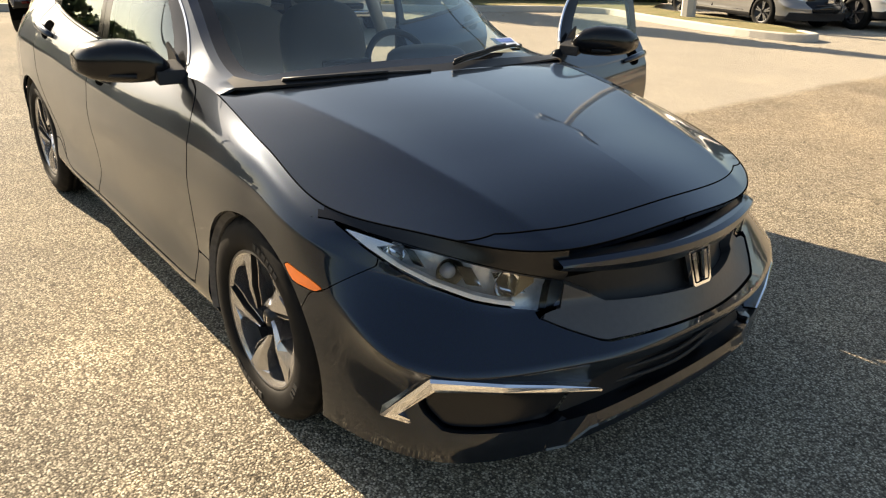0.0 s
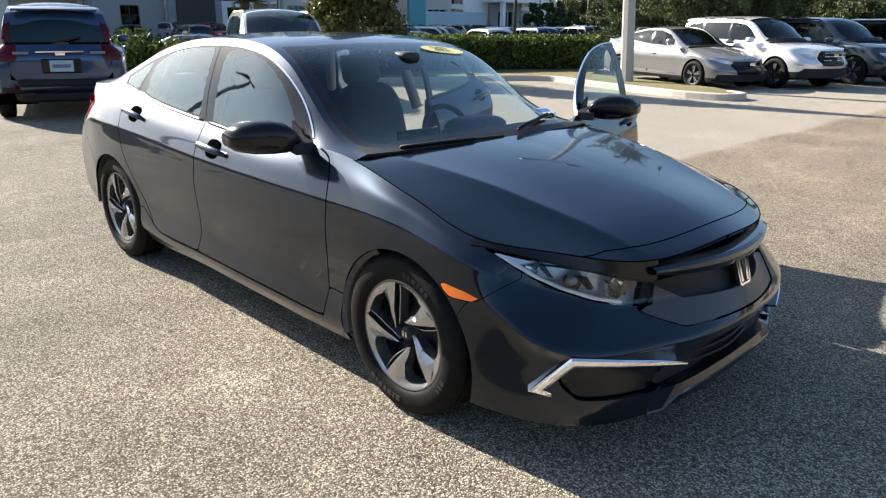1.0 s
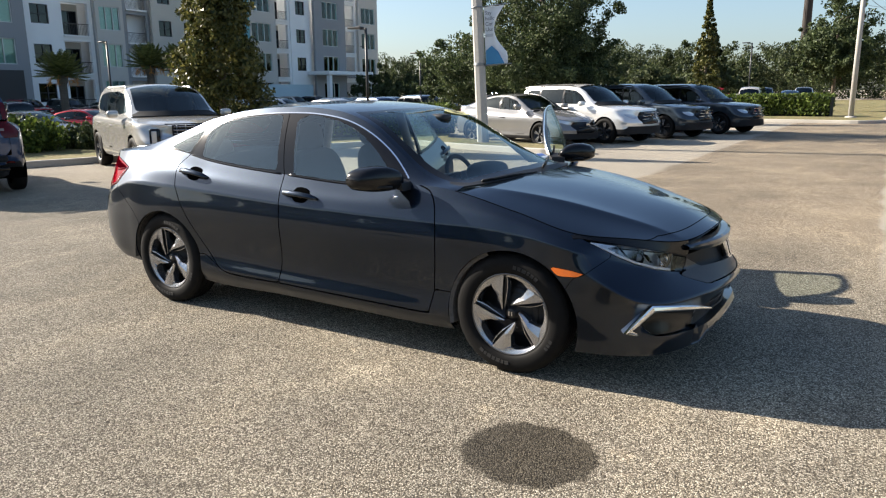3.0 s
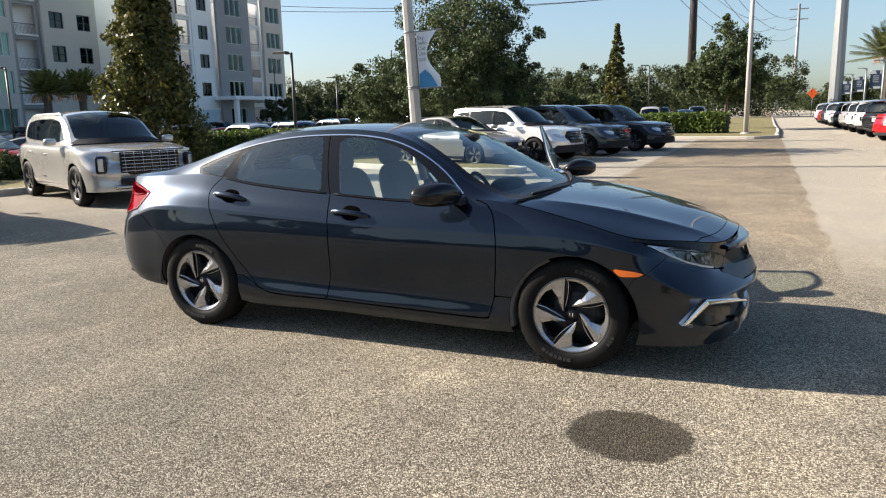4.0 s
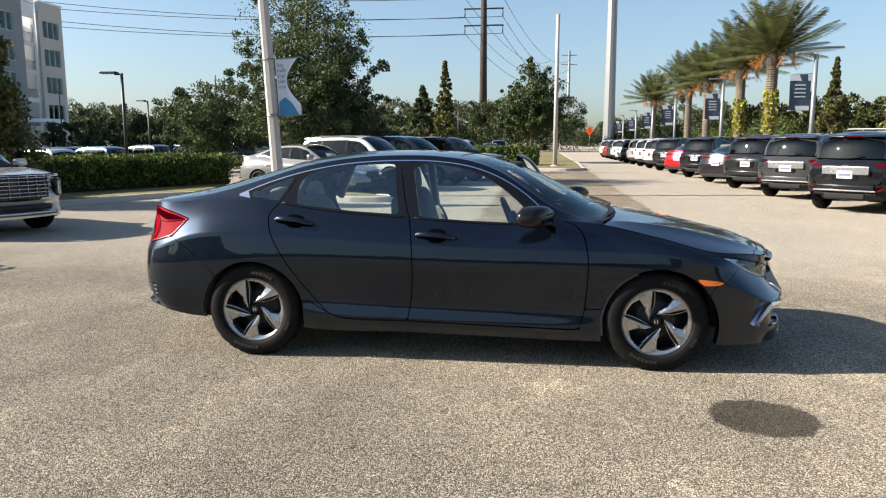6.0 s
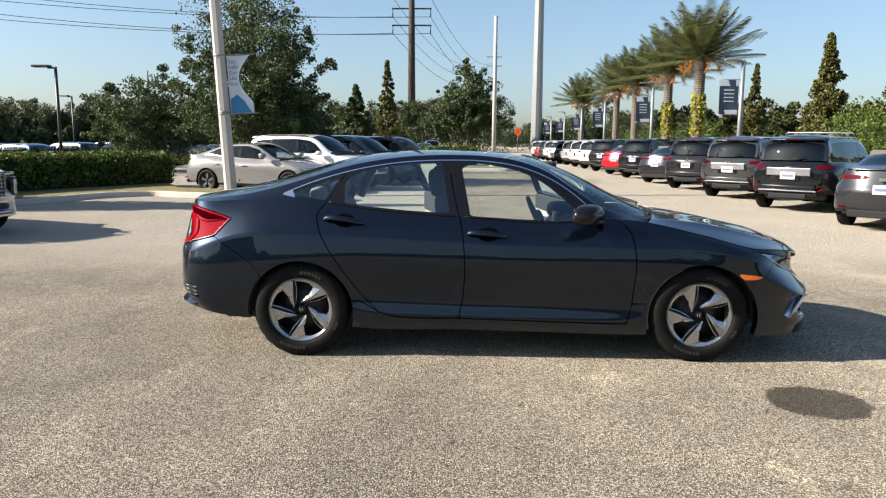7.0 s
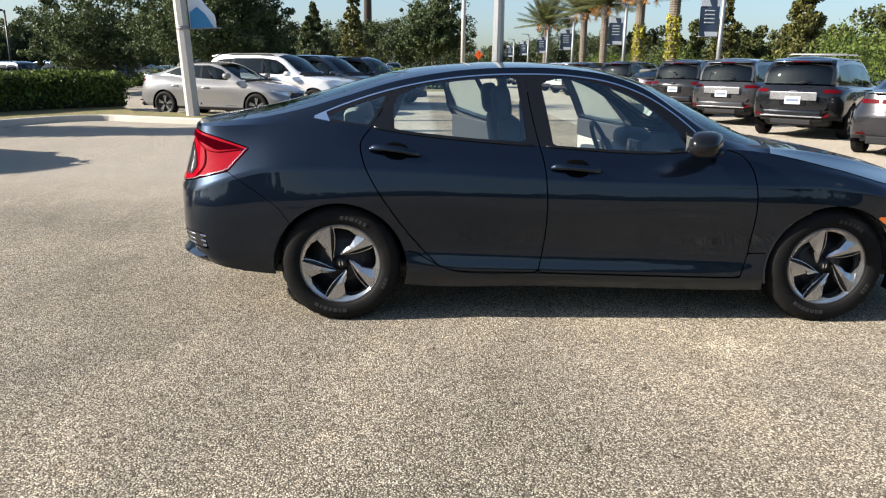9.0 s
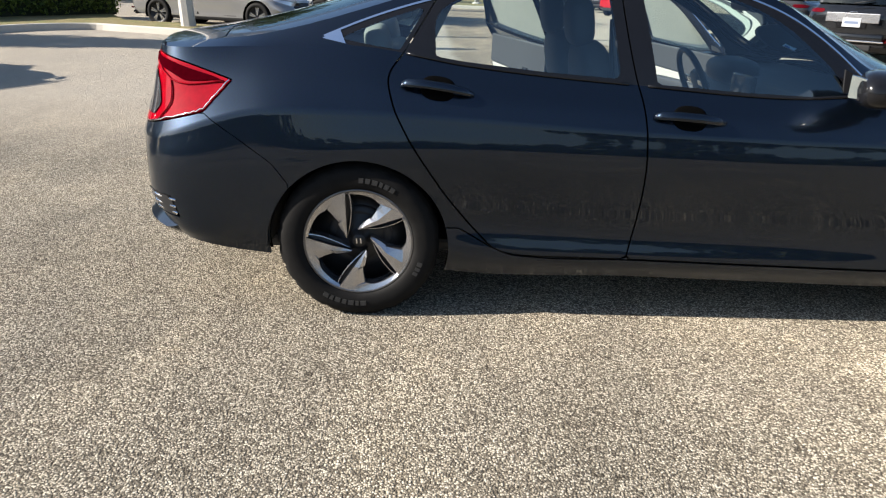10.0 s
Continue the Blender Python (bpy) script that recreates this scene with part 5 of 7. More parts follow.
# ---- parked cars: the same kind of loft, coarser, re-proportioned for each model ----
STYLES = {
    # length ahead of and behind the wheels' middle, half width factor, wheelbase, wheel radius, flank heights, roof and window lines
    "suv": dict(nose=2.30, tail=2.30, wide=1.035, base=2.70, wheel=.36, zmap=((.16, .74, .90, 1.06), (.24, .96, 1.04, 1.10)),
                roof=((-2.22, 1.13), (-2.16, 1.35), (-2.02, 1.57), (-1.85, 1.645), (-1.2, 1.685), (-.4, 1.69), (.15, 1.655), (.45, 1.56), (.80, 1.33), (1.12, 1.10)),
                side=((-2.15, .66, 1.11), (-2.08, .66, 1.30), (-1.98, .63, 1.48), (-1.85, .60, 1.565), (-1.2, .61, 1.60), (-.3, .615, 1.60), (.15, .63, 1.555), (.40, .655, 1.44), (.70, .70, 1.20), (.85, .74, 1.09), (.99, .75, 1.08)),
                glass=((-1.90, 1.17), (-1.86, 1.42), (-1.75, 1.49), (-1.2, 1.535), (-.3, 1.54), (.12, 1.49), (.35, 1.37), (.60, 1.14), (.2, 1.10), (-1.0, 1.13)),
                screen=((.16, .0), (.14, .45), (.10, .57), (.5, .64), (.82, .68), (.97, .4), (1.03, .0)), back=((-2.02, .0), (-2.015, .45), (-1.99, .60), (-2.10, .65), (-2.165, .56), (-2.19, .0)),
                lamp=((.46, .78), (.46, .71), (.62, .70), (.80, .77), (.80, .83), (.62, .83)), grille=((-.1, .90), (.40, .90), (.46, .70), (.36, .56), (-.1, .55)),
                tail_lamp=((-2.6, 1.02), (-2.10, 1.025), (-1.94, 1.0), (-2.05, .955), (-2.6, .945)), clad=.42, tail_y=.52),
    "sedan": dict(nose=2.32, tail=2.34, wide=1.0, base=2.72, wheel=.325, zmap=((.16, .74, .90, 1.06), (.17, .72, .88, 1.05)),
                  roof=((-2.24, 1.062), (-2.03, 1.098), (-1.80, 1.148), (-1.356, 1.28), (-.911, 1.385), (-.379, 1.42), (.152, 1.385), (.6, 1.23), (.83, 1.115), (1.15, .972)),
                  side=((-2.12, .60, 1.055), (-1.8, .625, 1.09), (-1.55, .645, 1.14), (-1.062, .618, 1.283), (-.787, .606, 1.336), (-.358, .60, 1.37), (.151, .62, 1.325), (.51, .675, 1.145), (.80, .722, .985), (.99, .75, .962)),
                  glass=((-1.45, 1.10), (-1.06, 1.24), (-.6, 1.32), (-.08, 1.325), (.3, 1.22), (.55, 1.02), (.53, .96), (-.25, .99), (-1.1, 1.07)),
                  screen=((.215, .0), (.205, .30), (.13, .565), (.55, .648), (.90, .70), (1.06, .40), (1.09, .0)), back=((-.98, .0), (-1.0, .35), (-1.05, .50), (-1.60, .57), (-1.80, .56), (-1.88, .35), (-1.90, .0)),
                  lamp=((.445, .655), (.46, .60), (.60, .60), (.835, .70), (.80, .735), (.60, .688)), grille=((-.1, .66), (.42, .66), (.50, .55), (.36, .36), (-.1, .34)),
                  tail_lamp=((-2.6, .95), (-2.10, .96), (-1.90, .93), (-2.05, .885), (-2.6, .885)), clad=.28, tail_y=.25),
}
STYLES["mpv"] = dict(STYLES["suv"], tail=2.22, back=((-2.02, .0), (-2.015, .45), (-1.99, .60), (-2.10, .65), (-2.165, .56), (-2.19, .0)),
                     tail_lamp=((-2.6, 1.50), (-2.04, 1.50), (-1.95, 1.02), (-2.05, .86), (-2.6, .86)), tail_y=.56)

PLATE = surface("plate_white", (0.38, 0.40, 0.41), 0.4)
PLATE_INK = surface("plate_print", (0.10, 0.13, 0.20), 0.5)
HEAD_LENS = surface("head_lamp_lens", (0.55, 0.57, 0.60), 0.08, 0.5, coat=1.0)
CLAD = surface("grey_cladding", (0.014, 0.014, 0.015), 0.65, spec=0.2)


def copy_of(parent, ob, m):
    c = ob.copy()
    scene.collection.objects.link(c)
    c.parent, c.matrix_basis = parent, m
    return c


def simple_wheel(root, r, rim_mat, spokes=5, far=False):
    w = new("wheel")
    w.parent = root
    v, f = lathe([(r * .70, -.09), (r * .80, -.11), (r * .94, -.10), (r, -.07), (r, .07), (r * .94, .1), (r * .7, .09)], 28)
    link_mesh("tyre", v, f, RUBBER, w)
    bm = bmesh.new()
    prof = [(r * .71, -.088), (r * .66, -.088), (r * .64, -.04), (.0, -.035)]
    v, f = lathe(prof, 28)
    link_mesh("rim", v, f, rim_mat if far else RIM_DARK, w)
    if far:
        return w
    for k in range(spokes):
        a = 2 * math.pi * k / spokes + .3
        for da in (-.13, .13):
            e = Vector((math.cos(a + da), 0, math.sin(a + da)))
            t = Vector((-e.z, 0, e.x))
            q = [e * .04 * r / .33 - t * .012, e * .04 * r / .33 + t * .012, e * r * .68 + t * .018, e * r * .68 - t * .018]
            lo, hi = [bm.verts.new(p + Vector((0, -.05, 0))) for p in q], [bm.verts.new(p + Vector((0, -.082, 0))) for p in q]
            for i in range(4):
                bm.faces.new((lo[i], lo[(i + 1) % 4], hi[(i + 1) % 4], hi[i]))
            bm.faces.new(hi)
    bmesh.ops.recalc_face_normals(bm, faces=bm.faces)
    bm_part("spokes", bm, rim_mat, w)
    return w


def near_trim(style, S, root, zp, V, lines, both):
    """Seams, handles and the fittings of the rear end of a car seen from near by."""
    both("panel_seam", V, lines, VOID, -.004)
    t = S["tail"]
    for s in (-1, 1):
        for x, z in ((-.10, .89), (-1.02, .92)):
            if style == "sedan":
                z -= .12
            bm_part("door_handle", box_bm((.20, .045, .03), (x, s * .895 * S["wide"], z), .012), PAINT_ANY, root, "", True)
        bm_part("rear_reflector", box_bm((.03, .16, .035), (-t + .09, s * .62, .50 if style != "sedan" else .40), .008, turn=pose(0, 0, 0, 0, 0, s * 22)), RED_PARKED, root)
    if style == "sedan":
        bm_part("boot_lip", prism([(-2.02, 1.055), (-2.25, 1.075), (-2.26, 1.05), (-2.05, 1.03)], -.52, .52, "y", .006), PAINT_ANY, root, "", True)
        bm_part("bumper_insert", box_bm((.05, 1.05, .13), (-t + .02, 0, .30), .02), CLAD, root)
        return
    bm_part("roof_spoiler", prism([(-1.82, 1.640), (-2.05, 1.590), (-2.06, 1.565), (-1.95, 1.560)], -.56, .56, "y", .01), PAINT_ANY, root, "", True)
    bm_part("stop_lamp", box_bm((.015, .34, .02), (-2.062, 0, 1.578), .003), RED_PARKED, root)
    v, f = tube([(-t + .03, .03, 1.14), (-t + .07, -.30, 1.20)], .012, 6)
    link_mesh("rear_wiper", v, f, BLACK_MATT, root)
    bm_part("tailgate_recess", box_bm((.03, .52, .21), (-t + .004, 0, zp), .02), BLACK_GLOSS, root)
    bm_part("bumper_bar", box_bm((.09, 1.16, .15), (-t + .03, 0, .535), .035), PAINT_ANY, root, "", True)
    bm_part("skid_panel", box_bm((.06, .80, .11), (-t + .03, 0, .36), .02), CLAD, root, "dark skid panel")


def parked_car(style, rim_mat=RIM, dark_glass=True, far=False):
    S = STYLES[style]
    root = new("suv" if style != "sedan" else "sedan")
    kx, kz = S["base"] / 2.70, S["zmap"]

    def tf(P):
        P = P.copy()
        x = P[..., 0]
        P[..., 0] = np.interp(x, (-2.35, -1.35, 1.35, 2.315), (-S["tail"], -S["base"] / 2, S["base"] / 2, S["nose"]))
        P[..., 1] *= S["wide"]
        P[..., 2] = np.interp(P[..., 2], *kz)
        return P
    wrap = tf(wrap_grid(5, 2))
    hood = tf(hood_grid(9, 8))
    cs = np.concatenate([np.linspace(COWL, -1.7, 32), np.linspace(-1.75, -2.12, 14)])
    yb, zb = edge_at(cs)
    zb = np.interp(zb, *kz)
    sx = np.array(S["side"])
    rx = np.array(S["roof"])
    yg, zg = hermite(sx[:, 0], sx[:, 1], cs)[:, 0], hermite(sx[:, 0], sx[:, 2], cs)[:, 0]
    skew = np.interp(cs, (-2.12, -1.3, -.5, .1, .5, .99), (-.10, -.05, 0, .03, .09, .15))
    zc = hermite(rx[:, 0], rx[:, 1], cs + skew)[:, 0]
    zg = np.minimum(zg, zc)
    t, r = np.linspace(0, 1, 9), np.linspace(0, 1, 9)
    bul = .05 * np.clip((zg - zb) / .4, 0, 1)
    side = np.stack([cs[:, None] + .12 * skew[:, None] * t, yb[:, None] + (yg - yb)[:, None] * t + bul[:, None] * 2 * t * (1 - t), zb[:, None] + (zg - zb)[:, None] * t], -1)
    cr = 1 - (1 - r) ** 2.2
    top = np.stack([cs[:, None] + skew[:, None] * (.12 + .88 * cr), yg[:, None] * (1 - r), zg[:, None] + (zc - zg)[:, None] * cr], -1)
    side[..., 1] *= S["wide"]
    top[..., 1] *= S["wide"]
    for g in (side, top):
        g[..., 0] = np.interp(g[..., 0], (-2.35, -1.35, 1.35, 2.315), (-S["tail"], -S["base"] / 2, S["base"] / 2, S["nose"]))
    V, F = grid_shell(wrap)
    hb, wr = S["base"] / 2, S["wheel"]
    for s in (1, -1):
        _, F = carve(V, F, circle_sd((s * hb, wr - .01, wr + .055)))
    fr = lambda p: (lambda X: np.where(X[:, 0] > 1.5, flat_sd(p, (1, 2))(X), 1.0))
    lamp, F = carve(V, F, fr(S["lamp"]))
    grille, F = carve(V, F, fr(S["grille"]))
    tail, F = carve(V, F, lambda X: np.where(X[:, 0] < -1.5, np.maximum(flat_sd(S["tail_lamp"])(X), S["tail_y"] - X[:, 1]), 1.0))
    clad, F = carve(V, F, lambda X: np.maximum(X[:, 2] - S["clad"] - np.where(np.abs(X[:, 0]) > 2.0, .08, 0), -1))
    zw = kz[1][3] - .03

    def seam(X):
        x, y, z = X[:, 0], np.abs(X[:, 1]), X[:, 2]
        flank = np.minimum.reduce([np.abs(x - .86 + .03 * (z - .6)), np.abs(x + .27 + .06 * (z - .6)), np.abs(x + 1.06 + .42 * (z - .75)), np.abs(z - S["clad"] - .04) + np.where(np.abs(x + .1) > .96, 1, 0)]) - .006
        flank = np.maximum.reduce([flank, S["clad"] + .03 - z, z - zw, np.abs(x + .2) - 1.2])
        gate = np.maximum.reduce([np.abs(z - (.60 if style != "sedan" else .56)) - .007, x + 1.9, y - .66])
        sides = np.maximum.reduce([np.abs(y - .67) - .006, x + 1.9, .59 - z])
        return np.minimum.reduce([flank, gate, sides])
    lines = []
    if not far:
        lines, F = carve(V, F, seam)
    body = [(V, F)]
    V2, F2 = grid_shell(side)
    win, F2 = carve(V2, F2, flat_sd(S["glass"]))
    pil = [flat_sd([(x - .05, .9), (x + .03, .9), (x - .03, 1.7), (x - .10, 1.7)]) for x in (-.28, -1.22)]
    bars, rest = [], win
    for p in pil:
        b, rest = carve(V2, rest, p)
        bars.append(b)
    f1, rest = carve(V2, rest, lambda X: -.28 - X[:, 0])
    f2, f3 = carve(V2, rest, lambda X: -1.22 - X[:, 0])
    d_lamp = []
    if style == "mpv":
        d_lamp, F2 = carve(V2, F2, flat_sd([(-2.4, 1.53), (-2.03, 1.53), (-1.965, 1.30), (-1.95, 1.0), (-2.4, 1.0)]))
    body.append((V2, F2))
    V3, F3 = grid_shell(top)
    scr, F3 = carve(V3, F3, flat_sd(list(S["screen"]) + [(S["screen"][-1][0], -.1), (S["screen"][0][0], -.1)], (0, 1)))
    bk, F3 = carve(V3, F3, flat_sd(list(S["back"]) + [(S["back"][-1][0], -.1), (S["back"][0][0], -.1)], (0, 1)))
    cow, F3 = carve(V3, F3, lambda X: .84 - X[:, 0])
    r_lamp = []
    if style == "mpv":
        r_lamp, F3 = carve(V3, F3, lambda X: np.maximum.reduce([X[:, 0] + 1.97, .585 - X[:, 1], X[:, 2] - 1.54]))
    body.append((V3, F3))
    body.append(grid_shell(hood))
    # the painted shell, both sides in one mesh
    av, af, an = [], [], []
    for VV, FF in body:
        A = np.asarray(VV)
        for s in (1, -1):
            o = len(av)
            av += (A[:, :3] * (1, s, 1)).tolist()
            an += (A[:, 3:] * (1, s, 1)).tolist()
            af += [[o + i for i in (f if s > 0 else f[::-1])] for f in FF]
    shell = link_mesh("body", av, af, PAINT_ANY, root, "", True, an)
    dark = GLASS_DARK if dark_glass else GLASS

    def both(nm, VV, FF, mat, shift=0.0, lab=""):
        A = np.asarray(VV)
        n = len(VV)
        M = VV + (A * (1, -1, 1, 1, -1, 1)).tolist()
        return shell_part(nm, M, FF + [[n + i for i in f[::-1]] for f in FF], mat, root, lab, 0.0, 1, shift)
    both("windscreen", V3, scr, GLASS_SCREEN)
    both("rear_window", V3, bk, dark)
    both("cowl", V3, cow, CLAD)
    both("grille", V, grille, BLACK_GLOSS, -.01)
    both("lower_cladding", V, clad, CLAD)
    for s in (-1, 1):
        for nm, FF in (("front_window", f1), ("rear_door_window", f2), ("side_window", f3)):
            shell_part(nm, V2, FF, dark if nm != "front_window" else GLASS, root, "", 0, s)
        for b in bars:
            shell_part("window_pillar", V2, b, BLACK_GLOSS, root, "", 0, s)
        shell_part("headlight", V, lamp, HEAD_LENS, root, "", 0.02, s, .004)
        shell_part("tail_light", V, tail, RED_PARKED, root, "red tail light", 0.02, s, .006)
        if d_lamp:
            shell_part("pillar_light", V2, d_lamp, RED_PARKED, root, "tall red pillar light", 0.0, s, .006)
            shell_part("pillar_light", V3, r_lamp, RED_PARKED, root, "tall red pillar light", 0.0, s, .006)
        bm = box_bm((.16, .20, .13), (.62, s * (.98 * S["wide"] + .02), kz[1][3] + .02), .045)
        bm_part("wing_mirror", bm, PAINT_ANY, root, "", True)
        if style == "suv" and not far:
            v, f = tube([(.05, s * .60, 1.575), (-.1, s * .60, 1.635), (-1.5, s * .59, 1.63), (-1.65, s * .58, 1.575)], .018, 6)
            link_mesh("roof_rail", v, f, BLACK_MATT, root)
    bm_part("cabin_floor", box_bm((3.6, 1.35, .5), (-.1, 0, .5), .1), TRIM_DARK, root)
    for x in (.15, -.85) if not far else ():
        for s in (-.36, .36):
            bm_part("seat", box_bm((.16, .46, .72), (x - .15, s, kz[1][3] - .02), .06, turn=pose(0, 0, 0, 0, -14, 0)), CLOTH, root)
    zp = .80 if style != "sedan" else .72
    bm_part("number_plate", box_bm((.012, .31, .16), (-S["tail"] - .012, 0, zp), .003), PLATE, root)
    if not far:
        near_trim(style, S, root, zp, V, lines, both)
    bm_part("plate_print", box_bm((.004, .24, .05), (-S["tail"] - .020, 0, zp), .001), PLATE_INK, root)
    bm_part("rear_badge", box_bm((.012, .13, .05), (-S["tail"] - .004, 0, zp + .17), .004), CHROME, root)
    bm_part("front_badge", box_bm((.012, .15, .07), (S["nose"] - .02, 0, .80 if style != "sedan" else .60), .004), CHROME, root)
    for k in range(3) if not far else ():
        bm_part("grille_bar", box_bm((.02, .70, .018), (S["nose"] - .035 - .01 * k, 0, (.86 if style != "sedan" else .52) - .085 * k), .004), CHROME if style != "sedan" else BLACK_MATT, root)
    for s in (1, -1) if not far else ():
        bm_part("exhaust_trim", box_bm((.05, .34, .05), (-S["tail"] + .06, s * .45, .40 if style != "sedan" else .30), .012), BLACK_GLOSS, root)
    w = simple_wheel(root, wr, rim_mat, far=far)
    w.matrix_basis = pose(hb, -.80 * S["wide"], wr)
    for x, s in ((-hb, -1), (hb, 1), (-hb, 1)):
        copy_thing(w, pose(x, .80 * S["wide"] * s, wr, 0, 0, 0 if s < 0 else 180))
    for s in (1, -1) if not far else ():
        for q in (1, -1):
            prof = [(s * hb + (wr + .06) * math.cos(a), wr - .01 + (wr + .06) * math.sin(a)) for a in np.linspace(-.3, math.pi + .3, 14)]
            link_mesh("wheel_arch_liner", [(x, q * y, z) for x, z in prof for y in (.4, .88 * S["wide"])], [[2 * i, 2 * i + 1, 2 * i + 3, 2 * i + 2] for i in range(13)], VOID, root)
    return root


PROTO = {}


def place_car(style, at, heading, colour, label, group="", rim=None, far=False):
    key = (style, far)
    m = pose(at[0], at[1], at[2] if len(at) > 2 else 0.0, 0, 0, heading)
    if key not in PROTO:
        c = parked_car(style, far=far)
        c.matrix_basis = m
        PROTO[key] = c
    else:
        c = copy_thing(PROTO[key], m)
        c.name = PROTO[key].name.split(".")[0]
    for o in c.children_recursive:
        o.color = (*colour, 1.0)
    for k in ("label", "category", "group"):
        if k in c:
            del c[k]
    return tagged(c, label, "car", group)


SILVER, WHITE, GREY, BLACK, BLUE, RED, PEARL = (.25, .245, .24), (.76, .75, .73), (.08, .08, .085), (.012, .012, .014), (.03, .05, .10), (.45, .012, .015), (.50, .485, .45)
place_car("sedan", (-6.15, 15.37), -18, SILVER, "silver saloon car parked at the grass island", "cars by the island")
place_car("suv", (-4.91, 17.1), -18, WHITE, "white SUV parked beside the silver saloon", "cars by the island")
place_car("suv", (-4.0, 19.9), -18, (.05, .065, .08), "dark blue-grey SUV parked in the island row", "cars by the island")
place_car("suv", (-2.95, 23.0), -18, (.04, .05, .06), "dark slate SUV at the end of the row", "cars by the island")
palisade = place_car("suv", (-9.72, 5.59), -22, PEARL, "large pearl white SUV with a broad chrome grille", "", None)
palisade.matrix_basis = palisade.matrix_basis @ Matrix.Diagonal((1.07, 1.05, 1.0, 1))
for o in list(palisade.children):
    if o.name.startswith("lower_cladding"):
        o.data = o.data.copy()
        o.data.materials[0] = PAINT_ANY
    if o.name.startswith("roof_rail"):
        o.data = o.data.copy()
        o.data.materials[0] = surface("silver_rail", (.55, .55, .54), .35, .6)
# its broad grille, upright lamps and skid plate
def bow(z, half, r, mat, name, x0=2.315, n=13):
    pts = [(x0 - .24 * y * y - .02 * max(0, z - .75), y, z) for y in np.linspace(-half, half, n)]
    v, f = tube(pts, r, 6)
    return link_mesh(name, v, f, mat, palisade)


back = [(2.30 - .24 * y * y - .02 * max(0, z - .75), y, z) for y in np.linspace(-.49, .49, 15) for z in (.60, .95)]
link_mesh("grille_backing", back, [[2 * i, 2 * i + 2, 2 * i + 3, 2 * i + 1] for i in range(14)], BLACK_GLOSS, palisade)
for k in range(6):
    bow(.630 + .058 * k, .47, .010, RIM, "grille_bar")
for k in range(7):
    y = -.42 + .14 * k
    v, f = tube([(2.318 - .24 * y * y, y, .61), (2.312 - .24 * y * y, y, .95)], .005, 6)
    link_mesh("grille_stud", v, f, SATIN, palisade)
bow(.968, .60, .010, BLACK_GLOSS, "brow_trim")
bow(.455, .50, .05, BLACK_MATT, "lower_intake", 2.30)
bow(.36, .60, .035, RIM, "skid_plate", 2.30)
for s in (-1, 1):
    lens = bm_part("upright_lamp", box_bm((.10, .17, .30), (2.065, s * .725, .74), .03, turn=pose(0, 0, 0, 0, 0, s * 32)), BLACK_GLOSS, palisade, "tall clear head lamp", True)
    bm_part("lamp_glass", box_bm((.02, .09, .22), (2.106, s * .750, .74), .01, turn=pose(0, 0, 0, 0, 0, s * 32)), HEAD_LENS, lens)
    bm_part("signal_strip", box_bm((.05, .26, .040), (2.10, s * .66, .945), .01, turn=pose(0, 0, 0, 0, 0, s * 30)), HEAD_LENS, palisade)
crv = place_car("mpv", (-10.45, 1.75), 162, (.03, .055, .115), "blue-grey compact SUV with tall red tail lights")
for o in list(crv.children):
    if o.name.startswith("skid_panel") or o.name.startswith("number_plate"):
        o.data = o.data.copy()
        o.data.materials[0] = CLAD if o.name.startswith("skid") else surface("pale_blue_plate", (.30, .42, .46), .4)
bm_part("chrome_strip", box_bm((.02, .62, .025), (-2.235, 0, 1.0), .006), CHROME, crv)
for s in (-1, 1):
    bm_part("model_mark", box_bm((.01, .20, .035), (-2.205, s * .50, .985), .002), SATIN, crv)
bm_part("tailgate_step", box_bm((.06, 1.2, .10), (-2.24, 0, .56), .03), CLAD, crv)
ROW = [("sedan", (.03, .03, .033), "dark grey saloon with its boot to the lane"), ("suv", (.012, .013, .015), "dark grey SUV with silver roof rails"),
       ("suv", (.055, .055, .057), "mid-grey SUV with a wide rear window"), ("suv", (.025, .025, .027), "charcoal grey small SUV in a row"),
       ("sedan", (.03, .025, .03), "plum-grey saloon between two SUVs"), ("suv", (.015, .015, .018), "black SUV parked in the angled row"),
       ("sedan", (.48, .012, .018), "bright red hatchback in the angled row"), ("suv", (.02, .02, .022), "glossy black SUV beside the red car"),
       ("suv", (.58, .57, .555), "white SUV parked at an angle"), ("suv", (.56, .555, .54), "white SUV with a dark rear window"),
       ("suv", (.35, .35, .35), "silver SUV in the long row"), ("suv", (.03, .035, .045), "dark blue SUV in the long row"),
       ("sedan", (.55, .54, .52), "pale silver saloon in the row"), ("suv", (.55, .55, .55), "white SUV far along the row"),
       ("suv", (.05, .05, .05), "dark SUV far along the row"), ("sedan", (.3, .02, .02), "dark red saloon far along the row"), ("suv", (.6, .6, .6), "pale SUV at the far end")]
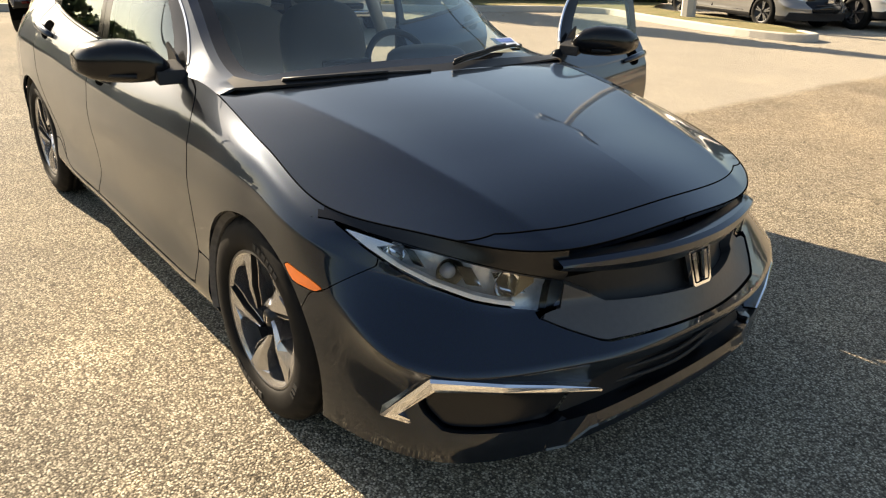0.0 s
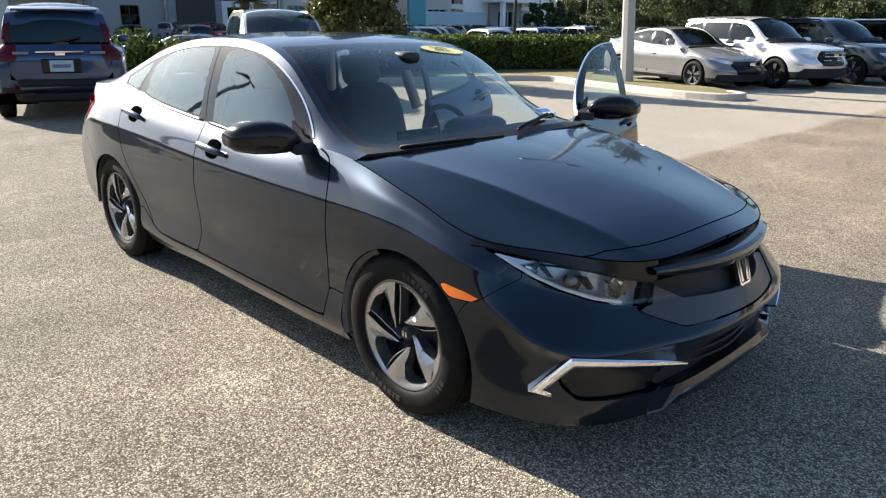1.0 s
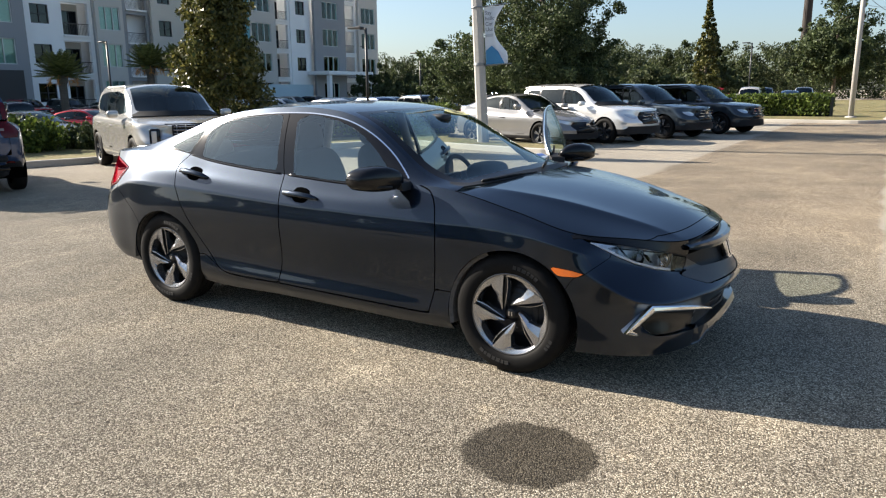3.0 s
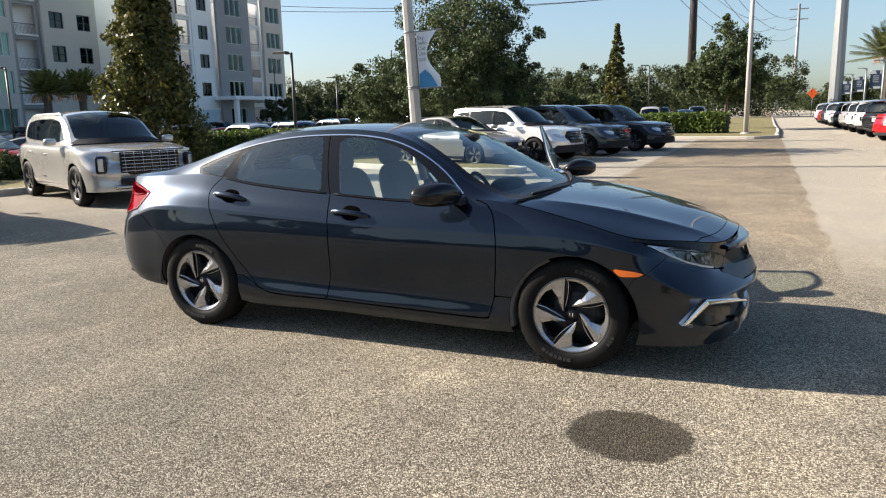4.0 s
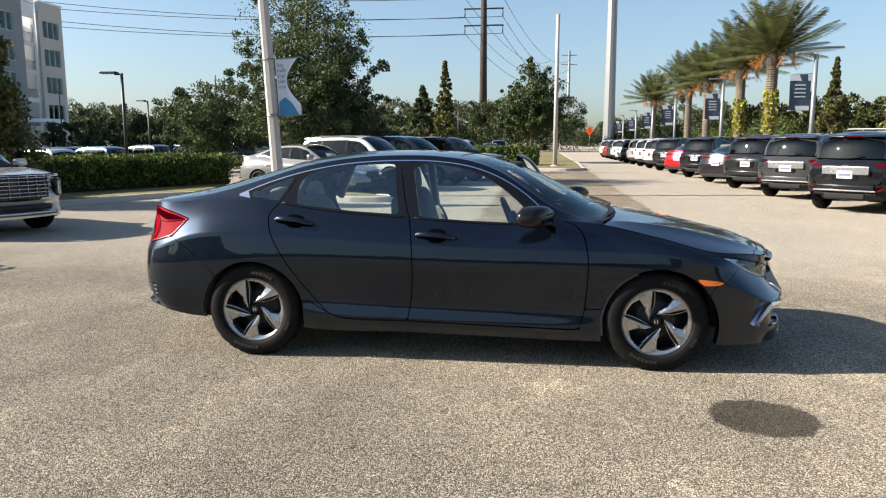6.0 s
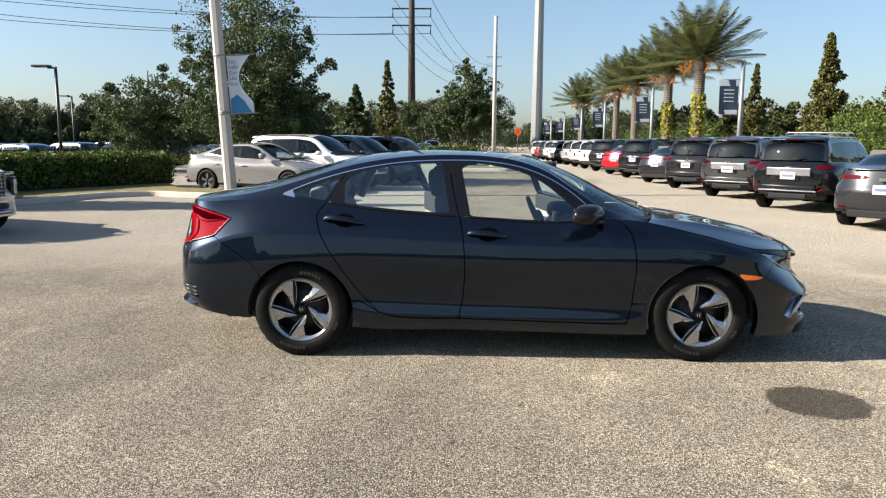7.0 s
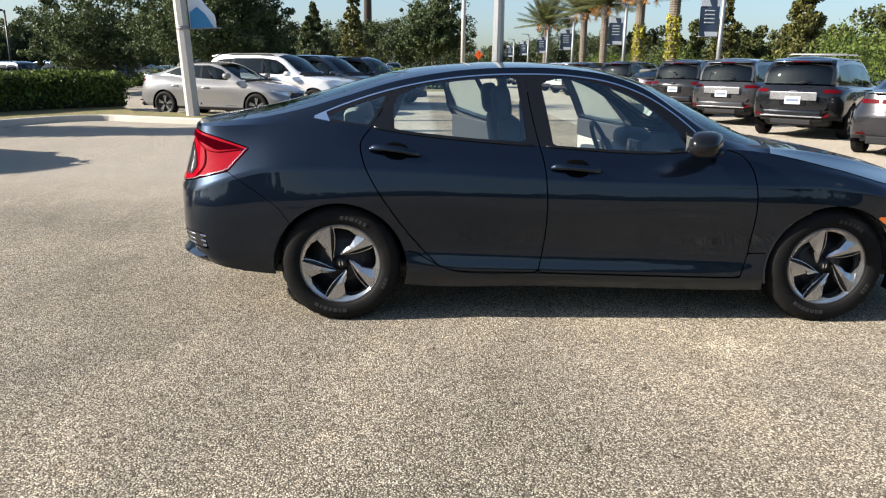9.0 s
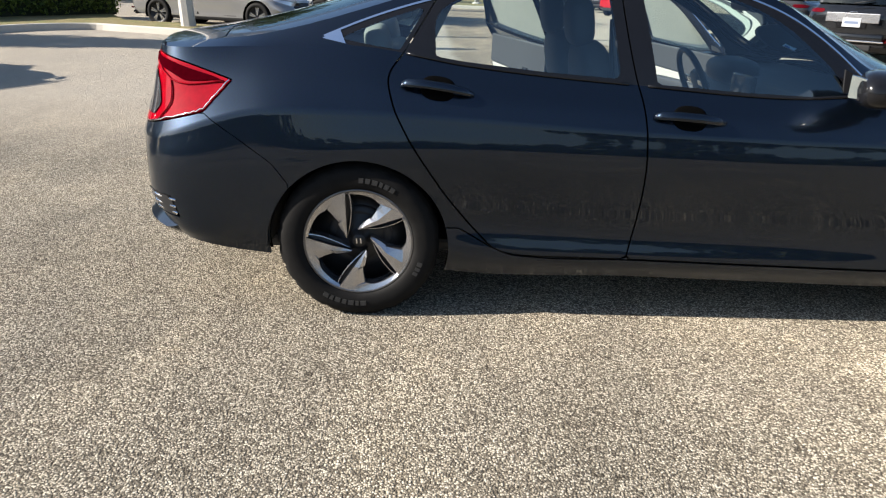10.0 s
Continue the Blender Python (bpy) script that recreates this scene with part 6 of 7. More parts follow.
for k, (st, colr, lab) in enumerate(ROW):
    parked = place_car(st, (8.4 - .02 * k, 8.35 + 3.62 * k), 46, colr, lab, "angled row of parked cars")
    if k == 1:
        for o in parked.children:
            if o.name.startswith("roof_rail"):
                o.data = o.data.copy()
                o.data.materials[0] = RIM
        for x in (-.95, -.1):
            v, f = tube([(x, -.60, 1.700), (x, -.57, 1.745), (x, .57, 1.745), (x, .60, 1.700)], .017, 8)
            link_mesh("roof_crossbar", v, f, SATIN, parked)
    if k in (1, 2):
        tail = STYLES["suv"]["tail"]
        bm_part("tailgate_panel", box_bm((.03, .92, .17), (-tail + .001, 0, .885), .012), RIM, parked, "bright silver panel between the tail lights")
        bm_part("bumper_strip", box_bm((.03, 1.22, .030), (-tail - .012, 0, .475), .008), CHROME, parked)
        for side in (-1, 1):
            bm_part("bumper_corner", prism([(side * .60, .46), (side * .72, .50), (side * .74, .56), (side * .62, .50)], -tail + .02, -tail + .05, "x"), RED_PARKED, parked, "low red reflector")
rnd = random.Random(4)
FAR = [(.46, .455, .44), (.04, .045, .05), (.3, .3, .3), (.10, .10, .11), (.42, .015, .02), (.03, .05, .10), (.55, .53, .5), (.012, .012, .013), (.16, .02, .02)]
for row, (x0, y0, dx, dy, hd, n) in enumerate(((-25.5, 12, -1.0, 2.9, 20, 8), (-24, 27, 1.1, 2.8, 160, 9), (-33, 24, .3, 2.9, 10, 12), (-40, 18, .2, 3.0, 175, 14), (-29, 52, 2.9, .3, 95, 9), (-30, 66, 2.9, .2, 275, 10),
                                               (-10, 62, 2.9, .3, 100, 3), (-52, 20, .1, 3.1, 0, 16), (-13, 40, .2, 2.9, 172, 5), (20, 30, .6, 2.9, 226, 10), (27, 22, 1.2, 2.7, 46, 8))):
    for i in range(n):
        if rnd.random() < .12:
            continue
        c = rnd.choice(FAR)
        st = "suv" if rnd.random() < .55 else "sedan"
        nm = {(.46, .455, .44): "white", (.04, .045, .05): "slate", (.3, .3, .3): "silver", (.10, .10, .11): "grey", (.42, .015, .02): "red", (.03, .05, .10): "blue", (.55, .53, .5): "pale gold", (.012, .012, .013): "black", (.16, .02, .02): "maroon"}[c]
        place_car(st, (x0 + dx * i + rnd.uniform(-.2, .2), y0 + dy * i + rnd.uniform(-.2, .2), ground_z(x0 + dx * i)), hd + rnd.uniform(-3, 3), c, nm + (" SUV" if st == "suv" else " saloon") + " parked in the far lot", "cars in the far lot", far=True)

# ---- kerbs, grass, hedge ----
def grass_mat():
    m = bpy.data.materials.new("dry_lawn")
    nt, nd, lk, b = nodes_of(m)
    n1, n2 = tex(nt, "noise", 55.0, 4.0), tex(nt, "noise", 1.6, 4.0)
    c = ramp(nt, n1.outputs[0], [(.3, (.05, .065, .015)), (.6, (.17, .175, .05)), (.8, (.33, .27, .12))])
    c = mixed(nt, 0.6, c, ramp(nt, n2.outputs[0], [(.30, (.09, .11, .025)), (.52, (.22, .16, .075))]))
    lk.new(c, b.inputs["Base Color"])
    b.inputs["Roughness"].default_value = .95
    bumped(nt, b, n1.outputs[0], .9, .03)
    return m


def leaf_mat(name, dark, light, gloss=.45, trans=.25):
    m = bpy.data.materials.new(name)
    nt, nd, lk, b = nodes_of(m)
    geo = nd.new("ShaderNodeNewGeometry")
    c = ramp(nt, geo.outputs["Random Per Island"], [(0, dark), (.6, tuple((a + b2) / 2 for a, b2 in zip(dark, light))), (1, light)])
    n = tex(nt, "noise", 1.3, 3.0)
    c = mixed(nt, 1.0, c, ramp(nt, n.outputs[0], [(.3, (.7, .7, .7)), (.7, (1.25, 1.25, 1.2))]), "MULTIPLY")
    lk.new(c, b.inputs["Base Color"])
    b.inputs["Roughness"].default_value, b.inputs["Specular IOR Level"].default_value = gloss + .15, .25
    tr, mx = nd.new("ShaderNodeBsdfTranslucent"), nd.new("ShaderNodeMixShader")
    lk.new(c, tr.inputs[0])
    mx.inputs[0].default_value = trans
    lk.new(b.outputs[0], mx.inputs[1])
    lk.new(tr.outputs[0], mx.inputs[2])
    lk.new(mx.outputs[0], nd["Material Output"].inputs["Surface"])
    return m


GRASS = grass_mat()
LEAF_HEDGE = leaf_mat("hedge_leaf", (.022, .042, .008), (.15, .20, .035))
LEAF_OAK = leaf_mat("oak_leaf", (.021, .035, .013), (.115, .145, .058))
# leaf colour made yellower and brighter to carry the sunlight on the roadside trees
LEAF_SUNLIT = leaf_mat("sunlit_leaf", (.026, .037, .010), (.105, .112, .034))
LEAF_MAG = leaf_mat("magnolia_leaf", (.026, .038, .010), (.18, .165, .05), .3)
LEAF_FAR = leaf_mat("far_leaf", (.024, .037, .013), (.092, .11, .044))
LEAF_PALM = leaf_mat("palm_leaf", (.035, .048, .014), (.15, .155, .055), .4, .15)
BARK = surface("bark", (.14, .11, .085), .9, grain=25, var=.4, bump=.6)
MULCH = surface("leaf_litter", (.20, .13, .07), .95, grain=30, var=.5, bump=.5)


def band(line, w, z0, z1, name, mat):
    """A kerb: a squared strip with a rounded edge along a line of the plan."""
    P = np.asarray(line, float)
    T = np.gradient(P, axis=0)
    N = np.stack([-T[:, 1], T[:, 0]], -1) / np.linalg.norm(T, axis=1)[:, None]
    prof = [(-w / 2, z0), (-w / 2 + .012, z1 - .02), (-w / 2 + .03, z1), (w / 2 - .02, z1), (w / 2, z1 - .015), (w / 2, z0)]
    v = [(p[0] + n[0] * a, p[1] + n[1] * a, b) for p, n in zip(P, N) for a, b in prof]
    k = len(prof)
    f = [[i * k + j, i * k + j + 1, (i + 1) * k + j + 1, (i + 1) * k + j] for i in range(len(P) - 1) for j in range(k - 1)]
    f += [list(range(k)), [(len(P) - 1) * k + j for j in range(k)][::-1]]
    me = link_mesh(name, v, [q[::-1] for q in f], mat, smooth=False)
    bm = bmesh.new()
    bm.from_mesh(me.data)
    bmesh.ops.recalc_face_normals(bm, faces=bm.faces)
    bm.to_mesh(me.data)
    bm.free()
    return me


def lawn(outline, z, name, label, mat=None):
    bm = bmesh.new()
    bm.faces.new([bm.verts.new((x, y, z)) for x, y in outline])
    bmesh.ops.triangulate(bm, faces=bm.faces)
    bm.normal_update()
    bmesh.ops.reverse_faces(bm, faces=[f for f in bm.faces if f.normal.z < 0])
    return tagged(bm_part(name, bm, mat or GRASS), label, "lawn", kind="structure")


KERB_A = curve([(-14.2, -3.0), (-13.3, .6), (-12.4, 3.7), (-12.0, 5.4), (-11.3, 7.6), (-10.2, 10.3), (-9.2, 12.75), (-8.6, 13.15), (-7.6, 12.85), (-5.6, 12.2), (-3.75, 11.85), (-3.2, 12.0), (-3.15, 12.45), (-3.6, 12.8)], 6)
tagged(band(KERB_A, .16, 0, .14, "kerb", CONCRETE), "pale concrete kerb round the grass island", "kerb", kind="structure")
BED = np.array([(-18, -3), (-17.4, 1), (-16.6, 4.5), (-16.2, 6.2), (-15.7, 8.6), (-14.9, 12), (-13.2, 16.5), (-10.5, 18.5), (-8.6, 15.0), (-5.9, 14.05), (-4.2, 13.45), (-3.7, 13.0), (-3.6, 12.9), (-3.65, 12.95)], float)
b_t = np.linspace(0, len(BED) - 1, len(KERB_A))
b_in = np.stack([np.interp(b_t, np.arange(len(BED)), BED[:, k]) for k in (0, 1)], -1)
b_v = [(x, y, .12) for x, y in KERB_A] + [(x, y, .12) for x, y in b_in]
b_n = len(KERB_A)
b_bm = bmesh.new()
b_p = [b_bm.verts.new(p) for p in b_v]
for k in range(b_n - 1):
    b_bm.faces.new((b_p[k], b_p[k + 1], b_p[b_n + k + 1], b_p[b_n + k]))
b_bm.normal_update()
bmesh.ops.reverse_faces(b_bm, faces=[f for f in b_bm.faces if f.normal.z < 0])
tagged(bm_part("grass", b_bm, GRASS), "patchy dry grass of the planting strip", "lawn", kind="structure")
KERB_B = curve([(-9.5, 34.5), (-5.5, 33.4), (-3.0, 32.9), (.5, 32.2), (2.1, 32.1), (2.7, 32.8), (2.8, 35), (2.9, 60), (3.0, 100)], 5)
tagged(band(KERB_B, .16, 0, .14, "kerb", CONCRETE), "concrete kerb of the far island", "kerb", kind="structure")
lawn([tuple(p) for p in KERB_B] + [(-6, 100), (-9.5, 60)], .12, "grass", "dry grass of the far island")


def leaf_cloud(name, centres, size, mat, parent=None, seed=1, up=.35, aspect=.55, label="", kind=""):
    """Many single leaves, each a small folded blade at its own angle."""
    g = np.random.RandomState(seed)
    C = np.asarray(centres, float)
    n = len(C)
    d = g.normal(size=(n, 3))
    d[:, 2] = d[:, 2] * .6 + up
    d /= np.linalg.norm(d, axis=1)[:, None]
    a = np.cross(d, g.normal(size=(n, 3)))
    a /= np.linalg.norm(a, axis=1)[:, None] + 1e-9
    b = np.cross(d, a)
    s = size * g.uniform(.65, 1.35, n)[:, None]
    v = np.stack([C - a * s, C + b * s * aspect + d * s * .12, C + a * s, C - b * s * aspect + d * s * .12], 1).reshape(-1, 3)
    me = bpy.data.meshes.new(name)
    me.vertices.add(4 * n)
    me.vertices.foreach_set("co", v.ravel())
    me.loops.add(4 * n)
    me.polygons.add(n)
    me.loops.foreach_set("vertex_index", np.arange(4 * n))
    me.polygons.foreach_set("loop_start", np.arange(0, 4 * n, 4))
    me.update(calc_edges=True)
    me.materials.append(mat)
    ob = new(name, me)
    if parent is not None:
        ob.parent = parent
    return tagged(ob, label, "", "", kind)


def hedge(line, width, height, seed, label, leaves=9000, size=.055):
    P = curve(line, 10)
    g = np.random.RandomState(seed)
    root = thing("hedge", label, "hedge")
    k = g.randint(0, len(P) - 1, leaves)
    u = g.rand(leaves)[:, None]
    base = P[k] * (1 - u) + P[k + 1] * u
    T = P[k + 1] - P[k]
    N = np.stack([-T[:, 1], T[:, 0]], -1) / np.linalg.norm(T, axis=1)[:, None]
    ang = g.uniform(-.1, math.pi + .1, leaves)
    wob = 1 + .12 * np.sin(base[:, 0] * 2.3 + base[:, 1] * 1.7) + g.normal(0, .06, leaves)
    rx, rz = np.sign(np.cos(ang)) * np.abs(np.cos(ang)) ** .5 * width / 2, np.abs(np.sin(ang)) ** .45
    C = np.stack([base[:, 0] + N[:, 0] * rx * wob, base[:, 1] + N[:, 1] * rx * wob, .14 + (height - .14) * rz * g.uniform(.25, 1, leaves) ** .35 * (.94 + .08 * wob)], -1)
    leaf_cloud("leaves", C, size, LEAF_HEDGE, root, seed, kind="stuff")
    # a near-black band gives the shade deep inside the foliage as colour
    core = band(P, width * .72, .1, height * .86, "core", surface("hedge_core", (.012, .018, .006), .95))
    core.parent = root
    return root


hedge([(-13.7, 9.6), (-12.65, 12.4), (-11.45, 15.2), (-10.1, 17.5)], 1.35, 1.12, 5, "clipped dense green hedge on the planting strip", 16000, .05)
hedge([(-5.6, 38.5), (-2.5, 38.2), (.4, 38.0)], 1.6, 1.25, 6, "clipped green hedge on the far island", 5000, .09)


# ---- trees ----
def tree(name, at, height, radius, mat, label, shape="round", leaves=6000, size=.09, trunk=.12, clear=1.2, seed=1, limbs=9):
    root = thing(name, label, "tree", at=at)
    g = np.random.RandomState(seed)
    r2 = random.Random(seed)
    v, f = tube([(0, 0, 0), (.03, .02, height * .25), (-.04, .03, height * .55), (.02, 0, height * .88)], trunk, 9, trunk * .22)
    link_mesh("trunk", v, f, BARK, root)
    tips = []
    for i in range(limbs):
        t = .25 + .6 * i / limbs
        z0 = clear + (height - clear) * t * .75
        a = i * 2.4 + r2.uniform(-.4, .4)
        ln = radius * (r2.uniform(.30, .55) if shape == "round" else r2.uniform(.5, .8) * (1.05 - t))
        end = (math.cos(a) * ln, math.sin(a) * ln, z0 + ln * r2.uniform(.35, .8))
        v, f = tube([(0, 0, z0), (end[0] * .5, end[1] * .5, z0 + (end[2] - z0) * .4), end], trunk * .38, 6, trunk * .08)
        link_mesh("limb", v, f, BARK, root)
    clumps = max(30, int(leaves / 75))
    cc, cr = [], []
    rays = max(24, clumps // 11)
    spokes = []
    for i in range(rays):
        z = .98 - .93 * (i + .5) / rays
        a = i * 2.399 + g.uniform(-.3, .3)
        q = math.sqrt(max(0, 1 - z * z))
        spokes.append((np.array((q * math.cos(a), q * math.sin(a), z)), g.uniform(.76, 1.14)))
    for i in range(clumps):
        if shape == "round" and i % 3:
            d, ln = spokes[i % rays]
            k = .22 + .78 * g.rand() ** .75
            z0 = clear + (height - clear) * .14
            reach = 1 / math.sqrt((d[0] ** 2 + d[1] ** 2) / (radius * 1.12) ** 2 + (d[2] / (height - z0)) ** 2)
            p = d * (k * ln * reach * .96)
            cc.append((p[0] + g.normal(0, .09), p[1] + g.normal(0, .09), z0 + p[2] + g.normal(0, .10) - .5 * (1 - d[2]) * k * (k - .6)))
            cr.append(radius * (.17 - .11 * k) * g.uniform(.8, 1.4))
            continue
        if shape == "cone":
            h = g.rand() ** .8
            rr = radius * (1.02 - h) ** 1.05 * (.30 + .75 * math.sqrt(g.rand()))
            a = g.rand() * 2 * math.pi
            rr *= .78 + .42 * max(0, math.sin(3 * a + 9 * h + seed)) * abs(math.sin(17 * h + seed))
            cc.append((rr * math.cos(a), rr * math.sin(a), clear + (height - clear) * h))
            cr.append(radius * (.14 + .11 * g.rand()) * (1.1 - .75 * h))
        else:
            d = g.normal(size=3)
            d /= np.linalg.norm(d)
            k = .25 + .55 * g.rand() ** .6
            hh = (height - clear) / 2
            wv = 1 + .30 * math.sin(3 * math.atan2(d[1], d[0]) + seed) + .15 * math.sin(5 * d[2] + seed)
            cc.append((d[0] * radius * k * wv, d[1] * radius * k * wv, clear + hh * .8 + d[2] * hh * k))
            cr.append(radius * g.uniform(.12, .26))
    cc, cr = np.array(cc), np.array(cr)
    idx = g.randint(0, clumps, leaves)
    off = g.normal(size=(leaves, 3))
    off /= np.linalg.norm(off, axis=1)[:, None]
    C = cc[idx] + off * (cr[idx] * g.rand(leaves) ** .4)[:, None] * (1, 1, .8)
    C[:, 2] = np.maximum(C[:, 2], .15)
    leaf_cloud("crown", C, size, mat, root, seed)
    return root


tree("oak_tree", (-7.8, 20.2, .1), 8.6, 2.55, LEAF_OAK, "tall broad dark-green evergreen oak behind the parked cars", "round", 85000, .048, .20, .5, 11, 14)
tree("spreading_tree", (-15.5, 29.0, 0), 5.4, 3.0, LEAF_OAK, "low spreading grey-green tree behind the oak", "round", 26000, .07, .14, .6, 19)
tree("magnolia_tree", (-12.3, 9.5, .1), 6.6, 1.62, LEAF_MAG, "tall conical magnolia with bronze-green glossy leaves", "cone", 48000, .06, .14, .25, 12, 10)
tree("magnolia_tree", (-4.0, 28.9, 0), 5.2, 1.0, LEAF_MAG, "slim conical magnolia at the end of the row", "cone", 14000, .06, .09, .3, 13)
tree("shade_tree", (-.2, 47.0, .1), 8.2, 2.35, LEAF_OAK, "round-crowned green shade tree on the far island", "round", 34000, .085, .13, 1.5, 14)
tree("magnolia_tree", (17.0, 30.0, 0), 6.7, 1.6, LEAF_MAG, "tall conical magnolia behind the car row", "cone", 18000, .075, .12, .5, 15)
tree("magnolia_tree", (17.5, 40.0, 0), 6.3, 1.2, LEAF_MAG, "narrow conical magnolia behind the car row", "cone", 14000, .075, .12, .5, 16)
tree("cypress_tree", (-10.5, 62, 0), 6.6, 2.3, LEAF_FAR, "feathery dark conifer in the distance", "cone", 3500, .22, .15, .6, 17)


def woods(name, centres, seed, label, mat):
    """A belt of far trees, one mass of leaf clumps with gaps between uneven crowns."""
    g = np.random.RandomState(seed)
    ahead = centres[0][1] > 0
    pts = []
    for x, y, h, r in centres:
        n = int(1500 + 210 * r * r) if ahead else 900
        k = max(14, int(r * 11))
        d = g.normal(size=(k, 3))
        d[:, 2] = np.abs(d[:, 2]) * 1.1 - .45
        d /= np.linalg.norm(d, axis=1)[:, None]
        cl = d * (.45 + .55 * g.rand(k, 1) ** .5) * (r, r, h * .52) + (x, y, h * .50)
        cr = r * g.uniform(.10, .24, k)
        i = g.randint(0, k, n)
        o = g.normal(size=(n, 3))
        o /= np.linalg.norm(o, axis=1)[:, None]
        pts.append(cl[i] + o * (cr[i] * g.rand(n) ** .4)[:, None])
        m = n // 8
        pts.append(np.stack([x + g.normal(0, r * .5, m), y + g.normal(0, r * .5, m), g.uniform(.2, h * .45, m)], -1))
    C = np.vstack(pts)
    C[:, 2] = np.maximum(C[:, 2], .2)
    return leaf_cloud(name, C, .16 if ahead else .5, mat, None, seed, label=label, kind="stuff")


g0 = random.Random(21)
belt = []
for a in np.linspace(20, 156, 150):
    d = g0.uniform(105, 150)
    h = g0.choice((4.0, 5.2, 6.4, 7.6, 9.0)) * g0.uniform(.85, 1.1)
    if 83 < a < 88:
        d += 110
    if a < 76:
        h *= .8
    if a > 128:
        d = g0.uniform(150, 190)
    belt.append((d * math.cos(radians(a)), d * math.sin(radians(a)), h, g0.uniform(3.5, 6.0)))
for a in np.linspace(97, 127, 26):
    d = g0.uniform(62, 85)
    belt.append((d * math.cos(radians(a)), d * math.sin(radians(a)), g0.uniform(2.0, 4.4), g0.uniform(1.4, 3.0)))
near = []
for a in np.linspace(24, 72, 34):
    d = g0.uniform(58, 80)
    tall = float(np.interp(a, (24, 58, 72), (1.5, 1.5, 1.15)))
    near.append((d * math.cos(radians(a)), d * math.sin(radians(a)), g0.uniform(3.0, 4.5) * tall, g0.uniform(2.0, 3.6)))
behind = []
for a in np.linspace(182, 358, 70):
    d = g0.uniform(55, 80)
    behind.append((d * math.cos(radians(a)), d * math.sin(radians(a)), g0.uniform(4, 8), g0.uniform(3.0, 5.0)))
for a in np.linspace(180, 360, 110):
    d = g0.uniform(52, 62)
    behind.append((d * math.cos(radians(a)), d * math.sin(radians(a)), g0.uniform(2.2, 3.4), g0.uniform(2.2, 3.2)))
tagged(woods("far_woods", behind, 33, "belt of green trees behind the parking lot", LEAF_FAR), category="woods")
tagged(woods("far_woods", belt, 31, "belt of hazy green trees along the horizon", LEAF_FAR), category="woods")
tagged(woods("roadside_woods", near, 32, "sunlit yellow-green trees behind the car row", LEAF_SUNLIT), category="woods")
low = [(-15.5, 4.9, 1.15, .75), (-15.1, 5.9, .95, .65), (-14.9, 7.2, .75, .55), (-16.0, 6.6, .8, .6)] + [(-13.5 - g0.uniform(0, 6), 18 + 2.5 * i + g0.uniform(-1, 1), g0.uniform(.7, 1.2), g0.uniform(.9, 1.6)) for i in range(10)] + [(13.5 + g0.uniform(0, 3), 20 + 3 * i, g0.uniform(1.8, 3.2), g0.uniform(1.2, 1.8)) for i in range(16)]


def shrubs(centres, seed):
    g = np.random.RandomState(seed)
    for x, y, h, r in centres:
        n = 2600
        d = g.normal(size=(n, 3))
        d /= np.linalg.norm(d, axis=1)[:, None]
        w = 1 + .25 * np.sin(4 * np.arctan2(d[:, 1], d[:, 0]) + x)
        C = d * (g.rand(n, 1) ** .35) * np.stack([r * w, r * w, h * .5 * w], -1) + (x, y, h * .5)
        C[:, 2] = np.maximum(C[:, 2], .06)
        root = thing("shrub", "rounded green garden shrub in a planting bed", "shrub", "shrubs", at=(x, y, 0))
        leaf_cloud("leaves", C - (x, y, 0), .062, LEAF_HEDGE if int(x) % 2 else LEAF_FAR, root, seed + int(10 * abs(x)))
        v, f = tube([(0, 0, 0), (.02, 0, h * .6)], .03, 6, .01)
        link_mesh("stem", v, f, BARK, root)


shrubs(low, 41)
ORANGE_FRUIT = surface("palm_fruit_stalk", (.58, .26, .05), .7, var=.3)
PALM_BARK = surface("palm_trunk_boots", (.12, .098, .075), .9, grain=14, var=.5, bump=.8)
BROMELIAD = leaf_mat("yellow_creeper", (.16, .17, .02), (.45, .40, .05))


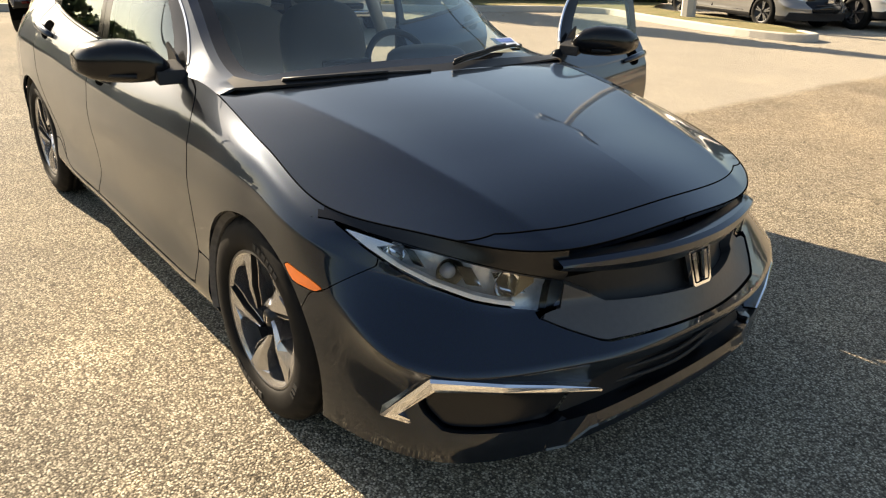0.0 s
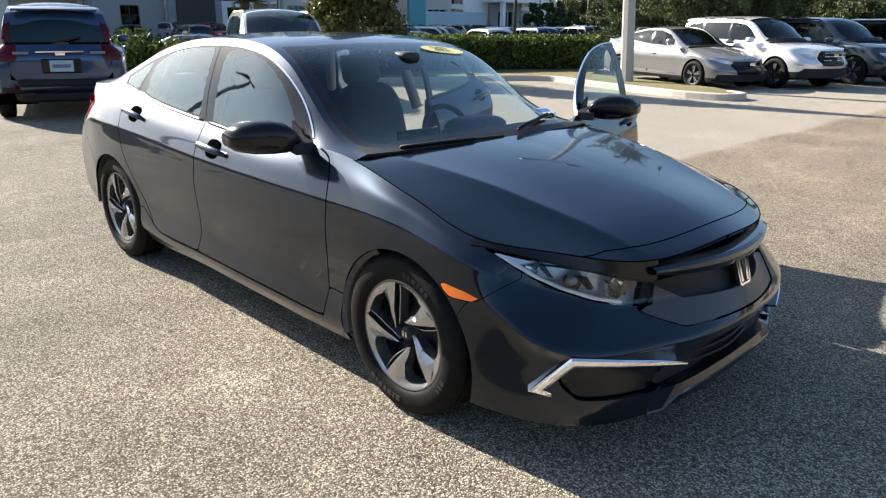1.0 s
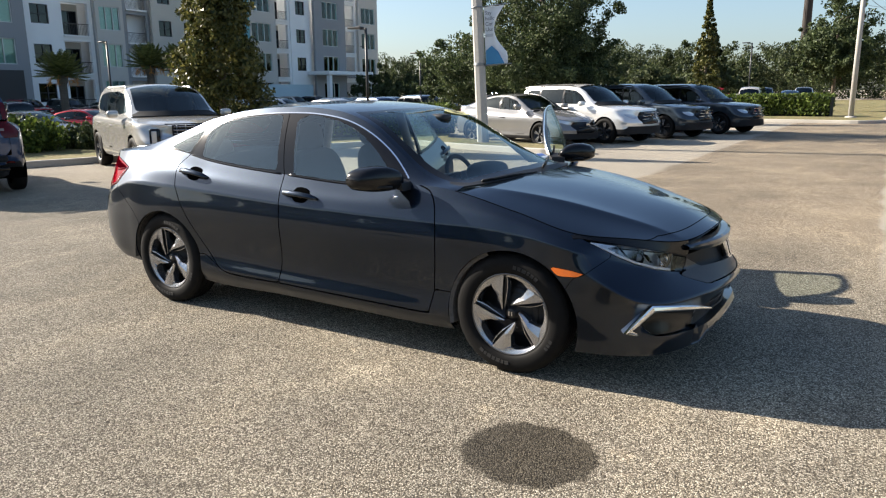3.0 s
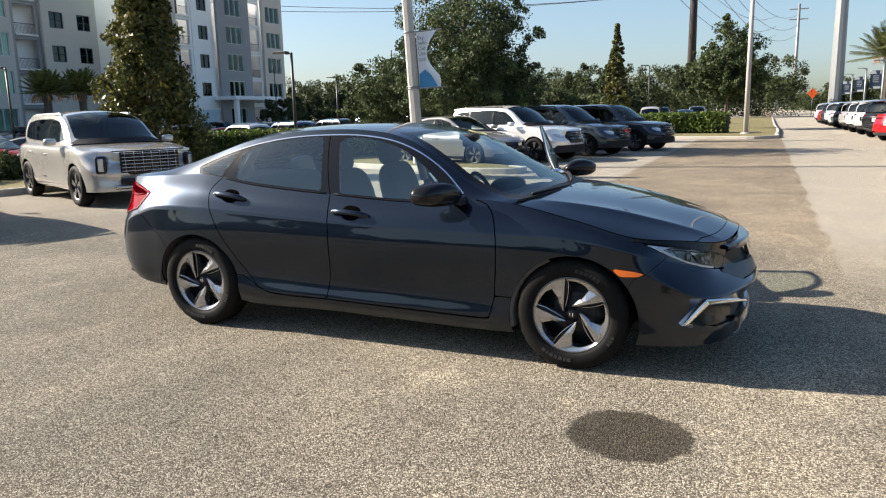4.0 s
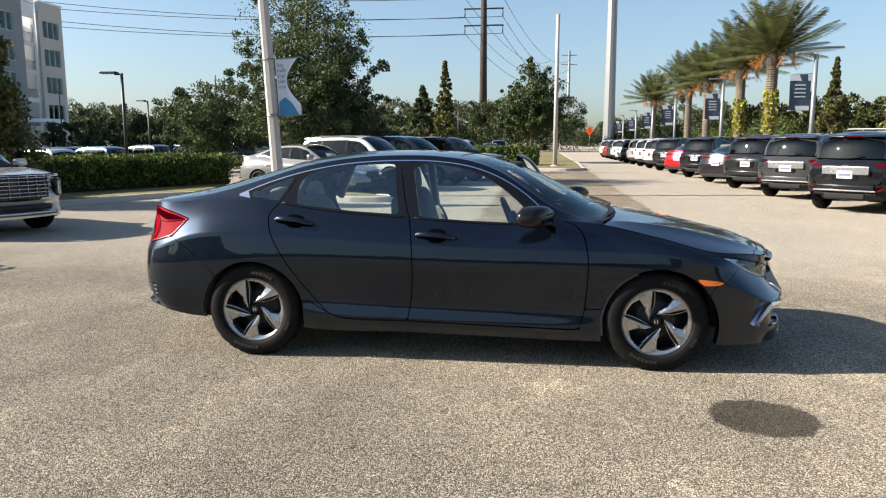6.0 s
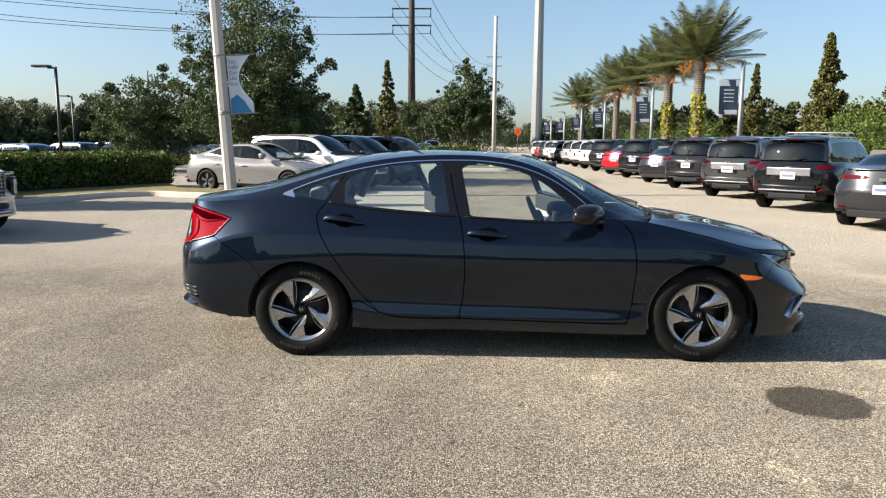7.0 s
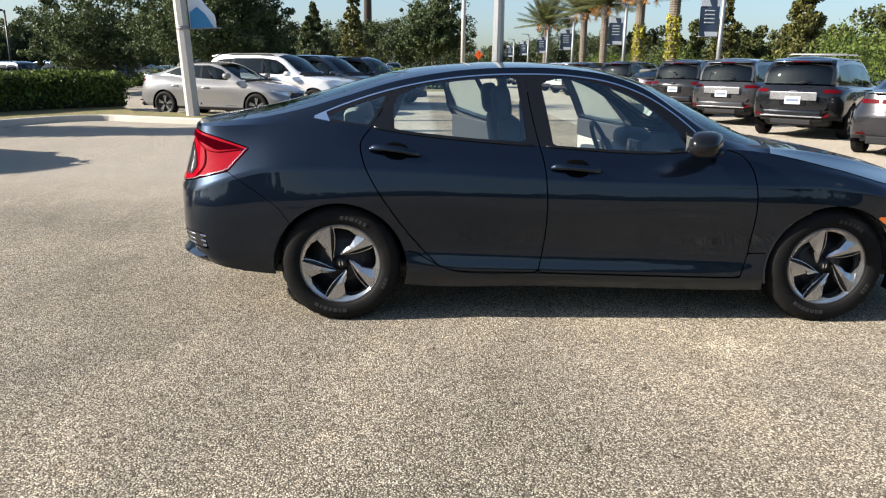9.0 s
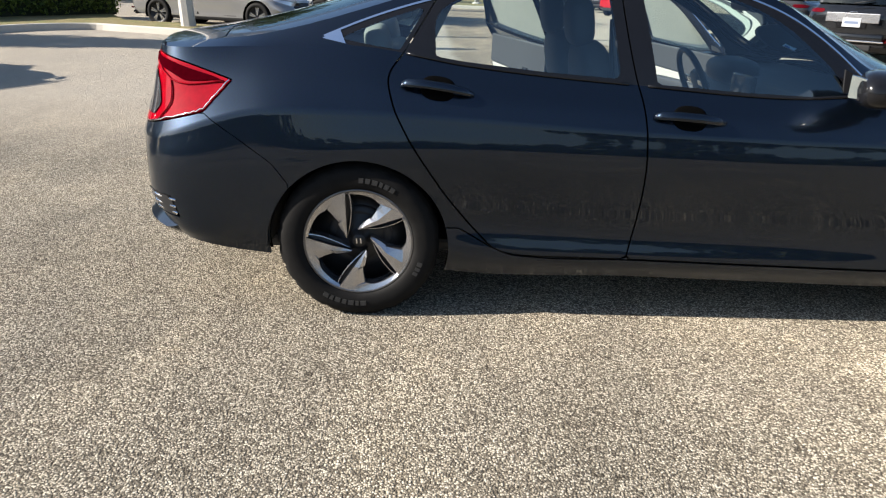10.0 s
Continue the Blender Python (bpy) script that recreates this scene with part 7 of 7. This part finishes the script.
def palm(at, height, spread, seed, creeper=False, label="date palm with arching grey-green fronds and orange stalks", mat=None):
    root = thing("palm_tree", label, "palm tree", "row of palms", at=at)
    r = random.Random(seed)
    prof = []
    for i in range(int(height / .12)):
        z = i * .12
        rr = .25 + .03 * math.exp(-z) + .03 * (z / height)
        prof += [(rr + .025, z), (rr - .01, z + .10)]
    v, f = lathe(prof, 12, "z")
    link_mesh("trunk", v, f, PALM_BARK, root, smooth=False)
    bulb, fb = lathe([(.22, height - .5), (.36, height - .25), (.38, height), (.25, height + .3), (.05, height + .5)], 12, "z")
    link_mesh("crown_shaft", bulb, fb, PALM_BARK, root, smooth=False)
    for k in range(54):
        a = k * 2.399
        el = radians(r.uniform(76, 84)) * (1 - (k / 54) ** 1.5) - radians(8) * (k / 54) ** 1.5
        L = spread * r.uniform(.9, 1.1)
        pts, verts, faces = [], [], []
        p, e = Vector((.12 * math.cos(a), .12 * math.sin(a), height + .25)), el
        for s in range(11):
            pts.append(p.copy())
            p = p + Vector((math.cos(a) * math.cos(e), math.sin(a) * math.cos(e), math.sin(e))) * (L / 10)
            e -= .012 + .0055 * s * (1 if el > .3 else .6)
        side = Vector((-math.sin(a), math.cos(a), 0))
        vv, ff = tube(pts, .022, 4, .004)
        verts, faces = list(vv), list(ff)
        for s in range(1, 30):
            i = min(9, s // 3)
            q = pts[i].lerp(pts[i + 1], (s % 3) / 3)
            d = (pts[i + 1] - pts[i]).normalized()
            nrm = side.cross(d).normalized()
            ll = L * .25 * math.sin(math.pi * (.12 + .80 * s / 30)) * r.uniform(.85, 1.1)
            for sg in (-1, 1):
                tip = q + (side * sg * .72 + d * .62 + nrm * .28).normalized() * ll - Vector((0, 0, .10 * ll))
                o = len(verts)
                verts += [q - d * .03, q + d * .03, q.lerp(tip, .55) + d * .026, tip, q.lerp(tip, .55) - d * .026]
                faces.append([o, o + 1, o + 2, o + 3, o + 4])
        link_mesh("frond", verts, faces, mat or LEAF_PALM, root, smooth=False)
    for k in range(7):
        a = k * .9 + r.uniform(0, .4)
        pts = [(.25 * math.cos(a), .25 * math.sin(a), height + .1), (.75 * math.cos(a), .75 * math.sin(a), height + .25), (1.05 * math.cos(a), 1.05 * math.sin(a), height - .35)]
        v, f = tube(pts, .02, 5, .012)
        o = len(v)
        for j in range(28):
            b = Vector(pts[2]) + Vector((r.uniform(-.25, .25), r.uniform(-.25, .25), r.uniform(-.25, .55)))
            vv, ff = tube([Vector(pts[1]).lerp(Vector(pts[2]), .7), b], .007, 4, .008)
            f += [[len(v) + i for i in q] for q in ff]
            v += vv
        link_mesh("fruit_stalk", v, f, ORANGE_FRUIT, root, "orange fruit stalks")
    if creeper:
        g = np.random.RandomState(seed)
        n = 900
        t, z = g.rand(n) * 2 * math.pi, 2.0 + g.rand(n) * (height - 3.6)
        C = np.stack([.30 * np.cos(t), .30 * np.sin(t), z], -1) + g.normal(0, .05, (n, 3))
        leaf_cloud("creeper", C, .09, BROMELIAD, root, seed, label="yellow-green creeper")
    return root


for k, (x, y, h, cr) in enumerate(((12.3, 34.4, 5.7, True), (12.8, 42.3, 5.7, True), (12.6, 50.5, 5.6, False), (12.8, 58.5, 5.7, False), (12.2, 74, 5.6, False))):
    palm((x, y, 0), h, 3.1, 50 + k, cr)
LEAF_PALM_PALE = leaf_mat("pale_palm_leaf", (.06, .075, .018), (.22, .22, .07), .4, .3)
for k, (x, y, h) in enumerate(((-48, 34.2, 4.0), (-47, 36.5, 4.1), (-50, 28, 3.2))):
    palm((x, y, ground_z(x)), h, 1.9, 70 + k, False, "small yellow-green palm by the apartment building", LEAF_PALM_PALE)


# fallen leaves that the wind has left along the kerb
g1 = np.random.RandomState(77)
k1 = g1.randint(0, len(KERB_A), 420)
fallen = np.stack([KERB_A[k1, 0] + np.abs(g1.normal(.25, .55, 420)), KERB_A[k1, 1] + g1.normal(0, .4, 420), np.full(420, .012)], -1)
fallen = fallen[(fallen[:, 1] < 11.4) & (fallen[:, 1] > 1)]
litter = leaf_cloud("fallen_leaves", fallen, .035, MULCH, None, 78, 6.0, .6, "dry brown leaves scattered along the kerb", "stuff")
tagged(litter, "dry brown leaves scattered along the kerb", "leaves", kind="stuff")

# ---- apartment building ----
def wall_mat(name, base):
    return surface(name, base, .85, grain=30, var=.06, large=.25, bump=.15)


W_WHITE, W_GREY, W_TAUPE, W_TEAL = wall_mat("white_render", (.80, .80, .78)), wall_mat("slate_render", (.27, .275, .28)), wall_mat("taupe_render", (.50, .47, .42)), wall_mat("teal_render", (.12, .33, .38))
W_BLUE = wall_mat("pale_blue_render", (.42, .55, .60))
PANE = glass_mat("apartment_pane", (.10, .12, .13))
BLIND = surface("window_blind", (.33, .36, .34), .6)
BLIND_PALE = surface("pale_blind", (.82, .88, .85), .6)
PANE_PALE = glass_mat("pale_apartment_pane", (.72, .82, .79))
FRAME_DARK = surface("dark_window_frame", (.03, .03, .032), .5)
FRAME_LIGHT = surface("pale_window_frame", (.55, .55, .53), .5)
FLOOR_H, STOREYS, FACE_X = 3.32, 5, -60.0

apartments = thing("apartment_building", "five-storey white, slate and taupe apartment building", "building", at=(FACE_X, 0, 0))


def framed(y, z, w, h, panes, dark, x):
    """A window with its frame, glazing bars and panes, set in a recess."""
    bm = bmesh.new()
    t = .07
    ys = [v for i in range(panes + 1) for m in [min(max(y - w / 2 + w * i / panes, y - w / 2 + t / 2), y + w / 2 - t / 2)] for v in (m - t / 2, m + t / 2)]
    zs = [z, z + t] + ([z + h * .5 - .025, z + h * .5 + .025] if dark else []) + [z + h - t, z + h]
    for i, (a, b) in enumerate(zip(ys, ys[1:])):
        for j, (c, d) in enumerate(zip(zs, zs[1:])):
            if i % 2 == 0 or j % 2 == 0:
                box_bm((.14, b - a, d - c), (x, (a + b) / 2, (c + d) / 2), bm=bm)
    bmesh.ops.remove_doubles(bm, verts=bm.verts, dist=.001)
    fr = bm_part("window", bm, FRAME_DARK if dark else FRAME_LIGHT, apartments)
    bm_part("pane", box_bm((.03, w - .04, h - .04), (x - .03, y, z + h / 2)), PANE if dark else PANE_PALE, fr)
    bm_part("blind", box_bm((.03, w - .06, h * (.55 if dark else .97)), (x - .16, y, z + h - h * (.27 if dark else .5))), BLIND if dark else BLIND_PALE, fr)


def wall_with_holes(name, y0, y1, z0, z1, x, holes, mat, thick=.35):
    """A wall panel facing +x with openings through it."""
    ys = sorted({y0, y1, *[v for h in holes for v in (h[0], h[1])]})
    zs = sorted({z0, z1, *[v for h in holes for v in (h[2], h[3])]})
    bm = bmesh.new()
    for a, b in zip(ys, ys[1:]):
        for c, d in zip(zs, zs[1:]):
            m, n = (a + b) / 2, (c + d) / 2
            if any(h[0] < m < h[1] and h[2] < n < h[3] for h in holes):
                continue
            box_bm((thick, b - a, d - c), (x - thick / 2, m, n), bm=bm)
    bmesh.ops.remove_doubles(bm, verts=bm.verts, dist=.001)
    return bm_part(name, bm, mat, apartments)


def bay(y0, y1, mat, proud, kind, top=0.0):
    """A bay of the front: plain windows ('small'), triple windows ('triple'), balconies, or bare."""
    x, mid, w = proud, (y0 + y1) / 2, y1 - y0
    H = FLOOR_H * STOREYS + 1.0 + top
    holes = []
    for s in range(STOREYS):
        z = s * FLOOR_H
        if kind == "triple":
            holes.append((mid - min(1.5, w * .38), mid + min(1.5, w * .38), z + .75, z + 2.85))
        elif kind == "small":
            n = max(1, int(w / 3.2))
            for i in range(n):
                c = y0 + w * (i + .5) / n
                holes.append((c - .8, c + .8, z + .95, z + 2.55))
        elif kind == "balcony":
            holes.append((y0 + .35, y1 - .35, z + .12, z + 2.95))
    wall_with_holes("wall", y0, y1, 0, H, x, holes, mat)
    bm_part("parapet", box_bm((.5, w + .1, .18), (x - .17, mid, H + .05)), W_WHITE if mat is not W_WHITE else FRAME_LIGHT, apartments)
    for a, b, c, d in holes:
        if kind == "balcony":
            bm_part("balcony_back", box_bm((.2, b - a, d - c), (x - 1.7, (a + b) / 2, (c + d) / 2)), W_TAUPE, apartments)
            bm_part("balcony_floor", box_bm((1.9, b - a + .1, .16), (x - .75, (a + b) / 2, c - .05)), W_WHITE, apartments)
            framed((a + b) / 2 + .3, c + .15, min(1.8, (b - a) * .6), 2.1, 2, True, x - 1.55)
            bm = bmesh.new()
            for q in np.arange(a, b, .14):
                box_bm((.02, .02, 1.0), (x - .06, q, c + .5), bm=bm)
            box_bm((.05, b - a, .05), (x - .06, (a + b) / 2, c + 1.02), bm=bm)
            bm_part("railing", bm, FRAME_DARK, apartments)
        else:
            framed((a + b) / 2, c, b - a, d - c, 3 if kind == "triple" else 2, kind == "small", x - .14)


for y0, y1, mat, proud, kind, top in ((8, 14, W_TAUPE, 0, "triple", 0), (14, 20, W_GREY, -.6, "balcony", 0), (20, 26, W_GREY, 0, "small", 0), (26, 31, W_GREY, .7, "triple", .8), (31, 34.4, W_WHITE, 0, "small", 0), (34.4, 37.6, W_WHITE, -.1, "balcony", 0),
                                      (37.6, 40.4, W_TAUPE, .5, "triple", .5), (40.4, 44.0, W_GREY, -4.5, "small", 0), (44.0, 47.0, W_GREY, -4.5, "balcony", 0), (47.0, 53.5, W_TAUPE, -4.0, "small", 0), (53.5, 56.0, W_TEAL, .9, "bare", 1.2),
                                      (56.0, 60.6, W_TAUPE, .4, "triple", .4), (60.6, 63.4, W_WHITE, 0, "balcony", 0), (63.4, 67.0, W_WHITE, .1, "small", 0), (67.0, 73.0, W_GREY, .8, "triple", .9), (73.0, 76.2, W_WHITE, 0, "balcony", .3), (76.2, 80.5, W_TAUPE, .5, "triple", .6)):
    bay(y0, y1, mat, proud, kind, top)
bm_part("core", box_bm((15, 72.4, FLOOR_H * STOREYS), (-13.2, 44.25, FLOOR_H * STOREYS / 2)), W_WHITE, apartments)
bm_part("end_wall", box_bm((16, .3, FLOOR_H * STOREYS + 1), (-7.8, 80.65, (FLOOR_H * STOREYS + 1) / 2)), W_WHITE, apartments)
for y in (9.5, 18, 30, 42, 58, 70, 77):
    bm_part("roof_unit", box_bm((3, 2.4, 1.2), (-7, y, FLOOR_H * STOREYS + .9), .05), W_GREY, apartments)
bm_part("garage_door", box_bm((.12, 3.6, 3.6), (.78, 28.5, 1.8), .02), FRAME_DARK, apartments, "dark garage gate")
bm_part("entrance_canopy", box_bm((3.4, 9, .45), (2.0, 70.5, 4.0), .05), W_WHITE, apartments)
for y in (66.6, 74.4):
    bm_part("canopy_post", box_bm((.5, .5, 3.8), (3.2, y, 1.9), .03), W_WHITE, apartments)
bm_part("base_band", box_bm((.08, 12, 2.6), (.56, 60.5, 1.3)), W_BLUE, apartments)


# ---- poles, lamps, banners, power lines ----
STEEL = surface("galvanised_steel", (.24, .25, .255), .5, .6, var=.1)
BLACK_STEEL = surface("black_painted_steel", (.015, .015, .016), .45)
WOOD_DARK = surface("weathered_steel_pylon", (.04, .032, .028), .9, var=.25, grain=8)
BAN_WHITE, BAN_BLUE, BAN_NAVY = surface("banner_white", (.72, .75, .78), .7, var=.05), surface("banner_blue", (.05, .22, .42), .7), surface("banner_navy", (.025, .045, .08), .7)
BAN_GREY = surface("banner_grey", (.48, .51, .54), .7)
CABLE = surface("power_cable", (.03, .03, .03), .6)


def flag(root, w, h, at, mat, wave=.05, turn=0.0, pull=0.0):
    """A thin cloth with a slack wave, hung from its arms; pull narrows its middle."""
    nu, nv = 9, 15
    v = []
    for j in range(nv):
        t = j / (nv - 1)
        for i in range(nu):
            s = i / (nu - 1)
            ww = w * (1 - pull * math.sin(math.pi * min(1, t * 1.25)) * s)
            v.append((ww * s, wave * math.sin(5 * s + 3.3 * t) * s, -h * t))
    f = [[j * nu + i, j * nu + i + 1, (j + 1) * nu + i + 1, (j + 1) * nu + i] for j in range(nv - 1) for i in range(nu - 1)]
    ob = link_mesh("banner", v + [(x, y + .004, z) for x, y, z in v], f + [[len(v) + i for i in q[::-1]] for q in f], mat, root)
    ob.matrix_basis = pose(*at, 0, 0, turn)
    return ob


def twin_head(root, z):
    """Two flat lamp heads on a cross arm."""
    bm_part("cross_arm", box_bm((1.3, .08, .08), (0, 0, z), .01, turn=pose(0, 0, 0, 0, 0, 60)), STEEL, root)
    for s in (-1, 1):
        q = pose(0, 0, z + .04, 0, 0, 60) @ pose(s * .85, 0, 0)
        bm_part("lamp_head", box_bm((.62, .36, .11), (0, 0, 0), .03), STEEL, root).matrix_basis = q


main_pole = thing("banner_pole", "pale concrete light pole carrying a blue and white cloth banner", "pole", at=(-6.55, 13.5, .1))
main_pole.matrix_basis = main_pole.matrix_basis @ pose(0, 0, 0, 1, -2.6, 0)
v, f = [], []
for k, (z, r) in enumerate(((0, .165), (.3, .160), (5, .135), (8.6, .115))):
    for i in range(8):
        a = math.pi / 8 + i * math.pi / 4
        v.append((r * math.cos(a), r * math.sin(a), z))
    if k:
        f += [[(k - 1) * 8 + i, (k - 1) * 8 + (i + 1) % 8, k * 8 + (i + 1) % 8, k * 8 + i] for i in range(8)]
f.append([24 + i for i in range(8)])
link_mesh("shaft", v, f, POLE_CONC, main_pole, smooth=False)
twin_head(main_pole, 8.6)
for z in (2.12, 2.08, 3.57):
    vv, ff = lathe([(.150, -.02), (.158, -.015), (.158, .015), (.150, .02)], 16, "z")
    c = link_mesh("clamp", vv, ff, STEEL, main_pole)
    c.matrix_basis = pose(0, 0, z)
for z in (3.57, 2.05):
    vv, ff = tube([(.1, .03, z), (.90, .12, z + .02)], .014, 6)
    link_mesh("banner_arm", vv, ff, STEEL, main_pole)
ban = flag(main_pole, .60, 1.50, (.17, .05, 3.56), BAN_WHITE, .06, 8, .55)
for word, z in (("Say", 3.36), ("hello", 3.22), ("Certi", 3.08), ("Used", 2.94)):
    tx = bpy.data.curves.new("word", "FONT")
    tx.body, tx.size, tx.extrude = word, .14, .001
    tx.materials.append(surface("banner_ink", (.16, .18, .21), .7))
    ob = new("banner_word", tx)
    ob.parent, ob.matrix_basis = main_pole, pose(.21, .028, z, 90, 0, 8)
for z, w, x in ((2.83, .22, .19),):
    bm_part("print_bar", box_bm((w, .004, .075), (x + w / 2 + .02, .030, z), .001), BAN_GREY, main_pole)
bm_part("print_block", prism([(.19, 2.08), (.74, 2.08), (.56, 2.40), (.38, 2.56), (.20, 2.44)], .02, .026, "y"), BAN_BLUE, main_pole)


def lamp_post(at, height, head, mat, label, arm=.0, turn=0.0, r=.075, group=""):
    root = thing("street_lamp", label, "street lamp", group, at=at, turn=turn)
    v, f = tube([(0, 0, 0), (0, 0, height * .5), (0, 0, height)], r, 10, r * .75)
    link_mesh("post", v, f, mat, root)
    v, f = lathe([(r * 2.0, 0), (r * 2.0, .05), (r * 1.2, .09)], 12, "z")
    link_mesh("base", v, f, mat, root)
    if arm:
        bm_part("arm", box_bm((arm, .06, .06), (arm / 2, 0, height - .03), .01), mat, root)
    bm_part("lamp_head", box_bm((head, .26, .07), (arm + head * .35, 0, height + .02), .02), mat, root)
    return root


lamp_post((-13.0, 16.8, .1), 3.6, .55, BLACK_STEEL, "square black lamp post with a flat head", .25, 180, .06, "black lamps")
for x, y, h in ((-22, 34, 3.8), (-31, 19, 4.2), (-20, 47, 4.0), (-6.6, 57, 4.6), (-46, 60, 6.5)):
    lamp_post((x, y, ground_z(x)), h + .4, .55, BLACK_STEEL, "slim black lamp post in the far lot", .25, 170, .06, "black lamps")
lamp_post((1.35, 36.3, .1), 8.4, .45, POLE_CONC, "tall pale concrete lamp pole on the far island", .0, 90, .13)


for x, y in ((-19.0, -9.5), (12.0, -14.0)):
    tall = lamp_post((x, y, 0), 8.6, .1, POLE_CONC, "tall concrete lamp pole with twin flat heads", .0, 0, .14, "twin-head lamp poles")
    twin_head(tall, 8.6)


def banner_lamp(x, y):
    root = lamp_post((x, y, 0), 5.05, .65, STEEL, "grey lamp post with a navy hanging banner", .25, 180, .11, "banner lamps")
    for z in (4.25, 2.75):
        v, f = tube([(0, 0, z), (1.02, 0, z)], .014, 6)
        link_mesh("banner_arm", v, f, STEEL, root)
    c = flag(root, .82, 1.46, (.14, 0, 4.23), BAN_NAVY, .03)
    for z, h in ((4.10, .26), (2.86, .18)):
        bm_part("banner_band", box_bm((.80, .016, h), (.55, 0, z), .002), BAN_GREY, root)
    for k in range(4):
        bm_part("print_bar", box_bm((.42, .02, .045), (.54, 0, 3.80 - .16 * k), .001), BAN_GREY, root)
    return root


for x, y in ((12.2, 14.3), (11.7, 26.6), (10.9, 38.6), (10.7, 52.5), (11.0, 66.0), (11.2, 80.0), (11.4, 95.0)):
    banner_lamp(x, y)

monopole = thing("transmission_pole", "huge tapered galvanised steel transmission pole", "pole", at=(11.0, 112.0, 0))
v, f = tube([(0, 0, 0), (0, 0, 20), (0, 0, 46)], .95, 12, .55)
link_mesh("shaft", v, f, STEEL, monopole, smooth=False)
pylon = thing("power_pylon", "dark brown power pole with three crossarms", "pole", at=(-12.4, 155.0, 0))
v, f = tube([(0, 0, 0), (0, 0, 20), (0, 0, 42)], .95, 10, .55)
link_mesh("shaft", v, f, WOOD_DARK, pylon)
ARMS = (26.5, 30.0, 34.0)
for z in ARMS:
    bm_part("crossarm", box_bm((8.6, .3, .3), (0, 0, z), .03), WOOD_DARK, pylon)
    for s in (-1, 1):
        v, f = tube([(s * 4.1, 0, z), (s * 4.1, 0, z - 1.7)], .13, 6)
        link_mesh("insulator", v, f, FRAME_DARK, pylon)
far_pylon = thing("power_pylon", "slender distant power pole", "pole", at=(12, 330, 0))
v, f = tube([(0, 0, 0), (0, 0, 42)], .8, 8, .5)
link_mesh("shaft", v, f, STEEL, far_pylon)
for z in (36, 40):
    bm_part("crossarm", box_bm((7, .4, .4), (0, 0, z), .03), STEEL, far_pylon)


def cable(a, b, sag, r, label="long slack power line against the sky"):
    a, b = Vector(a), Vector(b)
    pts = [a.lerp(b, t) - Vector((0, 0, sag * 4 * t * (1 - t))) for t in np.linspace(0, 1, 15)]
    v, f = tube(pts, r, 5)
    return tagged(link_mesh("power_line", v, f, CABLE), label, "cable", "power lines")


for z in ARMS:
    for s in (-1, 1):
        x = -12.4 + 4.1 * s
        cable((x, 155, z - 1.7), (8 + 4 * s, 330, z + 4), 6, .06)
        cable((x, 155, z - 1.7), (-150 + 6 * s, 118, z + 5), 4, .06)
sign = thing("road_work_sign", "orange diamond warning sign on a thin post", "sign", at=(8.3, 116, 0))
v, f = tube([(0, 0, 0), (0, 0, 3.0)], .05, 6)
link_mesh("post", v, f, STEEL, sign)
bm_part("board", prism([(0, 2.5), (.68, 3.3), (0, 4.1), (-.68, 3.3)], -.12, -.06, "y"), surface("safety_orange", (.85, .12, .01), .5), sign)
